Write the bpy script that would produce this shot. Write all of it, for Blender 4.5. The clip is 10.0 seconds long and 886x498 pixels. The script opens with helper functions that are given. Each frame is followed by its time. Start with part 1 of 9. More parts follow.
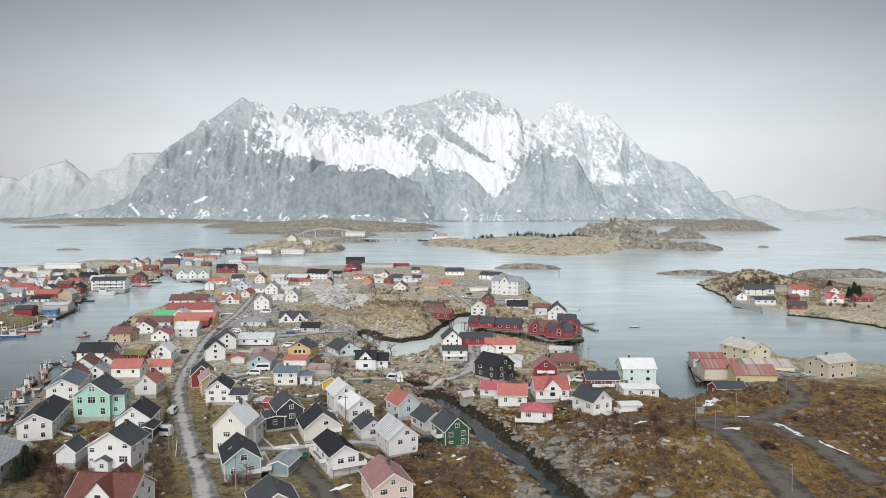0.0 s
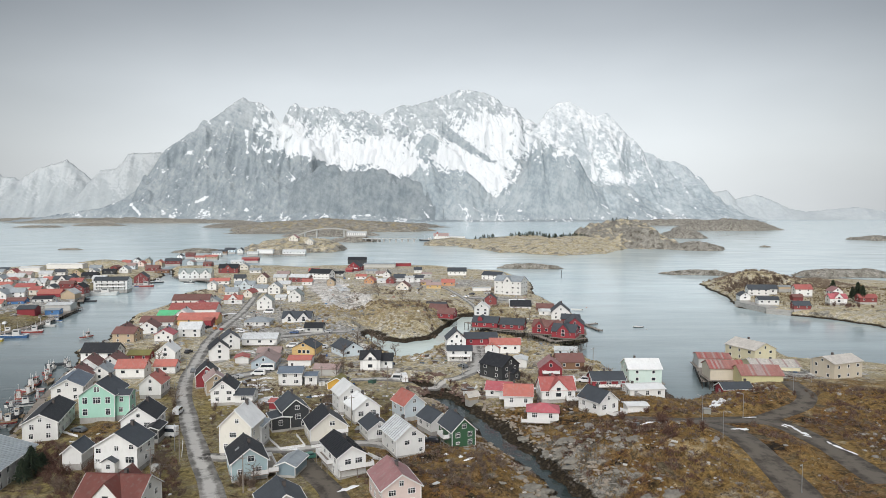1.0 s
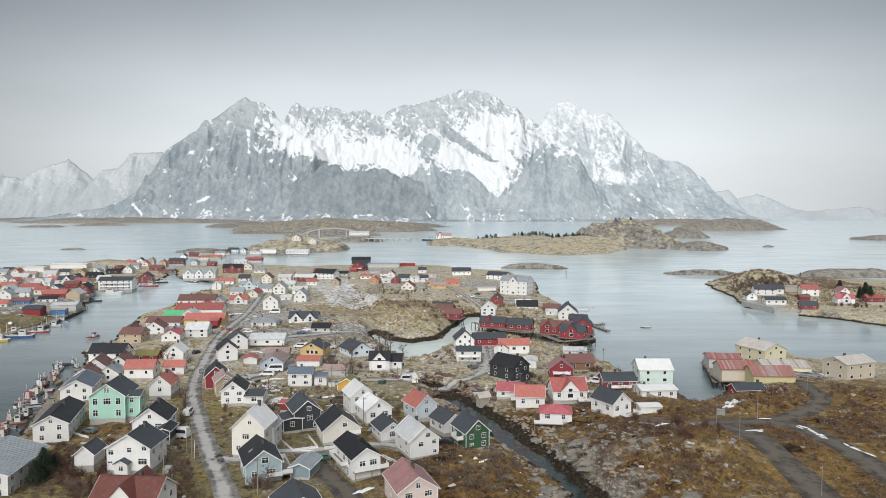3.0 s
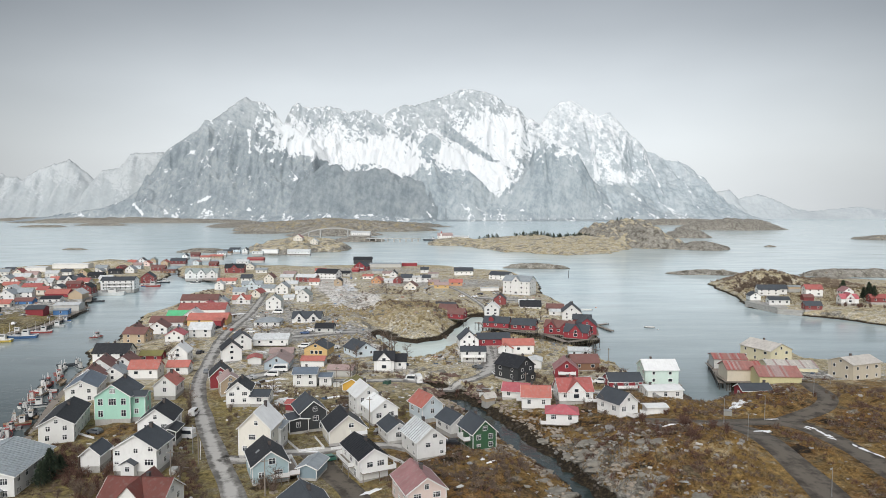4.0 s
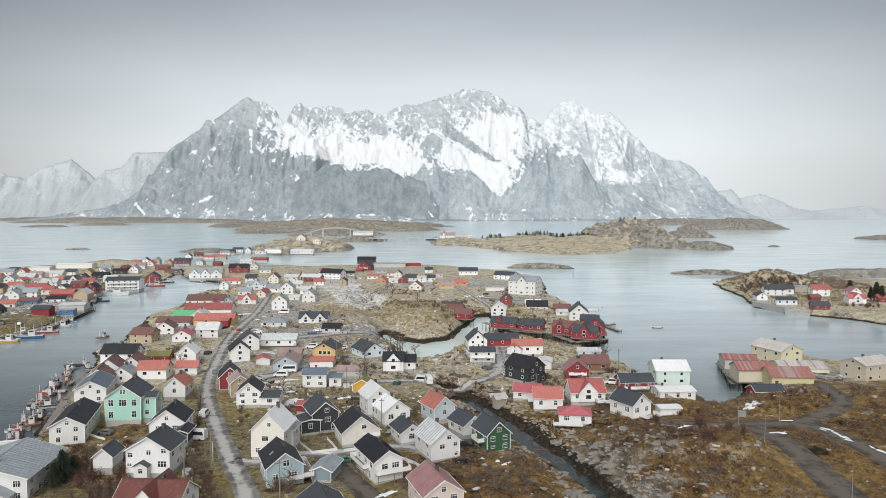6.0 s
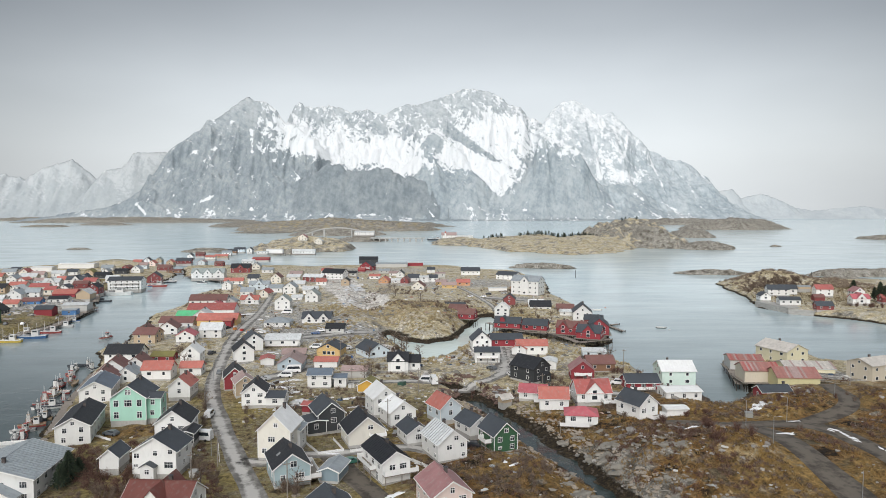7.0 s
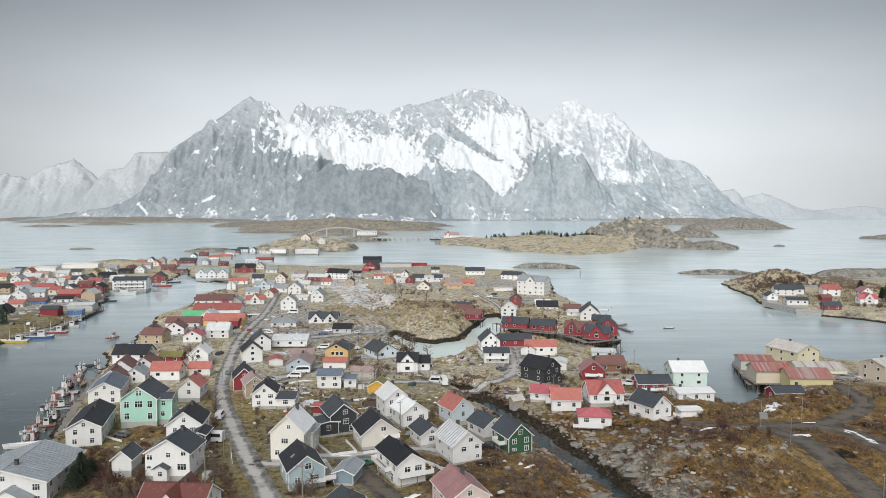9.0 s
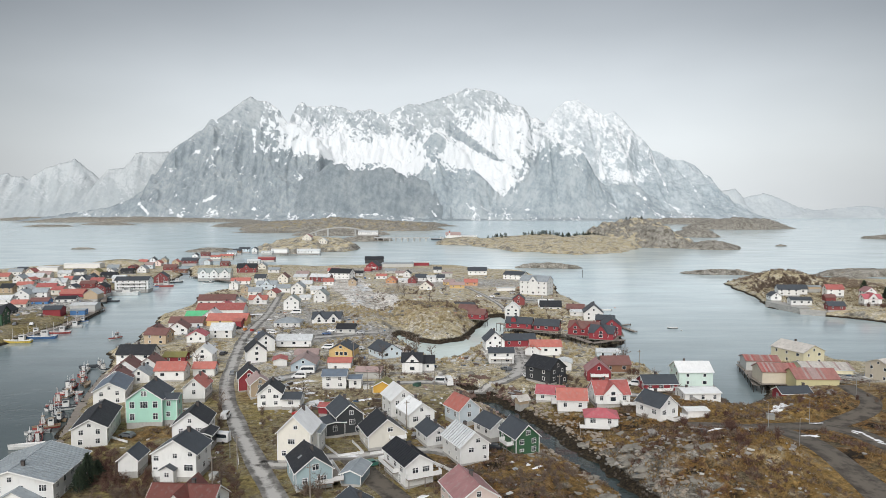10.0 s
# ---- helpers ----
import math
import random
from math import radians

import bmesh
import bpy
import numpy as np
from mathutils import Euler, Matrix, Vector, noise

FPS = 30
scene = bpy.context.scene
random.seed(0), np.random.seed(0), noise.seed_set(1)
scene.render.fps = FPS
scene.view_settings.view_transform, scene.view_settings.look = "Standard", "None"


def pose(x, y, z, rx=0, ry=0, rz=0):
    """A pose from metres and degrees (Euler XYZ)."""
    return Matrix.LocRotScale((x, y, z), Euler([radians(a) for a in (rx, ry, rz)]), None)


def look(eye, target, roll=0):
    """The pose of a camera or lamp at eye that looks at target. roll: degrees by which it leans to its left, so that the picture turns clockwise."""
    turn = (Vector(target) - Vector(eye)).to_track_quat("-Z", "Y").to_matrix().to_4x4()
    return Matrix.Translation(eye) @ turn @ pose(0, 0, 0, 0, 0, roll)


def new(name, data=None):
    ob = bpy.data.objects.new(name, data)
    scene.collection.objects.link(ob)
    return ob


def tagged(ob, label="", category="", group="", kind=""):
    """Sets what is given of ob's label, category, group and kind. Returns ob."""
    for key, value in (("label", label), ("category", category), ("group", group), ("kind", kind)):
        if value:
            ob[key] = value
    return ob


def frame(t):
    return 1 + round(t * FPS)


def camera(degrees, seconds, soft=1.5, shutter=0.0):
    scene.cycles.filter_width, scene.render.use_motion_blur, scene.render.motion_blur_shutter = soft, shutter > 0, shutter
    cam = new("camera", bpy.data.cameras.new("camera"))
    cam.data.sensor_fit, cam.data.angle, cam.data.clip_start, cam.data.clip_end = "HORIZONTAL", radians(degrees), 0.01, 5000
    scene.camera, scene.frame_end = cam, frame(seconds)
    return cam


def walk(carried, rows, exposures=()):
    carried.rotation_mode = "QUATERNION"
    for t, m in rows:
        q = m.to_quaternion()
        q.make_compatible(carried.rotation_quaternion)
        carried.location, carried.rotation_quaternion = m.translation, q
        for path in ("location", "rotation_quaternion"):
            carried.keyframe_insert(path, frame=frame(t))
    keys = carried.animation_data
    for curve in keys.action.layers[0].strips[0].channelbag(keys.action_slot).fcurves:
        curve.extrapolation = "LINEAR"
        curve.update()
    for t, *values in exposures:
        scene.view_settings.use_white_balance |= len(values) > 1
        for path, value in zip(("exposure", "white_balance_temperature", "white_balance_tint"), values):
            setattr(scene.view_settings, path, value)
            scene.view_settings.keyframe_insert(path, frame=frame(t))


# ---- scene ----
cam = camera(66.0, 10.0, soft=0.8)
ROWS = [
    (0.0, 0.000, 0.000, 64.000, -3.224, 0.000, 0.000),
    (0.5, -0.776, 0.294, 64.010, -3.229, 0.002, 0.024),
    (1.0, -1.552, 0.588, 64.020, -3.234, 0.005, 0.047),
    (1.5, -2.328, 0.882, 64.030, -3.240, 0.007, 0.071),
    (2.0, -3.103, 1.176, 64.040, -3.245, 0.009, 0.095),
    (2.5, -3.879, 1.470, 64.050, -3.250, 0.012, 0.118),
    (3.0, -4.655, 1.764, 64.060, -3.255, 0.014, 0.142),
    (3.5, -5.431, 2.058, 64.070, -3.260, 0.016, 0.166),
    (4.0, -6.207, 2.352, 64.080, -3.265, 0.018, 0.189),
    (4.5, -6.983, 2.646, 64.090, -3.271, 0.021, 0.213),
    (5.0, -7.759, 2.941, 64.100, -3.276, 0.023, 0.237),
    (5.5, -8.534, 3.235, 64.110, -3.281, 0.025, 0.260),
    (6.0, -9.310, 3.529, 64.120, -3.286, 0.028, 0.284),
    (6.5, -10.086, 3.823, 64.130, -3.291, 0.030, 0.308),
    (7.0, -10.862, 4.117, 64.140, -3.297, 0.032, 0.331),
    (7.5, -11.638, 4.411, 64.150, -3.302, 0.034, 0.355),
    (8.0, -12.414, 4.705, 64.160, -3.307, 0.037, 0.379),
    (8.5, -13.190, 4.999, 64.170, -3.312, 0.039, 0.403),
    (9.0, -13.965, 5.293, 64.180, -3.317, 0.041, 0.426),
    (9.5, -14.741, 5.587, 64.190, -3.322, 0.044, 0.450),
    (10.0, -15.517, 5.881, 64.200, -3.328, 0.046, 0.474),
]
walk(cam, [(t, pose(x, y, z, 90 + pitch, roll, yaw)) for t, x, y, z, pitch, roll, yaw in ROWS])

# ---- light: bright overcast, sun lost in the cloud ----
SUN_UP, SUN_TURN = 38.0, 193.0
world = bpy.data.worlds.new("overcast")
scene.world = world
world.use_nodes = True
wt = world.node_tree
wt.nodes.clear()


def wnode(kind, **inputs):
    n = wt.nodes.new(kind)
    for k, v in inputs.items():
        n.inputs[k.replace("_", " ")].default_value = v
    return n


w_out = wnode("ShaderNodeOutputWorld")
w_bg = wnode("ShaderNodeBackground", Strength=1.0)
w_sky = wt.nodes.new("ShaderNodeTexSky")
w_sky.sky_type = "NISHITA"
w_sky.sun_disc = False
w_sky.sun_elevation, w_sky.sun_rotation = radians(SUN_UP), radians(SUN_TURN)
w_sky.dust_density, w_sky.air_density = 6.0, 1.0
w_dim = wnode("ShaderNodeVectorMath")
w_dim.operation = "SCALE"
w_dim.inputs["Scale"].default_value = 0.03
w_coord = wt.nodes.new("ShaderNodeTexCoord")
w_sep = wt.nodes.new("ShaderNodeSeparateXYZ")
w_ramp = wt.nodes.new("ShaderNodeValToRGB")
ramp = w_ramp.color_ramp
ramp.elements[0].position, ramp.elements[0].color = 0.0, (0.46, 0.52, 0.54, 1)
ramp.elements[1].position, ramp.elements[1].color = 1.0, (0.66, 0.68, 0.70, 1)
for at, grey in ((0.5, 0.75), (0.54, 0.77), (0.585, 0.66), (0.62, 0.47), (0.65, 0.36), (0.70, 0.38)):
    e = ramp.elements.new(at)
    e.color = (grey * 0.95, grey * 1.0, grey * 1.03, 1)
w_half = wnode("ShaderNodeMath")
w_half.operation = "MULTIPLY_ADD"
w_half.inputs[1].default_value, w_half.inputs[2].default_value = 0.5, 0.5
# cloud: soft lumps, and a falloff from the heading that imitates lens vignetting
w_map = wt.nodes.new("ShaderNodeMapping")
w_map.inputs["Scale"].default_value = (1.0, 1.0, 2.6)
w_noise = wnode("ShaderNodeTexNoise", Scale=2.2, Detail=4.0, Roughness=0.5)
w_nr = wnode("ShaderNodeMapRange", From_Min=0.3, From_Max=0.7, To_Min=0.93, To_Max=1.07)
w_dot = wnode("ShaderNodeVectorMath")
w_dot.operation = "DOT_PRODUCT"
w_dot.inputs[1].default_value = Vector((0.025, 0.97, -0.12)).normalized()
w_dr = wnode("ShaderNodeMapRange", From_Min=0.73, From_Max=0.95, To_Min=0.50, To_Max=1.08)
w_mul = wnode("ShaderNodeMath")
w_mul.operation = "MULTIPLY"
w_scale = wnode("ShaderNodeVectorMath")
w_scale.operation = "SCALE"
w_add = wnode("ShaderNodeVectorMath")
w_add.operation = "ADD"
wl = wt.links.new
wl(w_coord.outputs["Generated"], w_sep.inputs[0])
wl(w_sep.outputs["Z"], w_half.inputs[0])
wl(w_half.outputs[0], w_ramp.inputs[0])
wl(w_coord.outputs["Generated"], w_map.inputs["Vector"])
wl(w_map.outputs[0], w_noise.inputs["Vector"])
wl(w_noise.outputs[0], w_nr.inputs["Value"])
wl(w_coord.outputs["Generated"], w_dot.inputs[0])
wl(w_dot.outputs["Value"], w_dr.inputs["Value"])
wl(w_nr.outputs[0], w_mul.inputs[0])
wl(w_dr.outputs[0], w_mul.inputs[1])
wl(w_ramp.outputs[0], w_scale.inputs[0])
wl(w_mul.outputs[0], w_scale.inputs["Scale"])
wl(w_sky.outputs[0], w_dim.inputs[0])
wl(w_scale.outputs[0], w_add.inputs[0])
wl(w_dim.outputs[0], w_add.inputs[1])
wl(w_add.outputs[0], w_bg.inputs["Color"])
wl(w_bg.outputs[0], w_out.inputs[0])

sun_data = bpy.data.lights.new("sun", "SUN")
sun_data.energy, sun_data.angle, sun_data.color = 2.5, radians(60), (0.985, 1.0, 1.01)
sun = new("sun", sun_data)
sun.matrix_world = look((-45, -200, 160), (0, 0, 0))

# ---- materials ----
MATS = {}


def mat(name, color, rough=0.75, vary=0.12, scale=1.2, bump=0.25, grain=18.0, metal=0.0, stripe=0.0, stripe_axis="Z", dirt=0.25, dirt_color=(0.16, 0.14, 0.12), tone=0.1):
    """Paint, roofing, wood or stone: two scales of variation, streaks of dirt, fine relief, a little tone from thing to thing."""
    if name in MATS:
        return MATS[name]
    m = bpy.data.materials.new(name)
    m.use_nodes = True
    nt = m.node_tree
    b = nt.nodes["Principled BSDF"]
    b.inputs["Roughness"].default_value, b.inputs["Metallic"].default_value = rough, metal
    link, node = nt.links.new, nt.nodes.new
    co = node("ShaderNodeTexCoord")
    info = node("ShaderNodeObjectInfo")
    big, small = node("ShaderNodeTexNoise"), node("ShaderNodeTexNoise")
    big.inputs["Scale"].default_value, big.inputs["Detail"].default_value = scale, 5
    small.inputs["Scale"].default_value, small.inputs["Detail"].default_value = grain, 3
    off = node("ShaderNodeVectorMath")
    off.operation = "MULTIPLY_ADD"
    off.inputs[1].default_value = (1, 1, 0.45)
    shift = node("ShaderNodeCombineXYZ")
    sh = node("ShaderNodeMath")
    sh.operation = "MULTIPLY"
    sh.inputs[1].default_value = 40.0
    link(info.outputs["Random"], sh.inputs[0])
    link(sh.outputs[0], shift.inputs[0])
    link(co.outputs["Object"], off.inputs[0])
    link(shift.outputs[0], off.inputs[2])
    for n in (big, small):
        link(off.outputs[0], n.inputs["Vector"])
    hsv = node("ShaderNodeHueSaturation")
    hsv.inputs["Color"].default_value = (*color, 1)
    amt = node("ShaderNodeMath")
    amt.operation = "MULTIPLY_ADD"
    link(big.outputs[0], amt.inputs[0])
    amt.inputs[1].default_value, amt.inputs[2].default_value = vary * 3, 1 - vary * 1.5
    t1 = node("ShaderNodeMath")
    t1.operation = "MULTIPLY_ADD"
    link(info.outputs["Random"], t1.inputs[0])
    t1.inputs[1].default_value, t1.inputs[2].default_value = tone * 2, 1 - tone
    t2 = node("ShaderNodeMath")
    t2.operation = "MULTIPLY"
    link(amt.outputs[0], t2.inputs[0])
    link(t1.outputs[0], t2.inputs[1])
    link(t2.outputs[0], hsv.inputs["Value"])
    mixd = node("ShaderNodeMix")
    mixd.data_type = "RGBA"
    dr = node("ShaderNodeMapRange")
    dr.inputs["From Min"].default_value, dr.inputs["From Max"].default_value = 0.52, 0.75
    dr.inputs["To Max"].default_value = dirt
    dn = node("ShaderNodeTexNoise")
    dn.inputs["Scale"].default_value, dn.inputs["Detail"].default_value = scale * 2.7, 6
    link(off.outputs[0], dn.inputs["Vector"])
    link(dn.outputs[0], dr.inputs["Value"])
    link(dr.outputs[0], mixd.inputs["Factor"])
    link(hsv.outputs[0], mixd.inputs["A"])
    mixd.inputs["B"].default_value = (*dirt_color, 1)
    link(mixd.outputs["Result"], b.inputs["Base Color"])
    height = small.outputs[0]
    if stripe:
        sep = node("ShaderNodeSeparateXYZ")
        link(co.outputs["Object"], sep.inputs[0])
        fr = node("ShaderNodeMath")
        fr.operation = "MULTIPLY"
        link(sep.outputs[stripe_axis], fr.inputs[0])
        fr.inputs[1].default_value = 1 / stripe
        f2 = node("ShaderNodeMath")
        f2.operation = "PINGPONG"
        f2.inputs[1].default_value = 0.5
        link(fr.outputs[0], f2.inputs[0])
        f3 = node("ShaderNodeMath")
        f3.operation = "POWER"
        link(f2.outputs[0], f3.inputs[0])
        f3.inputs[1].default_value = 0.4
        f4 = node("ShaderNodeMath")
        f4.operation = "MULTIPLY_ADD"
        link(small.outputs[0], f4.inputs[0])
        f4.inputs[1].default_value = 0.15
        link(f3.outputs[0], f4.inputs[2])
        height = f4.outputs[0]
    bp = node("ShaderNodeBump")
    bp.inputs["Strength"].default_value, bp.inputs["Distance"].default_value = bump, 0.05
    link(height, bp.inputs["Height"])
    link(bp.outputs[0], b.inputs["Normal"])
    MATS[name] = m
    return m


def paint(name, color, **kw):
    return mat("board_" + name, color, rough=0.6, stripe=0.17, bump=0.35, scale=0.5, vary=0.05, dirt=0.10, **kw)


WALLS = {
    "white": (0.775, 0.775, 0.76), "cream": (0.72, 0.69, 0.62), "mint": (0.42, 0.71, 0.585), "palemint": (0.66, 0.80, 0.74), "red": (0.28, 0.034, 0.045),
    "maroon": (0.22, 0.05, 0.05), "lightblue": (0.37, 0.48, 0.51), "paleblue": (0.62, 0.70, 0.75), "charcoal": (0.04, 0.044, 0.048), "green": (0.035, 0.10, 0.05),
    "mustard": (0.62, 0.36, 0.06), "yellow": (0.66, 0.46, 0.20), "paleyellow": (0.70, 0.655, 0.47), "tan": (0.46, 0.36, 0.25), "grey": (0.50, 0.50, 0.48),
    "greyblue": (0.38, 0.45, 0.50), "blue": (0.08, 0.22, 0.48), "orange": (0.58, 0.31, 0.16), "brown": (0.22, 0.12, 0.07), "pinkwhite": (0.72, 0.60, 0.56), "steel": (0.22, 0.29, 0.33), "beige": (0.58, 0.52, 0.42), "ochre": (0.56, 0.52, 0.30),
}
ROOFS = {
    "black": (0.018, 0.020, 0.025), "slate": (0.055, 0.064, 0.076), "greyroof": (0.30, 0.335, 0.36), "palegrey": (0.58, 0.60, 0.61), "whiteroof": (0.74, 0.75, 0.75), "coral": (0.44, 0.145, 0.115),
    "redroof": (0.36, 0.10, 0.09), "redtile": (0.15, 0.048, 0.038), "pinkroof": (0.34, 0.175, 0.175), "crimson": (0.44, 0.11, 0.13), "brownroof": (0.18, 0.085, 0.075), "bluegrey": (0.13, 0.165, 0.21),
    "moss": (0.20, 0.18, 0.06), "greenroof": (0.10, 0.46, 0.22), "rust": (0.34, 0.155, 0.135), "mauve": (0.36, 0.265, 0.25), "greengrey": (0.30, 0.34, 0.33), "tanroof": (0.53, 0.50, 0.46),
}
WALL_WORDS = {"palemint": "pale mint", "lightblue": "light blue", "paleblue": "pale blue", "paleyellow": "pale yellow", "greyblue": "grey-blue", "pinkwhite": "pinkish white", "steel": "steel-blue"}
ROOF_WORDS = {"tanroof": "weathered tan sheet", "greyroof": "grey", "palegrey": "pale grey metal", "whiteroof": "white", "redroof": "faded red", "redtile": "dark red tiled", "pinkroof": "pink", "brownroof": "brown", "bluegrey": "blue-grey", "moss": "mossy", "greenroof": "green", "rust": "rust-red metal", "greengrey": "grey-green", "coral": "coral red"}
for k, c in WALLS.items():
    paint(k, c)
for k, c in ROOFS.items():
    metalroof = k in ("palegrey", "rust", "whiteroof")
    mat("roofing_" + k, c, rough=0.62, stripe=0.9 if metalroof else 0.36, stripe_axis="Y", bump=0.5 if metalroof else 0.35, scale=0.45, vary=0.1 if k == "whiteroof" else 0.2, dirt=0.25 if k == "whiteroof" else 0.45,
        dirt_color=(0.45, 0.45, 0.43) if k == "whiteroof" else (0.34, 0.31, 0.29) if k in ("coral", "redroof", "crimson", "pinkroof", "rust", "greenroof") else (0.17, 0.16, 0.14) if k not in ("black", "slate") else (0.055, 0.057, 0.06))
M_STONE = mat("foundation_stone", (0.42, 0.41, 0.39), 0.9, 0.15, 1.0, 0.4)
M_TRIM = mat("trim_paint", (0.80, 0.80, 0.79), 0.5, 0.04, 2, 0.1, dirt=0.1)
M_CHIM = mat("chimney_brick", (0.10, 0.085, 0.08), 0.9, 0.2, 2, 0.5)
M_CONC = mat("concrete", (0.40, 0.39, 0.37), 0.9, 0.15, 0.8, 0.3)
M_WOOD = mat("grey_timber", (0.25, 0.22, 0.19), 0.85, 0.2, 1.5, 0.4, stripe=0.15, stripe_axis="X")
M_PILE = mat("wet_timber", (0.045, 0.038, 0.03), 0.7, 0.25, 2, 0.5)
M_TYRE = mat("tyre_rubber", (0.02, 0.02, 0.02), 0.9, 0.05, 5, 0.1, dirt=0.1)
M_STEEL = mat("galvanised_steel", (0.42, 0.43, 0.44), 0.45, 0.1, 5, 0.05, metal=0.7, dirt=0.1)
M_DARK = mat("dark_metal", (0.04, 0.04, 0.045), 0.5, 0.1, 5, 0.1)


def glass_mat():
    m = bpy.data.materials.new("window_glass")
    m.use_nodes = True
    b = m.node_tree.nodes["Principled BSDF"]
    b.inputs["Base Color"].default_value = (0.035, 0.042, 0.05, 1)
    b.inputs["Roughness"].default_value = 0.06
    info, rng = m.node_tree.nodes.new("ShaderNodeObjectInfo"), m.node_tree.nodes.new("ShaderNodeMapRange")
    rng.inputs["To Min"].default_value, rng.inputs["To Max"].default_value = 0.3, 0.6
    m.node_tree.links.new(info.outputs["Random"], rng.inputs["Value"])
    m.node_tree.links.new(rng.outputs[0], b.inputs["Specular IOR Level"])
    return m


M_GLASS = glass_mat()


def ramp_node(nt, stops):
    n = nt.nodes.new("ShaderNodeValToRGB")
    cr = n.color_ramp
    cr.elements[0].position, cr.elements[0].color = stops[0][0], (*stops[0][1], 1)
    cr.elements[1].position, cr.elements[1].color = stops[-1][0], (*stops[-1][1], 1)
    for at, c in stops[1:-1]:
        cr.elements.new(at).color = (*c, 1)
    return n


def ground_mat():
    """Heath, bare rock, gravel, seaweed on the tidal band and wet seabed, mixed by the plan's masks and by noise."""
    m = bpy.data.materials.new("ground")
    m.use_nodes = True
    nt = m.node_tree
    node, link = nt.nodes.new, nt.links.new
    b = nt.nodes["Principled BSDF"]
    geo = node("ShaderNodeNewGeometry")

    def tex(scale, detail=6, rough=0.6, squash=None):
        n = node("ShaderNodeTexNoise")
        n.inputs["Scale"].default_value, n.inputs["Detail"].default_value, n.inputs["Roughness"].default_value = scale, detail, rough
        link(geo.outputs["Position"], n.inputs["Vector"])
        return n.outputs[0]

    def attr(name):
        n = node("ShaderNodeAttribute")
        n.attribute_name = name
        return n.outputs["Fac"]

    def mix(f, a, c):
        n = node("ShaderNodeMix")
        n.data_type = "RGBA"
        link(f, n.inputs["Factor"])
        link(a, n.inputs["A"])
        link(c, n.inputs["B"])
        return n.outputs["Result"]

    def step(v, lo, hi, top=1.0):
        n = node("ShaderNodeMapRange")
        n.inputs["From Min"].default_value, n.inputs["From Max"].default_value, n.inputs["To Max"].default_value = lo, hi, top
        link(v, n.inputs["Value"])
        return n.outputs[0]

    def math_(op, a, c):
        n = node("ShaderNodeMath")
        n.operation = op
        for i, v in enumerate((a, c)):
            if isinstance(v, float):
                n.inputs[i].default_value = v
            else:
                link(v, n.inputs[i])
        return n.outputs[0]

    heath = ramp_node(nt, [(0.36, (0.010, 0.008, 0.006)), (0.43, (0.042, 0.028, 0.015)), (0.465, (0.23, 0.122, 0.040)), (0.50, (0.085, 0.054, 0.026)), (0.535, (0.27, 0.170, 0.075)), (0.575, (0.048, 0.037, 0.021)), (0.62, (0.17, 0.135, 0.085)), (0.68, (0.012, 0.010, 0.008))])
    link(tex(0.16, 12, 0.70), heath.inputs[0])
    rock = ramp_node(nt, [(0.34, (0.12, 0.108, 0.088)), (0.44, (0.235, 0.22, 0.19)), (0.52, (0.30, 0.285, 0.25)), (0.60, (0.37, 0.355, 0.32)), (0.68, (0.24, 0.205, 0.15))])
    link(tex(0.16, 10, 0.56), rock.inputs[0])
    vor = node("ShaderNodeTexVoronoi")
    vor.feature = "DISTANCE_TO_EDGE"
    vmap = node("ShaderNodeMapping")
    vmap.inputs["Rotation"].default_value = (0.3, 0.2, 0.5)
    vmap.inputs["Scale"].default_value = (0.30, 0.075, 0.5)
    wn = node("ShaderNodeTexNoise")
    wn.inputs["Scale"].default_value, wn.inputs["Detail"].default_value = 0.3, 2
    link(geo.outputs["Position"], wn.inputs["Vector"])
    wadd = node("ShaderNodeVectorMath")
    wadd.operation = "MULTIPLY_ADD"
    wadd.inputs[1].default_value = (7.0, 7.0, 7.0)
    link(wn.outputs["Color"], wadd.inputs[0])
    link(geo.outputs["Position"], wadd.inputs[2])
    link(wadd.outputs[0], vmap.inputs["Vector"])
    link(vmap.outputs[0], vor.inputs["Vector"])
    crack = step(vor.outputs["Distance"], 0.075, 0.015, 0.75)
    joint = node("ShaderNodeRGB")
    joint.outputs[0].default_value = (0.035, 0.03, 0.025, 1)
    slab = mix(crack, rock.outputs[0], joint.outputs[0])
    grit = ramp_node(nt, [(0.40, (0.18, 0.172, 0.160)), (0.48, (0.32, 0.31, 0.29)), (0.53, (0.43, 0.42, 0.395)), (0.608, (0.54, 0.525, 0.50))])
    link(tex(0.5, 12, 0.72), grit.inputs[0])
    yard = ramp_node(nt, [(0.38, (0.045, 0.036, 0.022)), (0.44, (0.145, 0.105, 0.056)), (0.475, (0.26, 0.205, 0.110)), (0.51, (0.165, 0.150, 0.060)), (0.55, (0.32, 0.275, 0.190)), (0.60, (0.11, 0.085, 0.050)), (0.66, (0.34, 0.305, 0.24))])
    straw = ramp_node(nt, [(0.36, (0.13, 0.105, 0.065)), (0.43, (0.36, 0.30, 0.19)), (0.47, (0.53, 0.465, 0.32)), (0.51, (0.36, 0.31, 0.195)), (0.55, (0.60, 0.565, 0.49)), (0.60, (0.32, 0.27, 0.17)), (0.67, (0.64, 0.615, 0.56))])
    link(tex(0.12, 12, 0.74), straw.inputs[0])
    link(tex(0.35, 12, 0.74), yard.inputs[0])
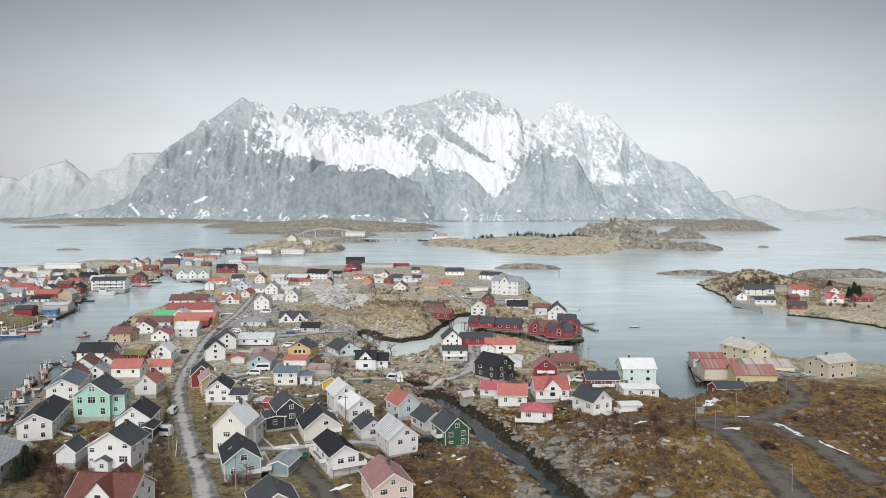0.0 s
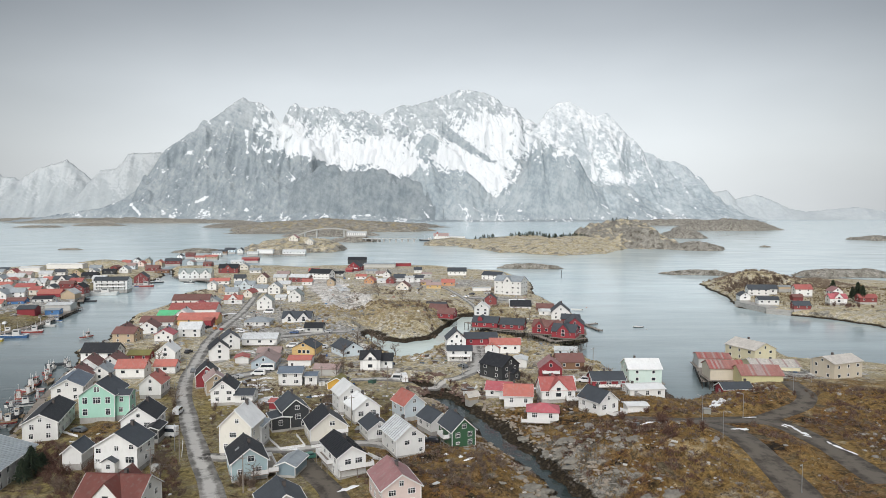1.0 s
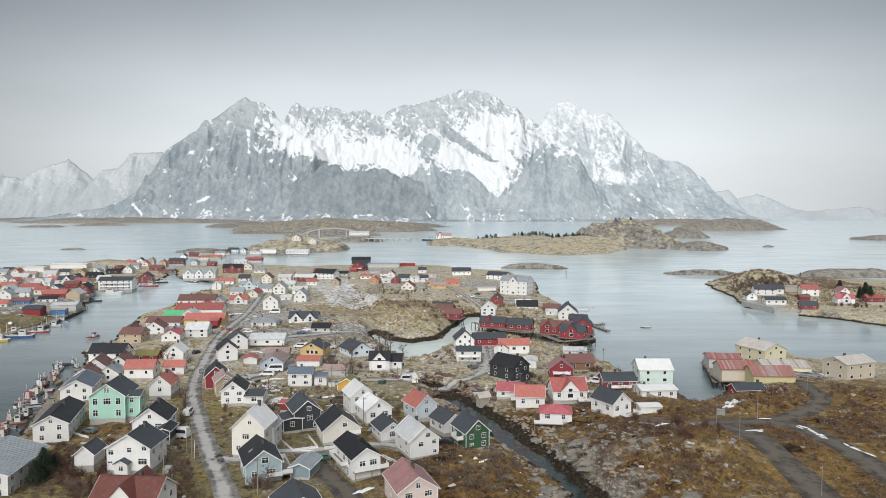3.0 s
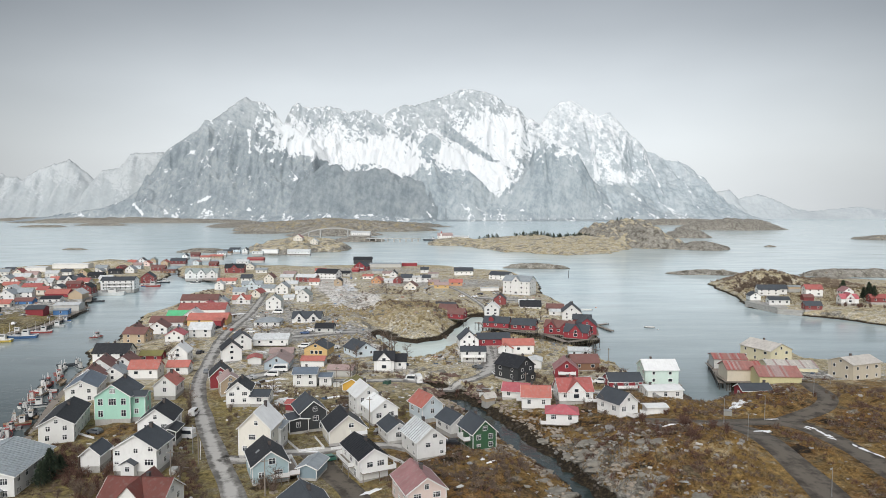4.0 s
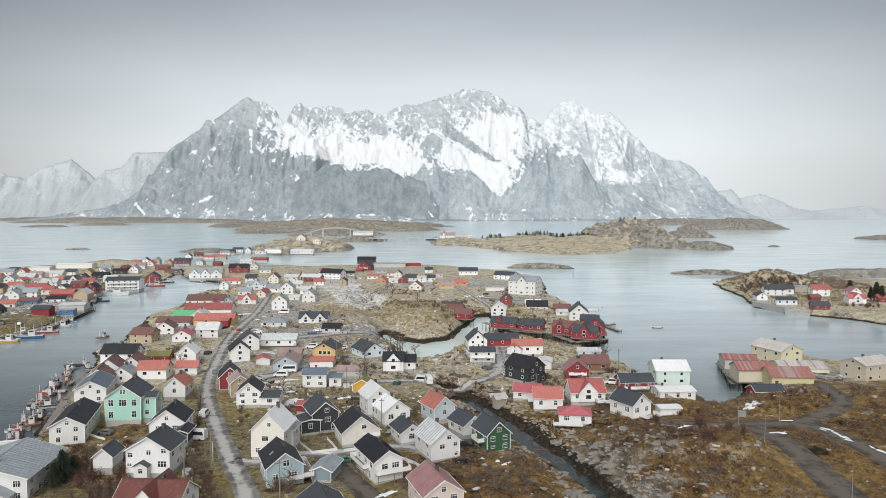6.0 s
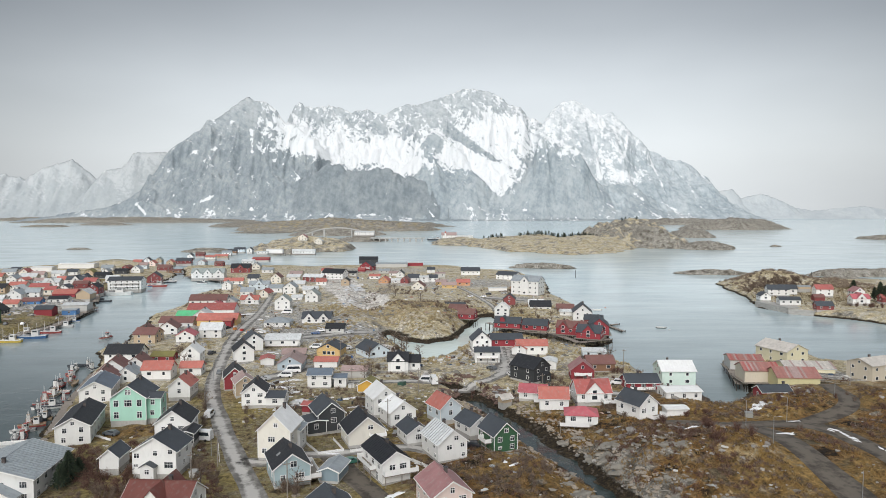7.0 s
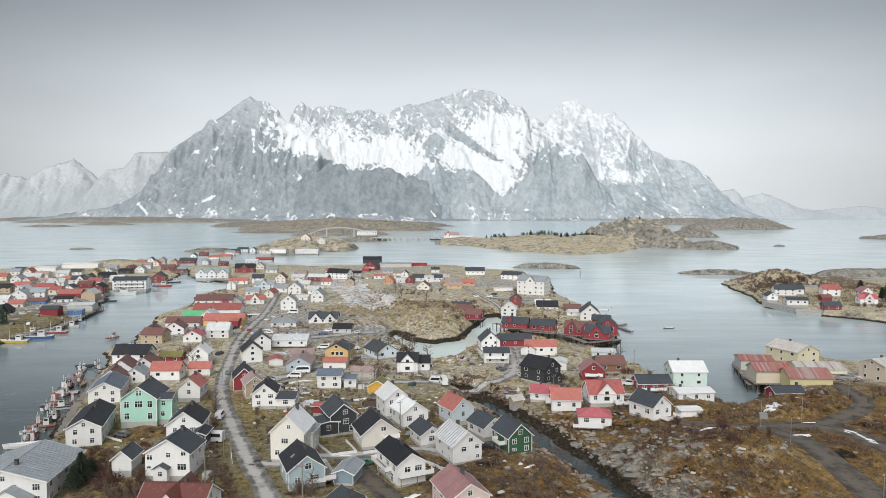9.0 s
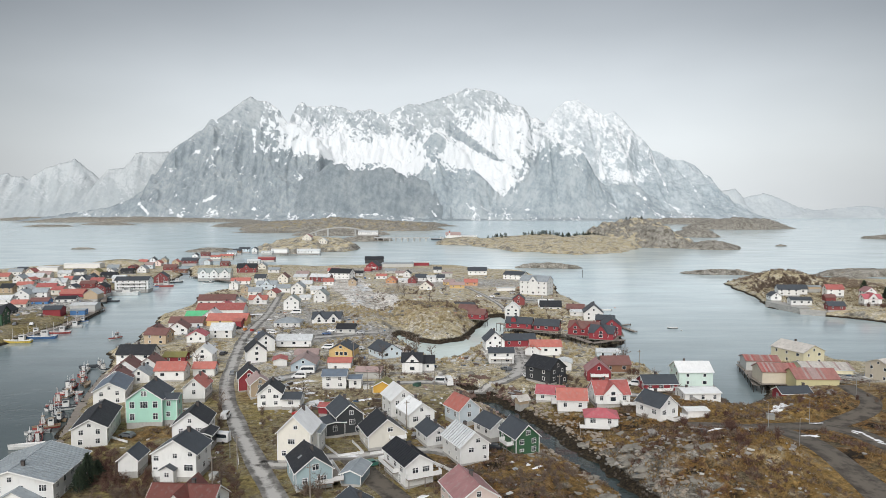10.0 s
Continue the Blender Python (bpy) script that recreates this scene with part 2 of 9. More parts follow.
    lawn = ramp_node(nt, [(0.36, (0.10, 0.075, 0.030)), (0.46, (0.22, 0.175, 0.065)), (0.54, (0.31, 0.245, 0.105)), (0.64, (0.20, 0.185, 0.070))])
    link(tex(0.5, 10, 0.7), lawn.inputs[0])
    weed = ramp_node(nt, [(0.410, (0.014, 0.012, 0.009)), (0.540, (0.045, 0.034, 0.021)), (0.640, (0.105, 0.078, 0.048))])
    link(tex(1.3, 10, 0.75), weed.inputs[0])
    bed = ramp_node(nt, [(0.380, (0.05, 0.075, 0.075)), (0.620, (0.16, 0.21, 0.20))])
    link(tex(0.05, 8), bed.inputs[0])
    gold = ramp_node(nt, [(0.37, (0.045, 0.030, 0.014)), (0.45, (0.21, 0.128, 0.040)), (0.51, (0.31, 0.205, 0.075)), (0.57, (0.13, 0.085, 0.034)), (0.65, (0.36, 0.28, 0.16))])
    link(tex(0.4, 12, 0.7), gold.inputs[0])
    n1 = tex(0.28, 10, 0.72)
    turf = mix(step(tex(0.05, 7, 0.6), 0.44, 0.56, 0.9), heath.outputs[0], gold.outputs[0])
    turf = mix(step(tex(0.10, 9, 0.68), 0.56, 0.64, 0.4), turf, straw.outputs[0])
    garden = mix(step(tex(0.055, 6, 0.6), 0.50, 0.56, 0.9), yard.outputs[0], lawn.outputs[0])
    col = mix(step(math_("ADD", attr("heath"), math_("MULTIPLY", n1, 0.9)), 0.72, 0.92), garden, turf)
    # haze tint: straw colour mixed in by distance, plus the pale flats
    col = mix(step(math_("ADD", attr("haze_bleach"), math_("SUBTRACT", tex(0.07, 10, 0.7), 0.5)), 0.25, 0.6), col, straw.outputs[0])
    col = mix(step(math_("ADD", attr("gravel"), n1), 0.84, 0.94), col, grit.outputs[0])
    sepn = node("ShaderNodeSeparateXYZ")
    link(geo.outputs["Normal"], sepn.inputs[0])
    steep = step(sepn.outputs["Z"], 0.94, 0.72, 0.30)
    bare = math_("ADD", math_("ADD", attr("rock"), tex(0.085, 7, 0.52)), steep)
    col = mix(step(bare, 0.98, 1.10), col, slab)
    flat = ramp_node(nt, [(0.40, (0.40, 0.37, 0.32)), (0.47, (0.60, 0.57, 0.53)), (0.58, (0.70, 0.68, 0.65))])
    link(tex(0.09, 9, 0.66), flat.inputs[0])
    col = mix(step(math_("ADD", attr("sand"), math_("SUBTRACT", tex(0.06, 8, 0.65), 0.5)), 0.36, 0.48), col, flat.outputs[0])
    # clumps and hollows of grass, grit and stone
    clump = node("ShaderNodeVectorMath")
    clump.operation = "SCALE"
    link(col, clump.inputs[0])
    rough_n = node("ShaderNodeMapRange")
    for k, v in (("From Min", 0.36), ("From Max", 0.64), ("To Min", 0.42), ("To Max", 1.68)):
        rough_n.inputs[k].default_value = v
    link(tex(0.65, 12, 0.82), rough_n.inputs["Value"])
    link(rough_n.outputs[0], clump.inputs["Scale"])
    col = clump.outputs[0]
    snow_n = math_("ADD", math_("ADD", tex(0.13, 9, 0.62), math_("MULTIPLY", tex(0.02, 2), 0.30)), attr("snow"))
    white = node("ShaderNodeRGB")
    white.outputs[0].default_value = (0.78, 0.80, 0.82, 1)
    col = mix(step(snow_n, 0.885, 0.92), col, white.outputs[0])
    sep = node("ShaderNodeSeparateXYZ")
    link(geo.outputs["Position"], sep.inputs[0])
    tide = math_("ADD", sep.outputs["Z"], math_("MULTIPLY", math_("SUBTRACT", n1, 0.5), 2.2))
    tide = math_("ADD", tide, math_("MULTIPLY", attr("dry"), 1.6))
    col = mix(step(tide, 2.0, 1.5), col, weed.outputs[0])
    col = mix(step(sep.outputs["Z"], -0.5, -2.5), col, bed.outputs[0])
    link(col, b.inputs["Base Color"])
    b.inputs["Roughness"].default_value = 0.92
    b.inputs["Specular IOR Level"].default_value = 0.25
    bp = node("ShaderNodeBump")
    bp.inputs["Strength"].default_value, bp.inputs["Distance"].default_value = 0.9, 0.8
    link(math_("ADD", tex(0.5, 12, 0.75), math_("MULTIPLY", tex(4.0, 4, 0.6), 0.25)), bp.inputs["Height"])
    link(bp.outputs[0], b.inputs["Normal"])
    return m


def water_mat():
    m = bpy.data.materials.new("sea_water")
    m.use_nodes = True
    nt = m.node_tree
    node, link = nt.nodes.new, nt.links.new
    b = nt.nodes["Principled BSDF"]
    geo = node("ShaderNodeNewGeometry")
    n1, n2, n3 = (node("ShaderNodeTexNoise") for _ in range(3))
    for n, s, d in ((n1, 0.35, 4), (n2, 0.05, 5), (n3, 0.012, 5)):
        n.inputs["Scale"].default_value, n.inputs["Detail"].default_value = s, d
        link(geo.outputs["Position"], n.inputs["Vector"])
    # pale base carries the far water's haze and sky reflection
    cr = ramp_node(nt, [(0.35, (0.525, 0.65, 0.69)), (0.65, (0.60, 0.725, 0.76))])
    link(n3.outputs[0], cr.inputs[0])
    # wind lanes: long faint streaks across the sound
    lane_map, lane, lane_amt, lane_mul = node("ShaderNodeMapping"), node("ShaderNodeTexNoise"), node("ShaderNodeMapRange"), node("ShaderNodeVectorMath")
    lane_map.inputs["Rotation"].default_value, lane_map.inputs["Scale"].default_value = (0, 0, radians(-10)), (0.012, 0.06, 1.0)
    lane.inputs["Scale"].default_value, lane.inputs["Detail"].default_value, lane.inputs["Roughness"].default_value = 1.0, 9, 0.68
    for k, v in (("From Min", 0.35), ("From Max", 0.65), ("To Min", 0.86), ("To Max", 1.14)):
        lane_amt.inputs[k].default_value = v
    lane_mul.operation = "SCALE"
    link(geo.outputs["Position"], lane_map.inputs["Vector"])
    link(lane_map.outputs[0], lane.inputs["Vector"])
    link(lane.outputs[0], lane_amt.inputs["Value"])
    link(cr.outputs[0], lane_mul.inputs[0])
    link(lane_amt.outputs[0], lane_mul.inputs["Scale"])
    # bay and channel bed tints, plus shade painted into the nearer water
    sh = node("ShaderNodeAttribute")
    sh.attribute_name = "shoal_shade"
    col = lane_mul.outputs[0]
    for lo, hi, sea_tint in ((0.0, -1.0, (0.035, 0.050, 0.050)), (0.0, 1.0, (0.62, 0.71, 0.67))):
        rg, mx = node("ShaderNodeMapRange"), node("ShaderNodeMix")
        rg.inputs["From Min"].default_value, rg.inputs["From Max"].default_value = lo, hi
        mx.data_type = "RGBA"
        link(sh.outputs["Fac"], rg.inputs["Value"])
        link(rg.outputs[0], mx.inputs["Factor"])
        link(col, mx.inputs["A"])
        mx.inputs["B"].default_value = (*sea_tint, 1)
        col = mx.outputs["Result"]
    link(col, b.inputs["Base Color"])
    b.inputs["Roughness"].default_value = 0.13
    b.inputs["IOR"].default_value = 1.33
    add = node("ShaderNodeMath")
    add.operation = "MULTIPLY_ADD"
    link(n1.outputs[0], add.inputs[0])
    add.inputs[1].default_value = 0.3
    link(n2.outputs[0], add.inputs[2])
    bp = node("ShaderNodeBump")
    bp.inputs["Strength"].default_value, bp.inputs["Distance"].default_value = 0.55, 0.5
    link(add.outputs[0], bp.inputs["Height"])
    link(bp.outputs[0], b.inputs["Normal"])
    return m


def mountain_mat(name, rocks, snow_col):
    """Streaked rock; snow lies where the mesh's own "snow" is above nought, with a ragged edge."""
    m = bpy.data.materials.new(name)
    m.use_nodes = True
    nt = m.node_tree
    node, link = nt.nodes.new, nt.links.new
    b = nt.nodes["Principled BSDF"]
    b.inputs["Roughness"].default_value, b.inputs["Specular IOR Level"].default_value = 0.95, 0.1
    geo = node("ShaderNodeNewGeometry")

    def tex(scale, detail, rough, stretch, lean=0.0):
        mp, n = node("ShaderNodeMapping"), node("ShaderNodeTexNoise")
        mp.vector_type = "TEXTURE"
        mp.inputs["Rotation"].default_value = (0, radians(lean), 0)
        mp.inputs["Scale"].default_value = stretch
        link(geo.outputs["Position"], mp.inputs["Vector"])
        n.inputs["Scale"].default_value, n.inputs["Detail"].default_value, n.inputs["Roughness"].default_value = scale, detail, rough
        link(mp.outputs[0], n.inputs["Vector"])
        return n.outputs[0]

    def attr(key):
        n = node("ShaderNodeAttribute")
        n.attribute_name = key
        return n.outputs["Fac"]

    def calc(op, a, c, d=0.0):
        n = node("ShaderNodeMath")
        n.operation = op
        for i, v in enumerate((a, c, d)):
            if isinstance(v, float):
                n.inputs[i].default_value = v
            else:
                link(v, n.inputs[i])
        return n.outputs[0]

    def mix(f, a, c):
        n = node("ShaderNodeMix")
        n.data_type = "RGBA"
        link(f, n.inputs["Factor"])
        link(a, n.inputs["A"])
        n.inputs["B"].default_value = (*c, 1)
        return n.outputs["Result"]

    gully = tex(0.034, 10, 0.72, (1.0, 1.0, 2.6), 12)
    ledge = tex(0.055, 10, 0.72, (2.6, 2.0, 1.0), 32)
    broad = tex(0.006, 4, 0.55, (1, 1, 1))
    cr = ramp_node(nt, [(0.425, rocks[0]), (0.5, rocks[1]), (0.575, rocks[2])])
    link(calc("ADD", calc("MULTIPLY", gully, 0.45), calc("ADD", calc("MULTIPLY", ledge, 0.25), calc("MULTIPLY", broad, 0.30))), cr.inputs[0])
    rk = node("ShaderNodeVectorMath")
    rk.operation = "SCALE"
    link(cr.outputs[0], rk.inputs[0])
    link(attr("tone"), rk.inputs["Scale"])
    # haze painted as powder thickening upwards; old snow lies in the fields and couloirs
    haze_patch = node("ShaderNodeMapRange")
    haze_patch.inputs["From Min"].default_value, haze_patch.inputs["From Max"].default_value = 0.35, 0.65
    haze_patch.inputs["To Min"].default_value, haze_patch.inputs["To Max"].default_value = 0.3, 1.7
    link(ledge, haze_patch.inputs["Value"])
    rock = mix(calc("MULTIPLY", attr("haze_dust"), haze_patch.outputs[0]), rk.outputs[0], snow_col)
    edge = calc("MULTIPLY_ADD", calc("SUBTRACT", tex(0.08, 9, 0.72, (2.0, 1.0, 1.0), 38), 0.5), 2.4, attr("snow"))
    edge = calc("MULTIPLY_ADD", calc("SUBTRACT", gully, 0.5), -0.8, edge)
    st = node("ShaderNodeMapRange")
    st.inputs["From Min"].default_value, st.inputs["From Max"].default_value = -0.06, 0.07
    link(edge, st.inputs["Value"])
    link(mix(st.outputs[0], rock, snow_col), b.inputs["Base Color"])
    bp = node("ShaderNodeBump")
    bp.inputs["Strength"].default_value, bp.inputs["Distance"].default_value = 0.5, 16
    link(calc("ADD", gully, calc("MULTIPLY", ledge, 0.6)), bp.inputs["Height"])
    link(bp.outputs[0], b.inputs["Normal"])
    return m


M_GROUND, M_WATER = ground_mat(), water_mat()
# rock colours lifted towards pale blue-grey to carry the distance haze
M_MOUNT = mountain_mat("hazed_rock", ((0.268, 0.313, 0.343), (0.35, 0.397, 0.426), (0.44, 0.48, 0.50)), (0.765, 0.79, 0.81))
# far rock and snow drawn together into one pale grey for haze
M_FAR = mountain_mat("far_hazed_rock", ((0.36, 0.395, 0.42), (0.395, 0.43, 0.45), (0.43, 0.465, 0.48)), (0.52, 0.55, 0.565))
M_ISLE = M_GROUND


# ---- mesh helpers ----
def obj(name, verts, faces, material, parent=None, label="", mats=None, idx=None):
    me = bpy.data.meshes.new(name)
    me.from_pydata(verts, [], faces)
    for mm in mats or [material]:
        me.materials.append(mm)
    if idx is not None:
        me.polygons.foreach_set("material_index", idx)
    me.update()
    ob = new(name, me)
    ob.parent = parent
    if label:
        ob["label"] = label
    return ob


def put(name, mesh, parent, m=None):
    ob = new(name, mesh)
    ob.parent = parent
    if m is not None:
        ob.matrix_local = m
    return ob


def box_vf(x0, x1, y0, y1, z0, z1, n=0):
    v = [(x0, y0, z0), (x1, y0, z0), (x1, y1, z0), (x0, y1, z0), (x0, y0, z1), (x1, y0, z1), (x1, y1, z1), (x0, y1, z1)]
    f = [(0, 3, 2, 1), (4, 5, 6, 7), (0, 1, 5, 4), (1, 2, 6, 5), (2, 3, 7, 6), (3, 0, 4, 7)]
    return v, [tuple(i + n for i in q) for q in f]


def boxes_vf(boxes):
    V, Fc = [], []
    for bx in boxes:
        v, f = box_vf(*bx, n=len(V))
        V += v
        Fc += f
    return V, Fc


def part(name, vf, material, parent, label=""):
    return obj(name, vf[0], vf[1], material, parent, label)


def tube_vf(p, q, r0, r1, sides=5, n=0):
    p, q = Vector(p), Vector(q)
    d = (q - p).normalized()
    a = d.orthogonal().normalized()
    c = d.cross(a)
    V = []
    for pt, r in ((p, r0), (q, r1)):
        for i in range(sides):
            t = 2 * math.pi * i / sides
            V.append(tuple(pt + a * (r * math.cos(t)) + c * (r * math.sin(t))))
    Fc = [(n + i, n + (i + 1) % sides, n + sides + (i + 1) % sides, n + sides + i) for i in range(sides)]
    Fc += [tuple(n + i for i in range(sides))[::-1], tuple(n + sides + i for i in range(sides))]
    return V, Fc


def empty(name, x, y, z, turn=0.0):
    e = new(name)
    e.empty_display_size = 0.2
    e.matrix_basis = pose(x, y, z, 0, 0, turn)
    return e


# ---- noise on arrays ----
def vnoise(x, y, seed=0):
    xi, yi = np.floor(x).astype(np.int64), np.floor(y).astype(np.int64)
    fx, fy = x - xi, y - yi
    fx, fy = fx * fx * (3 - 2 * fx), fy * fy * (3 - 2 * fy)

    def h(i, j):
        k = (i * 374761393 + j * 668265263 + seed * 974634777) & 0x7FFFFFFF
        k = ((k ^ (k >> 13)) * 1274126177) & 0x7FFFFFFF
        return ((k ^ (k >> 16)) & 0xFFFF) / 65535.0

    return (h(xi, yi) * (1 - fx) + h(xi + 1, yi) * fx) * (1 - fy) + (h(xi, yi + 1) * (1 - fx) + h(xi + 1, yi + 1) * fx) * fy


def fbm(x, y, octaves=5, seed=0, gain=0.5):
    s, a, tot = 0.0, 1.0, 0.0
    for o in range(octaves):
        s = s + a * vnoise(x * 2.03**o + 17.3 * o, y * 2.03**o - 9.1 * o, seed + o)
        tot += a
        a *= gain
    return s / tot - 0.5


def ridged(x, y, octaves=5, seed=0):
    s, a, tot = 0.0, 1.0, 0.0
    for o in range(octaves):
        s = s + a * (1 - np.abs(2 * vnoise(x * 2.1**o + 5.7 * o, y * 2.1**o + 3.3 * o, seed + o) - 1))
        tot += a
        a *= 0.5
    return s / tot


# ---- the plan: coasts, hills and the tidal channel ----
def inside_depth(px, py, outline):
    """Signed distance to a closed coastline, positive on land."""
    P = np.array(outline, float).reshape(-1, 2)
    best, ins = np.full(px.shape, 1e9), np.zeros(px.shape, bool)
    for (ax, ay), (bx, by) in zip(P, np.roll(P, -1, 0)):
        dx, dy = bx - ax, by - ay
        t = np.clip(((px - ax) * dx + (py - ay) * dy) / (dx * dx + dy * dy + 1e-9), 0, 1)
        best = np.minimum(best, np.hypot(px - ax - t * dx, py - ay - t * dy))
        cross = (ay > py) != (by > py)
        ins ^= cross & (px < (bx - ax) * (py - ay) / (by - ay + 1e-12) + ax)
    return np.where(ins, best, -best)


def line_gap(px, py, line):
    P = np.array(line, float).reshape(-1, 2)
    best = np.full(px.shape, 1e9)
    for (ax, ay), (bx, by) in zip(P[:-1], P[1:]):
        dx, dy = bx - ax, by - ay
        t = np.clip(((px - ax) * dx + (py - ay) * dy) / (dx * dx + dy * dy + 1e-9), 0, 1)
        best = np.minimum(best, np.hypot(px - ax - t * dx, py - ay - t * dy))
    return best


VILLAGE = [
    300, -60, 330, 120, 240, 225, 170.6, 276.9, 167.1, 289.3, 151.6, 282.9, 147.1, 285.0, 147.1, 300.4, 126.7, 300.4, 112.5, 291.3, 102.1, 261.8, 96.4, 240.6, 86.8, 227.8,
    76.9, 218.8, 76.3, 225.1, 75.6, 236.1, 67.9, 253.1, 63.9, 273.7, 60.7, 289.0, 55.6, 305.0, 48.6, 314.9, 62.5, 322.8, 70.3, 335.4, 69.0, 355.4, 74.3, 387.4, 77.9, 412.2, 74.2, 447.9,
    70.8, 484.3, 67.2, 523.6, 75.4, 605.4, 60, 704, 28, 717, -1, 760, -35, 842, -73, 891, -120, 912, -132, 791, -158, 745, -197, 791, -235, 861, -278, 934,
]
VILLAGE += [
    -365, 1108, -369, 994, -317, 791, -262.0, 656.7, -231.6, 614.9, -211.2, 614.9, -190.0, 545.5, -200.5, 506.2, -184.2, 455.5, -185.8, 430.1, -188.3, 407.4, -171.4, 368.5, -174.5, 351.7,
    -162.2, 322.3, -167.0, 305.7, -152.3, 280.1, -148.3, 264.7, -140.5, 243.0, -136.4, 227.2, -130.2, 208.7, -123.9, 193.0, -123.2, 180.3, -124.3, 164.8, -190, 60, -160, -60,
]
WEST_QUAY = [
    -225.7, 288.4, -228.2, 336.2, -230.6, 358.1, -230.1, 383.0, -234.4, 420.7, -240.8, 444.9, -270.2, 496.4, -284.0, 537.8, -267.2, 569.6, -264.8, 614.9, -276.4, 668.0, -312, 745, -335, 861, -411, 994,
    -436, 923, -436, 808, -467, 760, -495.5, 692.0, -420.2, 523.2,
]
EAST_ISLE = [
    221.6, 591.6, 246.9, 615.0, 281.5, 635.2, 318.0, 625.0, 343.3, 615.1, 381.7, 605.5, 414.7, 561.7, 323.0, 412.5, 242.4, 355.7, 236.9, 380.1, 228.0, 395.6, 216.4, 410.2, 203.9, 419.0, 199.1, 430.7,
    193.8, 450.7, 201.5, 478.5, 210.5, 516.7, 214.7, 553.6,
]
BAY = [
    -44.5, 348.8, -34.2, 322.6, -25.9, 295.4, -18.2, 286.7, -11.2, 295.5, -7.5, 309.7, 1.3, 330.9, 12.2, 348.9, 19.5, 362.0, 17.2, 412.1, 8.8, 407.7, 0.3, 372.4, -8.9, 336.7, -19.7, 328.1, -31.0, 333.7, -39.6, 352.0,
]
CHANNEL = [29.2, 138.5, 24.7, 155.9, 21.3, 165.9, 17.2, 178.2, 13.5, 188.7, 9.9, 200.4, 4.8, 213.1, -0.1, 224.9, -4.2, 227.6]
CREEK = [-32.4, 333.7, -40.7, 358.5, -50.4, 387.2, -60.9, 430.3, -71.6, 478.2, -78.8, 553.4]
BAY_BEACH = [-44, 306, -30, 292, -16, 277, -4, 280, 4, 296, 10, 316]
SAND_FLAT = [-110, 600, -96, 552, -85, 510, -72, 468, -63, 432, -57, 408]
CABIN_SHORE = [12.8, 376.0, 25.8, 348.9, 40.4, 339.7, 51.3, 322.8, 65.7, 329.7, 74.7, 352.2]
DRY_BED = [4.8, 213.1, -1.8, 232.4, -9.6, 243.3, -17.8, 246.4]
HILLS = [  # x, y, radius across, radius deep, height
    (-29.8, 386.5, 36, 30, 6.0), (-44.3, 445.8, 30, 30, 4.0), (40.2, 156.0, 26, 16, 3.2), (53.2, 167.0, 26, 18, 2.5), (25.8, 161.1, 12, 14, 1.6), (245.2, 557.6, 20, 24, 7.0), (268.2, 557.6, 26, 24, 7.6), (293.7, 499.4, 60, 25, 2.0),
    (-374, 757, 35, 18, 7.0), (-83.6, 459.9, 30, 40, 1.5), (2.2, 148.7, 12, 16, 2.0), (42.7, 403.7, 18, 14, 2.0), (125.4, 209.0, 40, 25, 2.0), (92.9, 205.9, 22, 10, 1.5), (-92.3, 182.1, 10, 8, 1.0),
]


ROADS = {
    "main": (5.6, [-45.4, 129.9, -54.7, 150.4, -61.3, 164.1, -69.1, 180.7, -78.1, 200.9, -86.2, 219.3, -92.3, 237.5, -97.3, 258.9, -103.1, 284.5, -110.4, 315.8, -114.7, 349.6, -118.7, 391.5, -127.2, 442.0, -138.4, 503.9, -142.6, 563.0, -115.4, 567.5]),
    "cross": (5.6, [-51.9, 232.2, -45.0, 237.6, -33.2, 237.6, -19.5, 240.0, -1.6, 240.1, 4.5, 241.7, 11.8, 254.6, 11.8, 284.8, 12.0, 310.6]),
    "lane": (5.4, [-60.2, 162.3, -52.1, 159.8, -47.8, 166.9, -39.3, 166.1, -31.5, 169.3, -20.5, 172.6, -13.9, 168.1]),
    "drive": (6.4, [-39.3, 166.1, -33.4, 155.3, -26.8, 144.4, -22.1, 133.6]),
    "upper": (11.0, [-110.4, 315.8, -95.0, 310.4, -78.8, 318.7, -59.5, 330.4, -49.3, 336.6]),
    "north": (4.2, [-17.0, 585.9, 1.4, 526.1, 12.0, 468.0, 19.3, 414.2]),
    "yard_west": (9.0, [-78.0, 240.0, -70.0, 247.0, -63.0, 263.0]),
    "yard_bay": (11.0, [10.0, 252.0, 13.5, 268.0, 14.5, 292.0]),
    "yard_van": (6.0, [27.0, 227.0, 40.0, 224.0, 52.0, 219.5]),
    "hotel_yard": (15.0, [16.0, 470.0, 34.0, 462.0, 44.0, 456.0]),
    "gravel_a": (8.8, [70.9, 132.7, 71.7, 141.3, 71.6, 150.8, 72.8, 166.1, 72.7, 178.0, 68.7, 184.3, 56.9, 187.7, 48.6, 188.6]),
    "gravel_b": (8.0, [91.2, 140.5, 91.5, 154.1, 91.8, 169.2, 90.8, 180.2, 86.4, 186.3, 77.6, 187.2, 66.2, 185.7]),
    "gravel_c": (6.6, [86.9, 187.3, 97.1, 193.3, 104.5, 198.1, 110.0, 206.0, 113.5, 219.9, 117.5, 232.6]),
}


def road_mask(px, py):
    m = np.zeros(px.shape)
    for width, line in ROADS.values():
        m = np.maximum(m, np.clip(1 - (line_gap(px, py, line) - width / 2 - 0.6) / 3.0, 0, 1))
    return m


def bump_at(px, py, x, y, rx, ry, h):
    return h * np.exp(-(((px - x) / rx) ** 2 + ((py - y) / ry) ** 2))


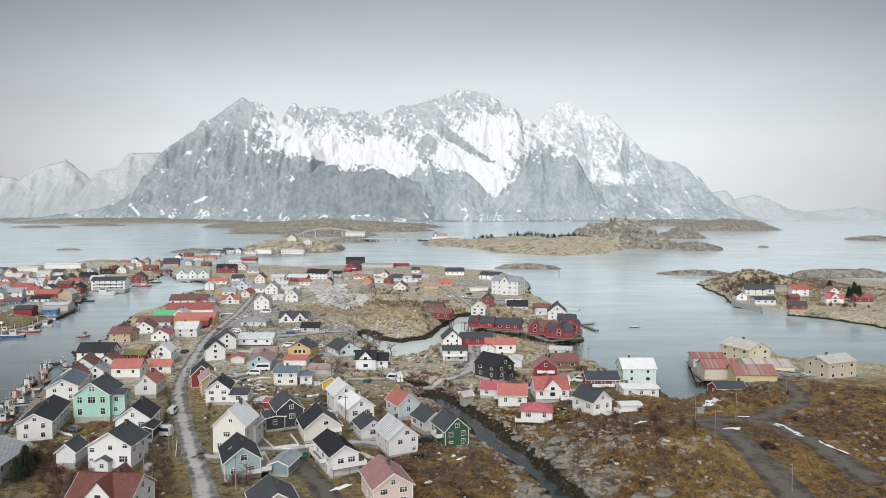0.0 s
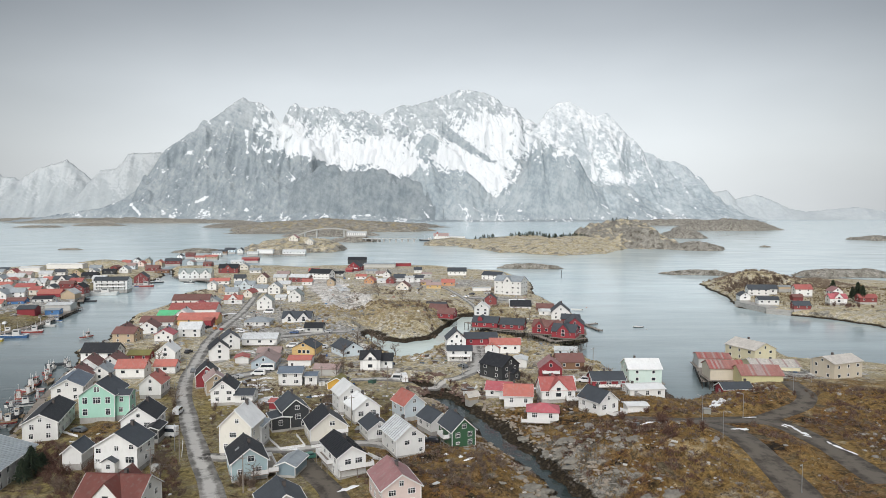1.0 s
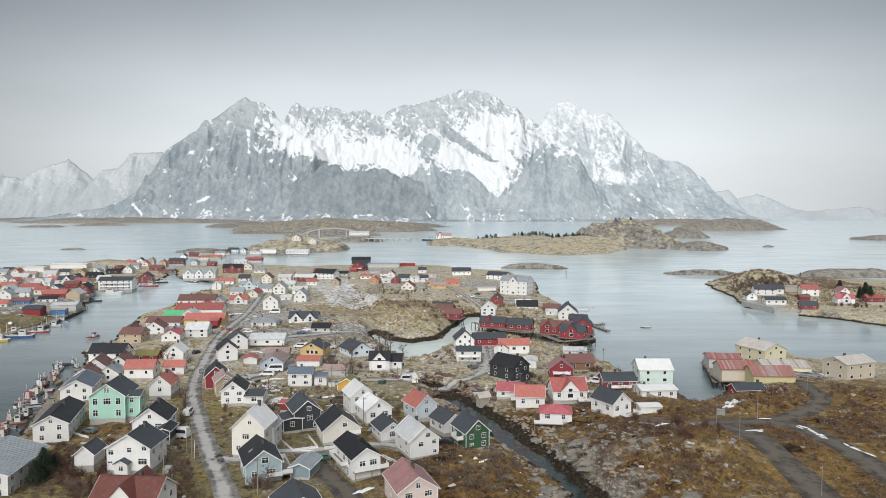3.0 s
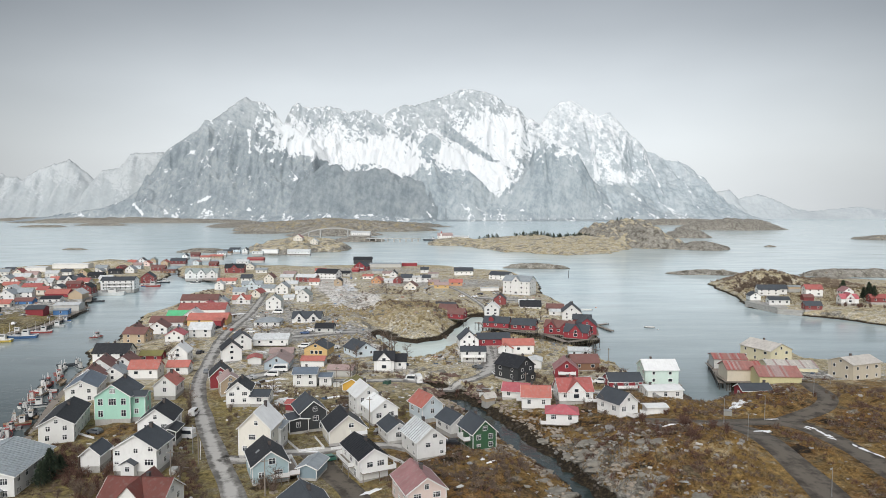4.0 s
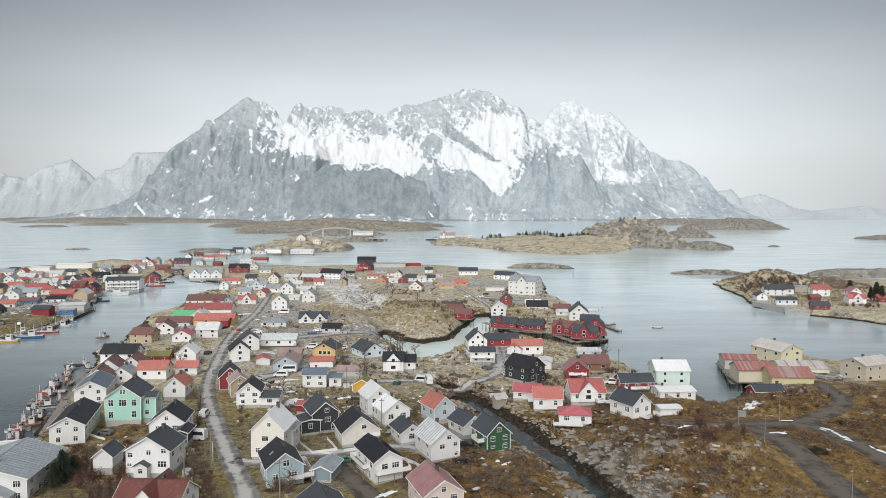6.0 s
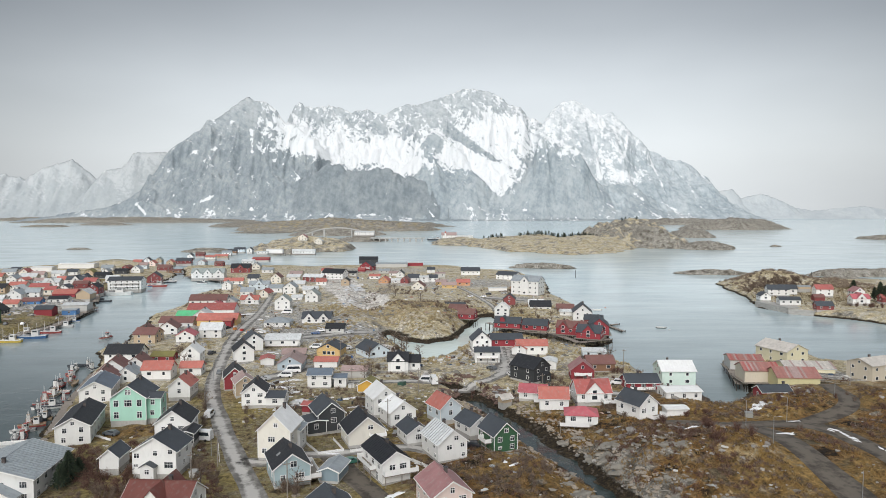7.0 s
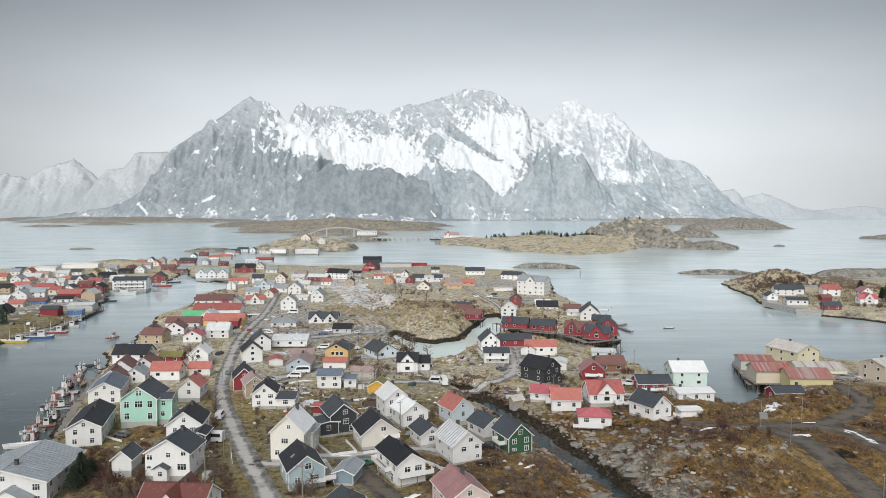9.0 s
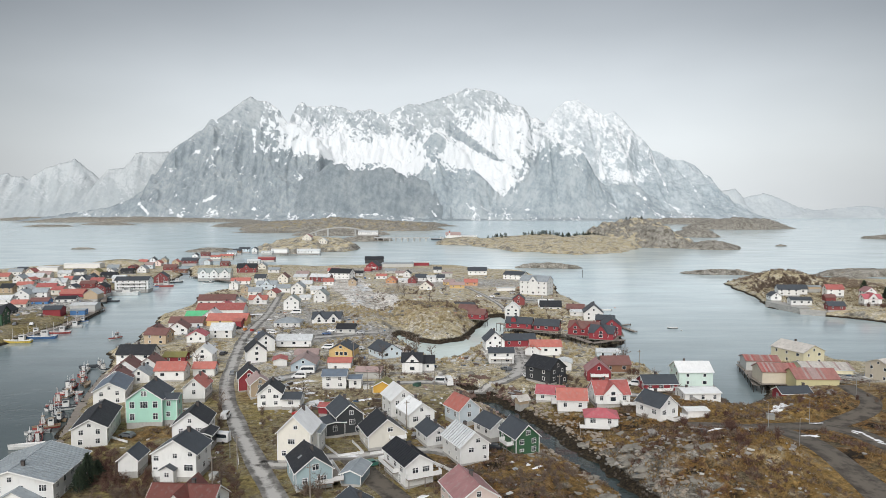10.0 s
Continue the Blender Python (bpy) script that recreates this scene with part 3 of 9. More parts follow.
def masks(px, py):
    """0..1 masks of bare rock and of heath against yards and gravel."""
    heath, rock, gravel, snow = np.zeros(px.shape), np.zeros(px.shape), np.zeros(px.shape), np.zeros(px.shape)
    for x, y, rx, ry, k in ((49.0, 166.9, 75, 45, 1.0), (103.3, 194.3, 80, 60, 1.0), (-30.4, 397.0, 60, 45, 1.0), (3.5, 149.3, 22, 26, 1.0), (244.1, 483.1, 130, 60, 0.55), (26.7, 197.4, 30, 20, 0.6), (29.8, 408.3, 60, 30, 0.4),
                            (-385, 773, 45, 22, 0.8), (-71.8, 221.2, 14, 9, 0.7), (-91.9, 184.4, 22, 9, 0.6)):
        heath = np.maximum(heath, bump_at(px, py, x, y, rx, ry, k))
    for x, y, rx, ry, k in ((24.7, 169.6, 12, 13, 0.62), (28.5, 158.5, 11, 12, 0.62), (32.2, 145.8, 14, 9, 0.58), (8.4, 148.7, 7, 8, 0.5), (66.0, 143.5, 8, 4, 0.55), (62, 165, 60, 40, 0.30), (105, 190, 50, 40, 0.26), (38.4, 146.4, 8, 5, 0.45), (32.5, 166.9, 7, 6, 0.42), (47.0, 143.4, 14, 5, 0.4), (-82.1, 474.9, 42, 80, 0.45), (-87.5, 386.4, 20, 30, 0.4), (-51.6, 355.0, 26, 30, 0.5), (20.7, 200.6, 22, 16, 0.35), (9.7, 232.1, 20, 14, 0.3), (77.1, 179.6, 12, 12, 0.25), (-118, 840, 120, 50, 0.3),
                            (214.0, 406.0, 140, 14, 0.5), (-231, 820, 60, 40, 0.5), (-27.8, 349.7, 40, 14, 0.3), (67.2, 143.5, 16, 12, 0.35), (-95.7, 189.3, 14, 8, 0.3)):
        rock = np.maximum(rock, bump_at(px, py, x, y, rx, ry, k))
    for x, y, rx, ry, k in ((-71.0, 333.1, 55, 34, 0.66), (-63.7, 270.9, 85, 60, 0.44), (-104.8, 366.8, 80, 90, 0.5), (-29.9, 179.3, 48, 30, 0.43), (-28.5, 252.1, 60, 22, 0.44), (-79.2, 221.2, 26, 60, 0.3), (-0.8, 271.0, 30, 30, 0.4), (29.1, 221.5, 40, 26, 0.42), (-2.6, 567.8, 130, 60, 0.5), (-134.9, 349.1, 60, 60, 0.48), (-117.7, 224.7, 40, 50, 0.3), (8.8, 281.6, 22, 40, 0.55), (123.6, 243.9, 45, 16, 0.6), (-33.5, 155.7, 14, 14, 0.5), (-45.9, 170.7, 12, 10, 0.4), (34.5, 460.0, 50, 40, 0.45), (-118.5, 432.4, 60, 60, 0.45), (-273.6, 439.4, 120, 60, 0.55), (-100.3, 182.8, 16, 10, 0.4),
                            (46.9, 243.8, 26, 20, 0.35), (-86.5, 684.1, 160, 60, 0.45)):
        gravel = np.maximum(gravel, bump_at(px, py, x, y, rx, ry, k))
    for x, y, rx, ry, k in ((-58.7, 228.2, 26, 20, 0.05), (90.0, 171.1, 30, 25, 0.03), (-18.6, 146.2, 14, 10, 0.06), (11.9, 261.3, 40, 30, 0.03), (-87.4, 543.2, 15, 30, 0.30), (-74.4, 439.6, 8, 20, 0.28), (-92.0, 318.5, 60, 60, 0.03), (-101.3, 567.7, 90, 70, 0.035), (-21.4, 567.8, 90, 60, 0.03)):
        snow = np.maximum(snow, bump_at(px, py, x, y, rx, ry, k))
    gravel = gravel * (0.66 + 0.34 * np.clip((py - 215) / 60, 0, 1))
    return heath, rock, gravel, snow


def ground_z(px, py, bare=False):
    px, py = np.atleast_1d(np.asarray(px, float)), np.atleast_1d(np.asarray(py, float))
    wob = fbm(px / 14, py / 14, 4, 3) * 5 + fbm(px / 3.5, py / 3.5, 3, 8) * 1.6
    d = inside_depth(px, py, VILLAGE) + wob * 0.7
    d = np.maximum(d, inside_depth(px, py, WEST_QUAY) + wob * 0.5)
    de = inside_depth(px, py, EAST_ISLE) + wob
    d = np.maximum(d, de)
    d = np.minimum(d, -inside_depth(px, py, BAY) + wob * 0.7)
    ch = line_gap(px, py, CHANNEL) + wob * 0.45
    d = np.minimum(d, (ch - 3.0) * 0.75)
    plateau = 4.6 + 0.5 * np.clip((190 - py) / 60, 0, 1) - 1.0 * np.clip((py - 330) / 200, 0, 1) + 2.2 * np.clip((px - 20) / 90, 0, 1) * np.clip((220 - py) / 60, 0, 1)
    plateau = plateau - 1.5 * np.clip((-px - 55) / 50, 0, 1) * np.clip((230 - py) / 60, 0, 1)
    up = plateau * (1 - np.exp(-np.maximum(d, 0) / 5.5))
    dry = line_gap(px, py, DRY_BED) + wob * 0.5
    up = np.minimum(up, 0.7 + np.maximum(dry - 3.5, 0) * 1.1)
    up = np.minimum(up, 0.9 + np.maximum(line_gap(px, py, CABIN_SHORE) + wob * 0.5 - 8, 0) * 0.3)
    up = np.minimum(up, 0.8 + np.maximum(line_gap(px, py, CREEK) + wob * 0.6 - 3.5, 0) * 0.45)
    z = np.where(d > 0, up, np.maximum(d * 0.28, -7.0))
    land = np.clip(d / 10, 0, 1)
    for x, y, rx, ry, h in HILLS:
        z = z + bump_at(px, py, x, y, rx, ry, h) * land
    if bare:
        return z
    smooth = z.copy()
    heath, rock, gravel, snow = masks(px, py)
    rough = np.clip(np.maximum(heath, rock * 1.6), 0, 1) * np.clip(1 - gravel * 1.4, 0, 1)
    crag = ridged(px / 13 + py / 40, py / 9, 5, 21) - 0.55
    z = z + land * rough * (crag * (2.6 + 3.4 * np.clip(rock * 1.6, 0, 1)) + fbm(px / 5, py / 5, 4, 12) * 1.5)
    shore = np.exp(-((d - 2.5) / 4.5) ** 2)
    z = z + shore * (ridged(px / 5, py / 5, 4, 33) - 0.5) * 1.8
    z = z + land * (1 - rough) * fbm(px / 9, py / 9, 3, 5) * 0.5
    k = road_mask(px, py) * land
    return z * (1 - k) + smooth * k


def gz(x, y):
    return float(ground_z([x], [y])[0])


def spaced(lo, hi, step, out_lo, out_hi, grow):
    xs = list(np.arange(lo, hi, step))
    s, x = step, xs[-1]
    while x < out_hi:
        s *= grow
        x += s
        xs.append(x)
    s, x, left = step, xs[0], []
    while x > out_lo:
        s *= grow
        x -= s
        left.append(x)
    return np.array(left[::-1] + xs)


def sheet(name, X, Y, Z, material, attrs=None):
    """A grid mesh from arrays of the same shape."""
    r, c = X.shape
    me = bpy.data.meshes.new(name)
    i = np.arange(r * c).reshape(r, c)
    quads = np.stack([i[:-1, :-1], i[:-1, 1:], i[1:, 1:], i[1:, :-1]], -1).reshape(-1, 4)
    me.vertices.add(r * c)
    me.vertices.foreach_set("co", np.stack([X, Y, Z], -1).astype(np.float32).ravel())
    me.loops.add(quads.size)
    me.loops.foreach_set("vertex_index", quads.astype(np.int32).ravel())
    me.polygons.add(len(quads))
    me.polygons.foreach_set("loop_start", np.arange(0, quads.size, 4, dtype=np.int32))
    me.polygons.foreach_set("use_smooth", np.ones(len(quads), bool))
    me.update(calc_edges=True)
    me.materials.append(material)
    for k, v in (attrs or {}).items():
        me.attributes.new(k, "FLOAT", "POINT").data.foreach_set("value", v.astype(np.float32).ravel())
    return new(name, me)


gx = spaced(-150, 190, 0.9, -4600, 4600, 1.022)
gy = spaced(96, 300, 0.85, -900, 4980, 1.02)
GX, GY = np.meshgrid(gx, gy)
near = (GY < 760) & (np.abs(GX) < 620)
GZ = np.full(GX.shape, -7.0)
GZ[near] = ground_z(GX[near], GY[near])
masks_at = masks(GX, GY)
# paler ground farther off stands in for haze; bumps: tidal flat and knoll
ground = tagged(sheet("ground", GX, GY, GZ, M_GROUND, dict(heath=masks_at[0], rock=masks_at[1], gravel=masks_at[2], snow=masks_at[3], haze_bleach=np.maximum(np.clip((GY - 170) / 130, 0, 0.76) * (1 - 0.45 * masks_at[0]) * np.where((GX < -200) & (GY < 620), 0.35, 1.0), np.maximum(bump_at(GX, GY, -77.2, 473.5, 20, 60, 1.1), np.maximum(bump_at(GX, GY, -66.6, 446.8, 14, 30, 0.8), bump_at(GX, GY, -28.6, 364.0, 42, 40, 0.62)))), sand=np.maximum(np.clip(1.5 - line_gap(GX, GY, SAND_FLAT) / 15, 0, 1), np.clip(0.75 - line_gap(GX, GY, BAY_BEACH) / 16, 0, 1)), dry=np.clip((np.minimum(np.minimum(line_gap(GX, GY, CHANNEL), line_gap(GX, GY, DRY_BED)), np.abs(inside_depth(GX, GY, BAY)) + 9) - 14) / 20, 0, 0.55))), "brown winter heath, bare rock and gravel of the fishing village", "ground", kind="structure")
wx, wy = np.meshgrid(spaced(-150, 190, 5.0, -4800, 4800, 1.09), spaced(96, 420, 5.0, -900, 4985, 1.09))
# channel dark, bay pale; the rest darkens nearer, shade put into the colour
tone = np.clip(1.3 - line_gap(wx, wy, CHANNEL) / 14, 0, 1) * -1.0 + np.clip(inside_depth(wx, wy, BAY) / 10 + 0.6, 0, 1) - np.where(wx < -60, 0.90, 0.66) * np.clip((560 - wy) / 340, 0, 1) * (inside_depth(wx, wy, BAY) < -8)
tagged(sheet("water", wx, np.minimum(wy, 4990), wx * 0, M_WATER, dict(shoal_shade=tone)), "calm grey-green sea with faint ripples", "sea", kind="structure")


# ---- islets ----
ISLES = []


def isle_z(x, y):
    """Height of the islets' ground at a place."""
    best = 0.0
    for X, Y, Z in ISLES:
        d = (X - x) ** 2 + (Y - y) ** 2
        i = d.argmin()
        if d.flat[i] < 150:
            best = max(best, float(Z.flat[i]))
    return best


def islet(x, y, rx, ry, h, turn=0.0, seed=1, name="islet", label="low bare rock islet in the sea", rough=1.0, heath=0.5, rock=0.72, cells=80):
    u, v = np.meshgrid(np.linspace(-1.25, 1.25, cells), np.linspace(-1.25, 1.25, max(24, cells // 2)))
    lx, ly = u * rx, v * ry
    r = np.hypot(u, v) + fbm(u * 2.2 + seed, v * 2.2, 4, seed) * 0.7
    f = np.clip(1 - r, -0.4, 1)
    z = np.where(f > 0, h * np.power(np.clip(f, 0, 1), 0.55) * 1.15, f * 8)
    z = z + np.clip(f * 4, 0, 1) * ((ridged(lx / 30 + seed, ly / 30, 5, seed) - 0.5) * h * 0.55 * rough)
    a = radians(turn)
    X, Y = x + lx * math.cos(a) - ly * math.sin(a), y + lx * math.sin(a) + ly * math.cos(a)
    o = np.ones(X.shape)
    ISLES.append((X, Y, z))
    far = y > 1500  # the far skerries are greyed, haze put into their colour
    ob = sheet(name, X, Y, z, M_ISLE, dict(heath=o * (0.3 if far else heath), rock=o * (max(rock, 0.58) if far else rock), gravel=o * 0, snow=o * 0, dry=o, haze_bleach=o * (0.4 if far else 0.78)))
    return tagged(ob, label, "islet", kind="structure")


islet(153, 1210, 120, 215, 15, 0, 4, label="long heath-covered island with a rocky shore", heath=1.0, rock=0.45, cells=150)
islet(233, 1200, 80, 170, 15, 0, 6, label="heath-covered middle of the long island", heath=1.0, rock=0.45, cells=130)
islet(333, 1290, 84, 150, 40, 4, 7, label="rocky hill at the end of the long island", heath=0.9, rock=0.48, cells=140)
islet(17, 1313, 66, 85, 9, 0, 9, label="low island point with white houses", heath=0.9, rock=0.5)
islet(414, 1120, 42, 40, 12, -4, 11)
islet(560, 1610, 50, 60, 17, 0, 12)
islet(930, 2235, 165, 90, 30, 0, 13, cells=100)
islet(997, 2959, 260, 70, 22, 0, 14)
islet(559, 1190, 10, 8, 3, 0, 15)
islet(937, 1485, 52, 40, 8, 0, 16)
islet(393.7, 662.3, 48, 14, 7, -6, 17)
islet(251.2, 679.7, 36, 8, 4.5, -12, 18, rough=1.6)
islet(341.0, 620.0, 40, 8, 3, -5, 19)
islet(96, 752, 38, 8, 4.5, -8, 20, rough=1.6)
islet(-240, 1107, 74, 100, 17, 0, 21, label="rocky island with white wooden houses", heath=0.9, rock=0.5, cells=110)
islet(-182, 1409, 50, 40, 10, 0, 22)
islet(-609, 1108, 18, 8, 2.5, 0, 23)
islet(-376, 1048, 40, 22, 5, 0, 24)
islet(-523, 1892, 80, 40, 6, 0, 25)
islet(-370, 2150, 285, 190, 30, 0, 36, heath=0.9, rock=0.5, cells=140, label="rocky island with a road bridge")
islet(-467, 2623, 420, 170, 22, 0, 26, cells=140, label="low rocky foreland under the mountain")
islet(-292, 1723, 120, 60, 12, 0, 27)
islet(-1534, 2597, 90, 40, 7, 0, 28)
islet(-1464, 2884, 110, 50, 9, 0, 29)
islet(-1648, 3542, 620, 120, 22, 0, 30, cells=140, label="low rocky foreland under the mountain")
islet(-2358, 4114, 420, 120, 20, 0, 31, cells=100)


# ---- mountains ----
def crest(points):
    P = np.array(points, float).reshape(-1, 2)
    return P[:, 0], P[:, 1]


def ridge(X, Y, points, depth, foot, jag=26.0, seed=1, power=1.0):
    """A crest line and the face below it; buttresses stand out of the face and the crest is broken by notches."""
    cx, cz = crest(points)
    ribs = (ridged((X + 0.3 * (Y - foot)) / 210, Y / 1500, 4, seed + 3) - 0.6) * 150 + (ridged((X - 0.2 * (Y - foot)) / 75, Y / 900, 3, seed + 13) - 0.6) * 55
    drop = np.clip((depth - Y) / (depth - foot), 0, 1)
    yw = Y + ribs * np.clip(drop * 5, 0, 1) * (1 - 0.6 * drop) * min(1.0, (depth - foot) / 300)
    xw = X + fbm(X / 160, Y / 60, 4, seed + 9) * 110 * np.clip(drop * 3, 0, 1)
    top = np.interp(xw, cx, cz, left=-200, right=-200) + (ridged(X / 36, Y / 500, 4, seed + 5) - 0.62) * jag
    k = np.where(Y <= depth, (depth - yw) / (depth - foot), (Y - depth) / 350)
    k = np.clip(k, 0, 1.3)
    return np.where(top > 0, top * (1 - k**power), -50.0)


def massif(name, x0, x1, y0, y1, step, ridges, material, label, snow_of, gully=70.0, tones=(1.0, 1.0)):
    X, Y = np.meshgrid(np.arange(x0, x1, step), np.arange(y0, y1, step))
    tops = np.stack([ridge(X, Y, *r) for r in ridges])
    Z = tops.max(0)
    # the relief dies out at the crests, so that the skyline keeps its line
    crest_z = np.stack([np.interp(X, *crest(r[0]), left=-200, right=-200) for r in ridges]).max(0)
    k = np.clip(Z / 200, 0, 1) * np.clip((crest_z - Z) / 90 + 0.12, 0.12, 1)
    Z = Z + k * ((ridged((X + 0.6 * Z) / 120, Z / 330, 5, 41) - 0.6) * gully + (ridged((X - 0.5 * Z) / 150, Z / 360, 5, 45) - 0.6) * gully * 0.8 + fbm(X / 34, Z / 60, 5, 43) * 24)
    Z = np.where(Z < 0, np.maximum(Z, -8), Z)
    snow, haze_dust = snow_of(X, Y, Z, tops)
    # rock tone by ridge: farther ridges paler, standing in for haze
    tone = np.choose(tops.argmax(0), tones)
    return tagged(sheet(name, X, Y, Z, material, dict(snow=snow, haze_dust=haze_dust, tone=tone)), label, "mountain", kind="structure")


WEST_PEAK = [-2195, 50, -2145, 78, -2010, 139, -1892, 221, -1818, 338, -1768, 424, -1675, 488, -1600, 538, -1558, 556, -1508, 623, -1426, 648, -1358, 705, -1290, 755, -1248, 784, -1208, 748, -1141, 741, -1073, 691, -1023, 630, -906, 556, -838, 488, -756, 406, -681, 321, -539, 160, -450, 43]
BACK = [-1295, 64, -1167, 488, -1075, 704, -1036, 773, -1006, 796, -967, 765, -909, 757, -817, 773, -728, 754, -655, 723, -563, 750, -439, 704, -347, 757, -274, 777, -185, 784, -42, 823, 69, 869, 162, 881, 270, 854, 343, 827, 412, 773, 485, 750, 524, 704, 632, 650, 747, 418, 863, 64]
EAST = [373, 49, 505, 449, 618, 633, 686, 727, 757, 780, 829, 792, 901, 761, 953, 716, 1006, 690, 1078, 712, 1131, 663, 1202, 584, 1270, 524, 1323, 460, 1395, 433, 1466, 400, 1553, 384, 1609, 354, 1662, 309, 1715, 275, 1768, 196, 1839, 117, 1892, 64]
FRONT = [-991, 37, -944, 111, -907, 182, -846, 253, -748, 307, -653, 341, -616, 311, -542, 301, -481, 294, -353, 311, -288, 294, -194, 250, -113, 192, -4, 118, 131, 37]
SPUR = [-363, 215, -291, 329, -205, 426, -148, 509, -112, 538, -36, 502, 46, 437, 175, 322, 290, 179, 355, 64]
LOW = [-262, 208, -193, 305, -132, 353, -35, 312, 126, 305, 192, 263, 257, 167, 305, 150, 401, 232, 467, 298, 505, 367, 535, 463, 570, 504, 628, 463, 659, 442, 725, 459, 786, 394, 838, 312, 886, 239, 948, 202, 1048, 215, 1144, 184, 1209, 136, 1306, 85, 1405, 64, 1508, 43]
FORE = [-2516, 5, -2285, 35, -2086, 65, -1938, 101, -1822, 124, -1657, 71, -1492, 51, -1227, 35, -963, 44, -632, 54, -368, 38, -104, 14, 359, 8, 690, 17, 1086, 11, 1648, 4]
SNOWFIELDS = [  # east-west place, height, half width, half height, depth of snow (minus: bare rock)
    (-563, 474, 280, 104, 0.95), (-377, 407, 168, 82, 0.7), (-265, 325, 104, 45, 0.7), (335, 580, 219, 128, 0.95), (220, 370, 168, 112, 0.85), (309, 231, 78, 93, 0.8),
    (32, 370, 117, 73, 0.6), (-202, 352, 72, 50, 0.5), (-19, 424, 86, 65, 0.45), (1047, 256, 164, 43, 1.0), (-1151, 677, 93, 78, 0.55), (-1020, 577, 121, 86, 0.6),
    (-859, 456, 121, 71, 0.5), (853, 649, 186, 112, 0.2), (169, 792, 231, 69, -0.32), (-177, 727, 116, 77, -0.4), (439, 715, 77, 46, -0.5), (-884, 653, 172, 54, -0.25),
    (-986, 707, 54, 96, -0.3), (-499, 624, 114, 30, -0.4), (-563, 519, 112, 22, -0.75), (-381, 577, 94, 26, -0.5), (-502, 348, 52, 15, -0.6), (1418, 290, 182, 146, -0.35),
    (-1553, 419, 21, 14, 1.1), (-1438, 433, 24, 14, 1.1), (-1709, 304, 21, 14, 1.1), (-1360, 504, 25, 11, 0.9), (-1445, 381, 10, 14, 0.9), (-1152, 71, 30, 17, 0.9),
    (-1056, 363, 21, 21, 0.9), (-451, 38, 40, 10, 0.8), (-1001, 339, 14, 17, 0.9), (442, 64, 33, 10, 0.9), (144, 71, 46, 10, 0.7),
]
COULOIRS = [  # from and to (east-west place, height), half width, depth of snow (minus: a band of rock)
    (-4, 578, 279, 370, 30, -0.95), (936, 532, 925, 329, 15, 0.8), (1308, 436, 1330, 162, 9, 1.1), (1252, 132, 1354, 64, 9, 1.1), (1499, 273, 1520, 71, 10, 1.0),
    (1079, 191, 1165, 122, 8, 0.9), (-1222, 565, -1198, 412, 10, 0.9), (-1198, 489, -1132, 412, 8, 0.8), (-1492, 97, -1386, 143, 8, 1.0), (-1820, 97, -1748, 44, 7, 1.0),
    (-370, 160, -323, 91, 8, 1.1), (-153, 104, -87, 24, 7, 1.0), (570, 155, 631, 132, 5, 0.9), (-1131, 529, -709, 360, 18, 0.35), (-715, 11, -666, 84, 5, 0.9),
    (902, 121, 969, 77, 5, 0.8),
]


def snow_main(X, Y, Z, tops):
    which = tops.argmax(0)
    alt = Z / 760
    gy_, gx_ = np.gradient(Z, 4.6)
    slope = np.hypot(gx_, gy_)
    snow = -0.05 + 0.15 * alt + np.choose(which, (-0.58, -0.12, -0.12, -0.90, -0.22, -0.68, -0.72))
    # streaks run down the faces to either side; steep ribs shed the snow
    snow = snow + 1.5 * fbm((X + 0.9 * Z) / 26, (X - Z) / 120, 5, 91, 0.62) + 1.2 * fbm((X - 0.45 * Z) / 30, (0.5 * X + Z) / 110, 5, 92, 0.62) + 1.1 * fbm(X / 16, Z / 12, 4, 93, 0.6)
    snow = snow - np.clip((slope - 1.6) * 0.24, -0.2, 0.45)
    for sx, sz, rx, rz, k in SNOWFIELDS:
        snow = snow + k * np.exp(-(((X - sx) / rx) ** 2 + ((Z - sz) / rz) ** 2))
    wob = fbm(X / 40, Z / 40, 3, 95) * 22
    for ax, az, bx, bz, w, k in COULOIRS:
        dx, dz = bx - ax, bz - az
        t = np.clip(((X - ax) * dx + (Z - az) * dz) / (dx * dx + dz * dz), 0, 1)
        snow = snow + k * np.exp(-((np.hypot(X - ax - t * dx, Z - az - t * dz) + wob * 0.5) / w) ** 2)
    # the west peak's lee flank holds more, the foot of the east face is bare
    snow = snow + 0.55 * np.where(which == 0, np.clip((X + 1215 - 0.12 * (Z - 500)) / 160, 0, 1), 0) * np.clip((Z - 330) / 120, 0, 1) - np.where(which == 2, 0.75 * np.clip((300 - Z) / 110, 0, 1) + 0.3 * np.clip((X - 1180) / 220, 0, 1), 0)
    snow = snow + np.where(which == 5, 0.72 * np.clip((Z - 270) / 140, 0, 1), 0) + np.exp(-(((Z - 30) / 35) ** 2)) * 0.2
    # haze over the upper faces and the east ridge, painted as paleness
    haze_dust = np.clip((alt - 0.55) * 0.6, 0, 0.25) + np.where(which == 2, 0.34, 0) * np.clip(alt * 1.5 - 0.3, 0, 1)
    return snow, np.clip(haze_dust, 0, 0.6)


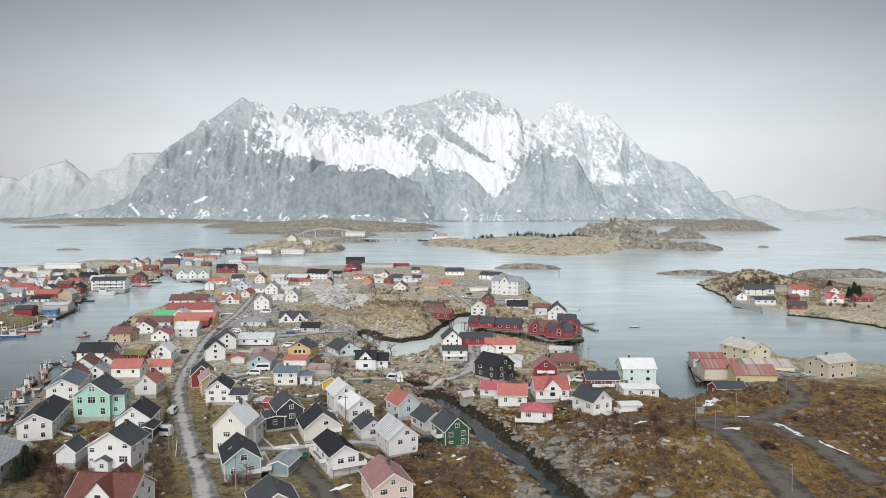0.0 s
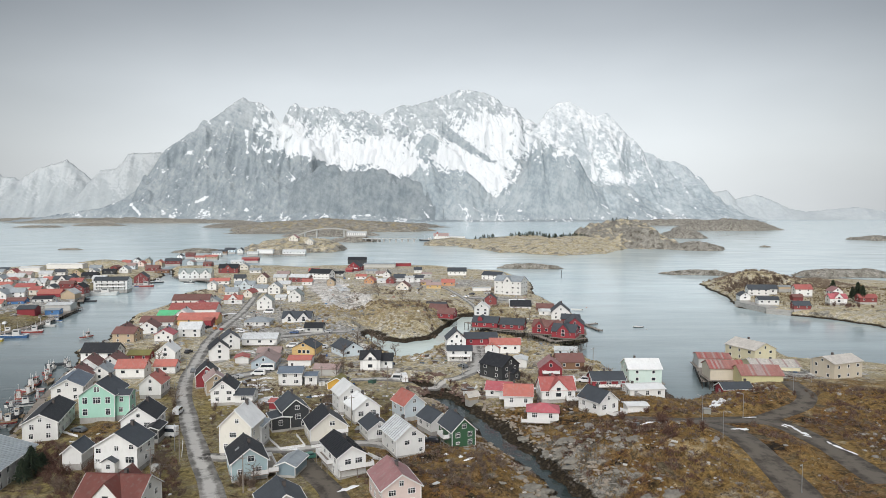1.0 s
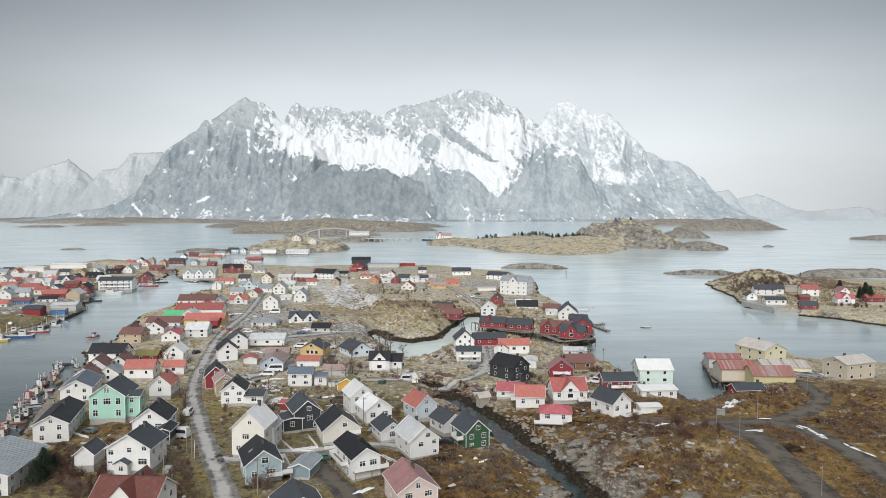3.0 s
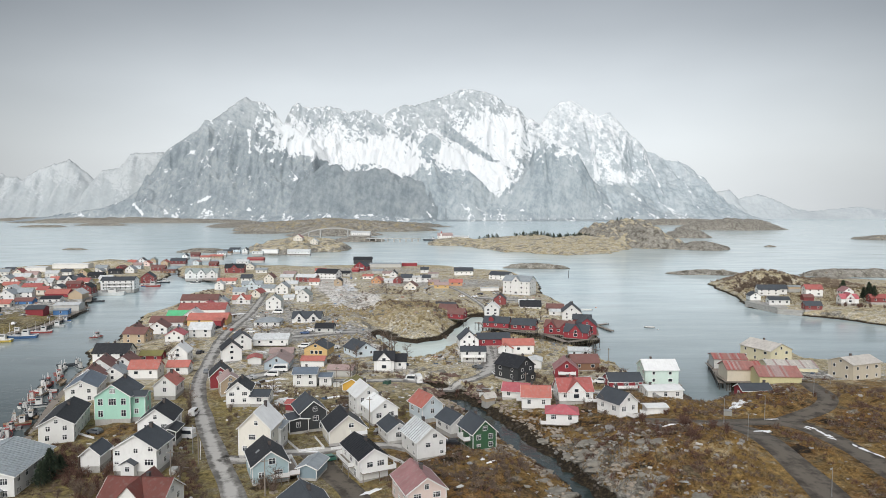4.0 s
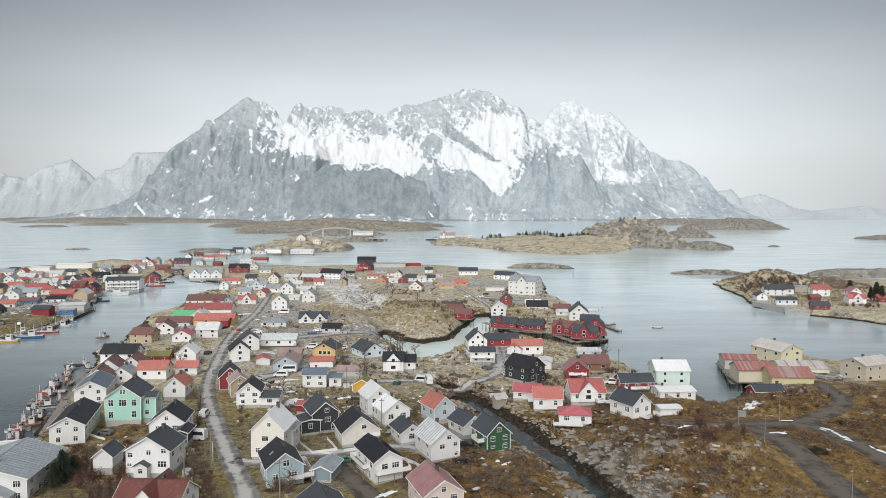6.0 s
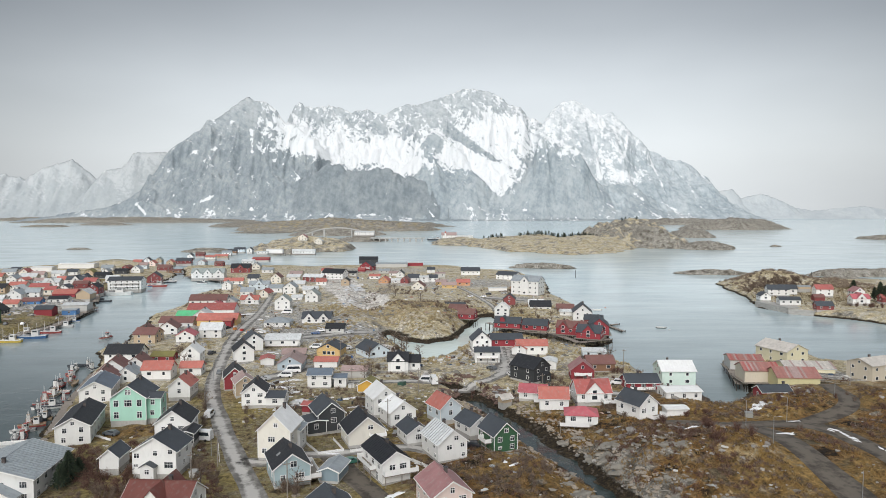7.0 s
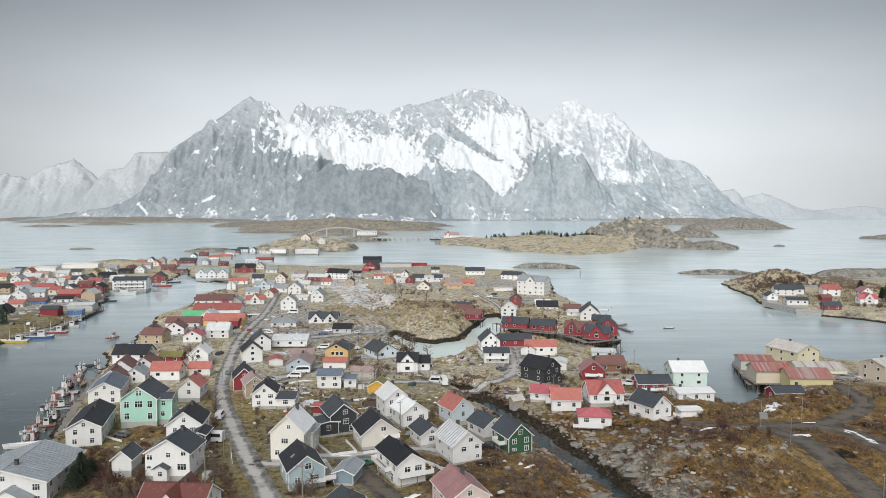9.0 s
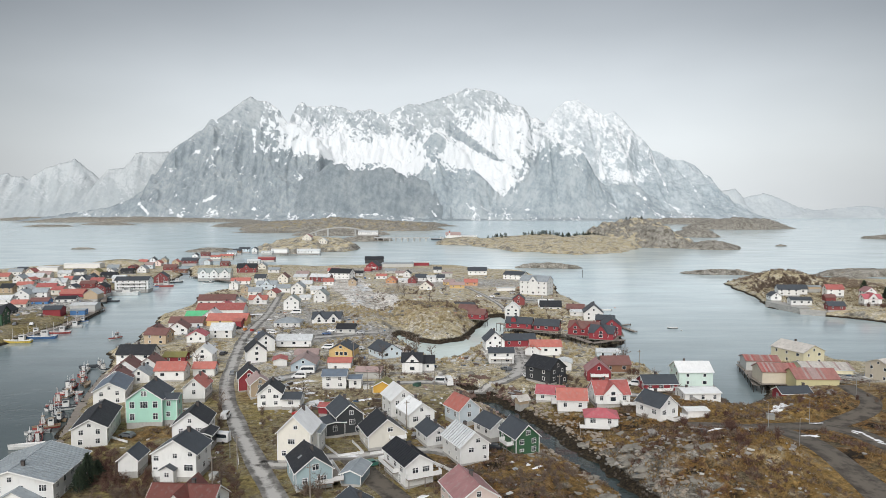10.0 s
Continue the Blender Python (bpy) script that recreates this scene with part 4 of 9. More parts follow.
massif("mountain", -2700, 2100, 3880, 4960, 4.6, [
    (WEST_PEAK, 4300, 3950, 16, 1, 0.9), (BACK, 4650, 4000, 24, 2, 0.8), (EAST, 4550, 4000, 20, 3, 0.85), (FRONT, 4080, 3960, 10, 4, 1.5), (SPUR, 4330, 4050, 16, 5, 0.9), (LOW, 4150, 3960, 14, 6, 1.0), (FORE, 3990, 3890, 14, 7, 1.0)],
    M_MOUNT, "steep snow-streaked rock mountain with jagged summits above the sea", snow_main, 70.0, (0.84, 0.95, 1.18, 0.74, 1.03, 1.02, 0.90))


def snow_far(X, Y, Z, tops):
    # the second value pales the rock upwards, as haze
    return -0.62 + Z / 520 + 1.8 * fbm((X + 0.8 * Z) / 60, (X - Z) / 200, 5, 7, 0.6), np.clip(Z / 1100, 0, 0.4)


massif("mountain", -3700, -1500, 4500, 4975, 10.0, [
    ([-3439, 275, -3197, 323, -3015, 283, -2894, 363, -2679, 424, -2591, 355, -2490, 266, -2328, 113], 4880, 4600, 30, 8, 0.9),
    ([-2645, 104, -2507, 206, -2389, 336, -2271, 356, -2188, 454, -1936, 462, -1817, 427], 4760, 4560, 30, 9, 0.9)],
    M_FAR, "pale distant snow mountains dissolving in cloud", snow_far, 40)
# raised tone fades the right-hand range as haze would
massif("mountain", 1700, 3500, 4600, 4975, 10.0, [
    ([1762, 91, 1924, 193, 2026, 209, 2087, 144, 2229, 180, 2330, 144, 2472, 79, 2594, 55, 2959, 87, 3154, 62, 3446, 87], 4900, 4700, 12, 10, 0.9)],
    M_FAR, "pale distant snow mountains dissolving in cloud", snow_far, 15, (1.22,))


# ---- houses ----
WINDOWS = {}


def plate_vf(xs, zs, solid, y0, y1):
    """A connected plate cut into cells; solid(i, j) tells which cells are filled."""
    nx, nz = len(xs), len(zs)
    vid = lambda i, j, k: (i * nz + j) * 2 + k
    V = [(x, y, z) for x in xs for z in zs for y in (y0, y1)]
    full = {(i, j) for i in range(nx - 1) for j in range(nz - 1) if solid(i, j)}
    Fc = []
    for i, j in full:
        a, b, c, d = (i, j), (i + 1, j), (i + 1, j + 1), (i, j + 1)
        Fc.append((vid(*a, 0), vid(*b, 0), vid(*c, 0), vid(*d, 0)))
        Fc.append((vid(*d, 1), vid(*c, 1), vid(*b, 1), vid(*a, 1)))
        for p, q, nb in ((a, b, (i, j - 1)), (b, c, (i + 1, j)), (c, d, (i, j + 1)), (d, a, (i - 1, j))):
            if nb not in full:
                Fc.append((vid(*p, 1), vid(*q, 1), vid(*q, 0), vid(*p, 0)))
    return V, Fc


def window_mesh(w, h, style):
    """Frame (proud of the wall, facing -y) with glazing bars; the pane is a mesh of its own for near houses."""
    key = (w, h, style)
    if key not in WINDOWS:
        t, bars = 0.10, 0 if style == "plain" else 1 if w < 1.4 else 2
        xs, zs = [-w / 2 - t, -w / 2], [-h / 2 - t, -h / 2]
        for i in range(bars):
            x = -w / 2 + w * (i + 1) / (bars + 1)
            xs += [x - 0.035, x + 0.035]
        if style == "cross":
            zs += [h * 0.14, h * 0.14 + 0.07]
        xs += [w / 2, w / 2 + t]
        zs += [h / 2, h / 2 + t]
        v, f = plate_vf(xs, zs, lambda i, j: i % 2 == 0 or j % 2 == 0, -0.06, 0.03)
        me = bpy.data.meshes.new("window")
        me.from_pydata(v, [], f)
        me.materials.append(M_TRIM)
        v, f = box_vf(-w / 2, w / 2, -0.015, 0.01, -h / 2, h / 2)
        pm = bpy.data.meshes.new("pane")
        pm.from_pydata(v, [], f)
        pm.materials.append(M_GLASS)
        # far off: one casing with the pane set back in it
        a, b, c, d = w / 2 + t, h / 2 + t, w / 2, h / 2
        v = [(-a, 0.02, -b), (a, 0.02, -b), (a, 0.02, b), (-a, 0.02, b), (-a, -0.06, -b), (a, -0.06, -b), (a, -0.06, b), (-a, -0.06, b), (-c, -0.06, -d), (c, -0.06, -d), (c, -0.06, d), (-c, -0.06, d), (-c, -0.02, -d), (c, -0.02, -d), (c, -0.02, d), (-c, -0.02, d)]
        f = [(i, (i + 1) % 4, (i + 1) % 4 + 4, i + 4) for i in range(4)] + [(i + 4, (i + 1) % 4 + 4, (i + 1) % 4 + 8, i + 8) for i in range(4)] + [(i + 8, (i + 1) % 4 + 8, (i + 1) % 4 + 12, i + 12) for i in range(4)] + [(12, 13, 14, 15)]
        jm = bpy.data.meshes.new("far_window")
        jm.from_pydata(v, [], f)
        jm.materials.append(M_TRIM)
        jm.materials.append(M_GLASS)
        jm.polygons.foreach_set("material_index", [0] * 12 + [1])
        WINDOWS[key] = (me, pm, jm)
    return WINDOWS[key]


def add_window(h, x, y, z, facing, w=1.1, hh=1.2, style="cross", fine=True):
    me, pm, jm = window_mesh(w, hh, style)
    m = pose(x, y, z, 0, 0, facing)
    if fine:
        o = put("window", me, h, m)
        put("pane", pm, o)
    else:
        o = put("window", jm, h, m)
    return o


def roof_vf(w, l, rise, over, thick, ez):
    """Two slabs meeting at the ridge (along y), with depth and eaves."""
    hw, hl = w / 2, l / 2 + over
    k = rise / hw
    ex, ezz = hw + over, ez - over * k
    prof = [(-ex, ezz), (0, ez + rise), (ex, ezz), (ex, ezz + thick), (0, ez + rise + thick * 1.2), (-ex, ezz + thick)]
    v = [(x, -hl, z) for x, z in prof] + [(x, hl, z) for x, z in prof]
    f = [(0, 1, 4, 5), (1, 2, 3, 4), (6, 11, 10, 7), (7, 10, 9, 8), (5, 4, 10, 11), (4, 3, 9, 10), (0, 6, 7, 1), (1, 7, 8, 2), (0, 5, 11, 6), (2, 8, 9, 3)]
    return v, f


def hip_vf(w, l, rise, over, thick, ez):
    hw, hl = w / 2 + over, l / 2 + over
    e = ez - over * rise / (w / 2)
    r = max(l / 2 - w / 2, 0.2)
    v = [(-hw, -hl, e), (hw, -hl, e), (hw, hl, e), (-hw, hl, e), (-hw, -hl, e + thick), (hw, -hl, e + thick), (hw, hl, e + thick), (-hw, hl, e + thick), (0, -r, ez + rise + thick), (0, r, ez + rise + thick)]
    f = [(0, 3, 2, 1), (0, 1, 5, 4), (1, 2, 6, 5), (2, 3, 7, 6), (3, 0, 4, 7), (4, 5, 8), (5, 6, 9, 8), (6, 7, 9), (7, 4, 8, 9)]
    return v, f


def wall_vf(w, l, ez, rise, z0=0.0):
    hw, hl = w / 2, l / 2
    v = [(-hw, -hl, z0), (hw, -hl, z0), (hw, -hl, ez), (0, -hl, ez + rise), (-hw, -hl, ez), (-hw, hl, z0), (hw, hl, z0), (hw, hl, ez), (0, hl, ez + rise), (-hw, hl, ez)]
    f = [(0, 1, 2, 3, 4), (5, 9, 8, 7, 6), (1, 6, 7, 2), (0, 4, 9, 5), (2, 7, 8, 3), (3, 8, 9, 4), (0, 5, 6, 1)]
    return v, f


FOOT = []  # where houses stand: x, y, half diagonal


def house(x, y, z, turn, w, l, eave, wall="white", roof="slate", pitch=37, hip=False, chim=0.15, win=True, fine=None, trim=None, base=0.5, attic=True, piles=False, dormer=None, porch=None, door="", name="house",
          extra="", gables=0, balcony=None, styl="cross", storey=2.6, over=0.4, group="", skylight=False, ribs=0.0, sheets=(), wins=()):
    """A wooden house; its ridge runs along local y, its front gable faces -y."""
    fine = y < 235 if fine is None else fine
    win = win and not wins and name not in ("warehouse", "shed", "garage")
    z = max(z, isle_z(x, y) - 0.6) if y > 900 else z
    FOOT.append((x, y, 0.42 * math.hypot(w, l) + 0.6))
    h = empty(name, x, y, z, turn)
    text = f"{WALL_WORDS.get(wall, wall)} {'wooden house' if name == 'house' else name.replace('_', ' ')} with a {ROOF_WORDS.get(roof, roof)} {'hipped ' if hip else ''}roof{' ' + extra if extra else ''}"
    words = text.split()
    text = " ".join(words[:12])
    tagged(h, text, "house" if name in ("house", "rorbu") else name.replace("_", " "), group or "village houses")
    mw, mr = MATS["board_" + wall], MATS["roofing_" + roof]
    mt = MATS["board_" + trim] if trim else M_TRIM
    rise = math.tan(radians(pitch)) * w / 2
    if hip:
        part("wall", box_vf(-w / 2, w / 2, -l / 2, l / 2, base, eave), mw, h)
        part("roof", hip_vf(w, l, rise * 0.75, over, 0.16, eave), mr, h)
    else:
        part("wall", wall_vf(w, l, eave, rise, base), mw, h)
        part("roof", roof_vf(w, l, rise, over, 0.18, eave), mr, h)
        k = rise / (w / 2)
        hl, ex = l / 2 + over, w / 2 + over
        if fine:
            for s in (-1, 1):
                for q in (-1, 1):
                    yy, y2 = s * hl, s * (hl + 0.05)
                    a, b = (q * ex, eave - over * k), (0, eave + rise)
                    v = [(a[0], yy, a[1] - 0.06), (b[0], yy, b[1] - 0.06), (b[0], yy, b[1] + 0.24), (a[0], yy, a[1] + 0.21)]
                    v += [(p[0], y2, p[2]) for p in v]
                    part("bargeboard", (v, [(0, 1, 2, 3), (7, 6, 5, 4), (0, 4, 5, 1), (1, 5, 6, 2), (2, 6, 7, 3), (3, 7, 4, 0)]), mt, h)
            part("ridge_cap", box_vf(-0.14, 0.14, -hl, hl, eave + rise + 0.17, eave + rise + 0.27), mr, h)
            for q in (-1, 1):
                part("gutter", box_vf(min(q * ex, q * (ex + 0.13)), max(q * ex, q * (ex + 0.13)), -hl, hl, eave - over * k + 0.02, eave - over * k + 0.14), mt, h)
    if piles:
        n = max(2, int(l / 2.5))
        for i in range(n + 1):
            for sx in (-1, 0, 1):
                part("stilt", tube_vf((sx * (w / 2 - 0.3), -l / 2 + l * i / n, -z - 1.0), (sx * (w / 2 - 0.3), -l / 2 + l * i / n, base), 0.14, 0.13), M_PILE, h)
        part("deck", box_vf(-w / 2 - 1.2, w / 2 + 1.2, -l / 2 - 1.0, l / 2 + 1.0, base - 0.25, base - 0.02), M_WOOD, h)
    else:
        part("foundation", box_vf(-w / 2 + 0.05, w / 2 - 0.05, -l / 2 + 0.05, l / 2 - 0.05, -2.0, base), M_STONE, h)
    if chim is not None:
        cw = 0.32
        ctop = eave + rise * (0.8 if hip else 1) + 0.9
        c = part("chimney", box_vf(w * 0.06 - cw, w * 0.06 + cw, l * chim - cw, l * chim + cw, eave + rise * 0.5, ctop), M_CHIM, h)
        if fine:
            part("chimney_cap", box_vf(w * 0.06 - cw - 0.08, w * 0.06 + cw + 0.08, l * chim - cw - 0.08, l * chim + cw + 0.08, ctop, ctop + 0.1), M_DARK, c)
    if fine:
        for sx in (-1, 1):
            for sy in (-1,):
                part("corner_board", box_vf(*sorted((sx * w / 2 - 0.08, sx * w / 2 + 0.08)), *sorted((sy * l / 2 - 0.08, sy * l / 2 + 0.08)), base, eave - 0.02), mt, h)
    if win:
        n = max(1, int(round((eave - base) / storey)))
        sh = (eave - base) / n
        rng = random.Random(int(abs(x) * 10 + abs(y) * 7))
        for s in range(n):
            zz = base + sh * (s + 0.58)
            for length, fixed, fac in ((w, -l / 2, 0), (w, l / 2, 180), (l, w / 2, 90), (l, -w / 2, 270)):
                face = radians(turn + fac)
                if (x + 8) * math.sin(face) - (y - 3) * math.cos(face) > 0.25 * math.hypot(x + 8, y):
                    continue
                k = max(1, int(length / (3.5 if fine else 4.0)))
                for i in range(k):
                    u = (i + 0.5) / k * length - length / 2 + rng.uniform(-0.12, 0.12)
                    px, py = (u, fixed) if fac in (0, 180) else (fixed, u)
                    if door and s == 0 and fac == 0 and i == k // 2:
                        d = part("door", box_vf(u - 0.5, u + 0.5, -l / 2 - 0.06, -l / 2 + 0.02, base, base + 2.05), MATS["board_" + door], h, f"{door} front door")
                        continue
                    big = rng.random() < 0.3
                    add_window(h, px, py, zz, fac, (1.4 if big else 0.95) if fine else (1.3 if big else 0.85), min(1.25, sh * 0.5) if fine else 1.0, styl, fine)
        if attic and not hip and rise > 1.6:
            for fac, yy in ((0, -l / 2), (180, l / 2)):
                add_window(h, 0, yy, eave + rise * 0.34, fac, 0.8, min(1.0, rise * 0.4), styl, fine)
    for face, u, zz, ww, hh in wins:
        px, py, fac = {"f": (u, -l / 2, 0), "b": (u, l / 2, 180), "r": (w / 2, u, 90), "l": (-w / 2, u, 270)}[face]
        add_window(h, px, py, zz, fac, ww, hh, styl, fine)
    if dormer:
        for dy in dormer:
            for q in (1, -1):
                dw, dl = 2.4, w * 0.42
                v, f = wall_vf(dw, dl, 1.5, 0.9, -0.6)
                d = part("dormer", (v, f), mw, h)
                d.matrix_local = pose(q * w * 0.22, l * dy, eave + rise * 0.25, 0, 0, 90 * q)
                r = part("dormer_roof", roof_vf(dw, dl, 0.9, 0.25, 0.12, 1.5), mr, d)
                if fine:
                    add_window(d, 0, -dl / 2, 0.95, 0, 1.1, 0.9, styl, False)
    for i in range(gables):
        gy0 = (-0.5 + (i + 0.5) / gables) * l
        for q in (1, -1):
            gw, gl = min(6.0, l / gables * 0.7), w * 0.55
            gr = gw * 0.55
            d = part("front_gable", wall_vf(gw, gl, eave, gr, base), mw, h)
            d.matrix_local = pose(q * w * 0.27, gy0, 0, 0, 0, 90 * q)
            part("gable_roof", roof_vf(gw, gl, gr, 0.3, 0.15, eave), mr, d)
            add_window(d, 0, -gl / 2, eave + 0.2, 0, 1.2, 1.2, styl, False)
            add_window(d, 0, -gl / 2, base + 1.5, 0, 1.6, 1.2, styl, False)
    if porch:
        side, u, pw, pd, ph = porch
        m = {"f": pose(u, -l / 2 - pd / 2, 0), "b": pose(u, l / 2 + pd / 2, 0, 0, 0, 180), "r": pose(w / 2 + pd / 2, u, 0, 0, 0, 90), "l": pose(-w / 2 - pd / 2, u, 0, 0, 0, 270)}[side]
        p = part("porch", wall_vf(pw, pd, ph, pw * 0.28, -1.0), mw, h)
        p.matrix_local = m
        part("porch_roof", roof_vf(pw, pd, pw * 0.28, 0.3, 0.14, ph), mr, p)
        add_window(p, 0, -pd / 2, ph * 0.6, 0, 0.9, 1.0, styl, fine)
    for side, u0, u1, bd, bz in ([balcony] if isinstance(balcony[0], str) else balcony) if balcony else ():
        if side == "f":
            m = pose(0, -l / 2, 0)
        elif side == "r":
            m = pose(w / 2, 0, 0, 0, 0, 90)
        elif side == "l":
            m = pose(-w / 2, 0, 0, 0, 0, 270)
        else:
            m = pose(0, l / 2, 0, 0, 0, 180)
        b = part("balcony", box_vf(u0, u1, -bd, -0.01, bz - 0.2, bz), M_WOOD, h)
        b.matrix_local = m
        part("railing", boxes_vf([(u0, u1, -bd, -bd + 0.08, bz + 0.003, bz + 0.95), (u0, u0 + 0.08, -bd + 0.081, -0.02, bz + 0.003, bz + 0.95), (u1 - 0.08, u1, -bd + 0.081, -0.02, bz + 0.003, bz + 0.95)]), mt, b)
        for u in (u0 + 0.2, (u0 + u1) / 2, u1 - 0.2):
            part("post", box_vf(u - 0.07, u + 0.07, -bd + 0.05, -bd + 0.19, -1.6, bz - 0.2), M_WOOD, b)
    if ribs or sheets:
        k = rise / (w / 2)
        slope, hl = math.hypot(w / 2 + over, (w / 2 + over) * k), l / 2 + over
        step = ribs or 0.75
        n = int(2 * hl / step)
        for q in (-1, 1):
            for i in range(n):
                y0 = -hl + 2 * hl * i / n
                if sheets:
                    v = box_vf(0.0, slope, y0 + 0.02, y0 + 2 * hl / n - 0.02, 0.0, 0.04)
                    o = part("roof_sheet", v, MATS["roofing_" + sheets[(i * 7 + i // 3) % len(sheets)]], h)
                else:
                    o = part("seam", box_vf(0.05, slope, y0 - 0.05, y0 + 0.05, 0.0, 0.09), M_STEEL if roof == "palegrey" else mr, h)
                o.matrix_local = pose(0, 0, eave + rise + 0.225, 0, 0, 0 if q > 0 else 180) @ pose(0, 0, 0, 0, math.degrees(math.atan(k)), 0)
    if skylight:
        k = rise / (w / 2)
        s = part("skylight", box_vf(-0.5, 0.5, -0.4, 0.4, 0, 0.1), M_STEEL, h)
        s.matrix_local = pose(-w * 0.27, -l * 0.05, eave + rise * 0.46 + 0.2, 0, -math.degrees(math.atan(k)), 0)
    return h


# nearest houses
house(-100.2, 196.1, 5.0, 6, 9.6, 11.0, 6.9, "mint", "slate", 35, chim=0.3, door="tan", storey=2.9, extra="and tall white-framed windows", wins=(("f", -3.2, 5.4, 1.2, 1.7), ("f", 0.0, 5.4, 1.9, 1.7), ("f", 3.0, 5.4, 1.2, 1.7), ("f", -3.2, 2.1, 1.2, 1.7), ("f", 3.0, 2.1, 1.2, 1.7), ("f", -0.35, 8.5, 0.55, 1.3), ("f", 0.45, 8.5, 0.55, 1.3), ("r", 3.0, 5.2, 1.0, 1.5), ("r", 3.0, 2.1, 1.0, 1.5)))
house(-94.0, 195.2, 5.0, 96, 5.0, 4.6, 6.4, "mint", "slate", 20, chim=None, attic=False, name="house_wing", extra="joined to it")
house(-110.1, 185.7, 3.0, 16, 8.2, 19.0, 5.4, "white", "black", 28, chim=0.1)
house(-123.2, 221.4, 3.0, 16, 9.0, 15.0, 5.0, "white", "bluegrey", 28, chim=None)
house(-127.6, 233.5, 3.5, 14, 8.5, 9.0, 3.8, "white", "brownroof", 38)
house(-131.0, 247.8, 3.5, 14, 9.5, 10.0, 3.8, "white", "brownroof", 38)
house(-75.7, 156.5, 5.0, -2, 9.8, 8.5, 5.7, "white", "slate", 31, chim=0.3, porch=("f", -1.0, 3.0, 1.6, 2.6), wins=(("f", -4.0, 4.6, 1.1, 1.0), ("f", 0.2, 5.2, 0.9, 1.0), ("f", 3.6, 5.6, 1.0, 0.9), ("f", 3.2, 2.6, 1.9, 1.3), ("f", -4.2, 2.4, 0.9, 0.5), ("r", -2.5, 4.4, 1.0, 1.1), ("r", 1.5, 4.4, 1.0, 1.1), ("r", 0.0, 1.9, 1.0, 1.1)))
house(-87.6, 158.2, 5.0, 3, 4.2, 6.0, 3.2, "white", "slate", 40, chim=None, name="shed")
house(-82.5, 181.9, 5.0, 8, 8.6, 10.0, 4.2, "white", "black", 36, chim=0.2)
house(-76.6, 175.2, 5.0, 4, 3.4, 6.0, 3.0, "charcoal", "black", 20, chim=None, name="garage", attic=False)
house(-64.6, 130.3, 5.0, 86, 9.0, 12.4, 4.8, "white", "redtile", 34, chim=-0.1, gables=1)
house(-106.3, 150.5, 2.6, 6, 17.0, 18.0, 5.6, "white", "greyroof", 17, chim=-0.3, porch=("f", 2.0, 8.0, 3.0, 2.8), ribs=1.0)
house(-95.0, 218.5, 5.0, 4, 6.6, 8.5, 4.0, "white", "coral", 40)
house(-112.7, 242.2, 4.5, 93, 6.4, 10.0, 4.0, "white", "coral", 36)
house(-103.1, 248.1, 4.5, 93, 5.0, 7.6, 3.2, "white", "coral", 34, chim=None)
house(-82.6, 231.3, 4.5, 18, 6.8, 10.5, 4.4, "red", "black", 42)
house(-76.4, 220.8, 5.0, 24, 6.0, 8.0, 4.4, "tan", "mauve", 36, chim=0.1)
house(-69.5, 210.1, 5.0, 8, 7.0, 9.0, 4.4, "white", "black", 38)
house(-62.5, 208.6, 5.0, 90, 6.0, 5.4, 2.8, "white", "slate", 22, chim=None, name="house_wing", attic=False, extra="built on to a house")
house(-51.4, 166.6, 5.0, -4, 7.8, 9.0, 7.2, "cream", "whiteroof", 44, chim=0.25, door="brown", wins=(("f", 0.4, 8.4, 0.8, 0.9), ("f", -0.6, 5.0, 1.5, 1.1), ("f", -2.4, 2.2, 1.0, 1.1), ("f", 2.2, 2.2, 1.0, 1.1), ("r", -2.5, 5.0, 1.0, 1.1), ("r", 2.0, 5.0, 1.0, 1.1), ("r", 0.0, 2.2, 1.0, 1.1)))
house(-48.2, 170.8, 5.0, -4, 3.0, 6.0, 5.2, "white", "greyroof", 12, chim=None, name="house_wing", attic=False, extra="lean-to")
house(-46.0, 151.6, 5.0, 23, 7.7, 10.7, 4.3, "lightblue", "black", 36, chim=-0.05, skylight=True, balcony=(("f", 0.2, 3.8, 1.4, 1.5), ("r", -6.5, 3.5, 2.2, 1.7)), wins=(("f", 0.3, 4.9, 1.3, 1.2), ("f", -2.0, 2.2, 1.0, 1.1), ("f", 1.6, 2.2, 1.8, 1.2), ("l", -2.5, 2.2, 1.0, 1.1), ("l", 2.0, 2.2, 1.0, 1.1)))
house(-43.5, 186.6, 5.0, 24, 7.2, 10.0, 5.2, "charcoal", "slate", 38, chim=0.2, wins=(("f", 0.4, 5.9, 1.0, 1.0), ("f", 0.6, 3.4, 1.4, 1.2), ("f", -2.0, 1.4, 1.0, 1.0), ("f", 2.2, 1.4, 1.2, 1.2), ("l", 2.0, 3.6, 1.0, 1.0)))
house(-46.2, 182.9, 5.0, 24, 5.0, 6.0, 3.6, "charcoal", "slate", 8, chim=None, name="house_wing", attic=False, extra="flat-roofed, on the dark house")
house(-50.5, 200.7, 5.0, 80, 4.0, 4.5, 2.5, "red", "redroof", 15, chim=None, name="shed", attic=False)
house(-32.5, 176.6, 5.0, 21, 9.5, 9.5, 3.6, "cream", "black", 37, chim=-0.1, balcony=("f", 0.5, 4.6, 1.6, 2.4), wins=(("f", 0.8, 4.6, 1.2, 1.0), ("f", 3.2, 1.6, 1.0, 1.9), ("f", 2.0, 1.6, 0.9, 1.9), ("l", -3.0, 2.6, 0.9, 1.0), ("l", -0.5, 1.2, 0.8, 0.8), ("l", 2.4, 2.6, 0.9, 1.0)))
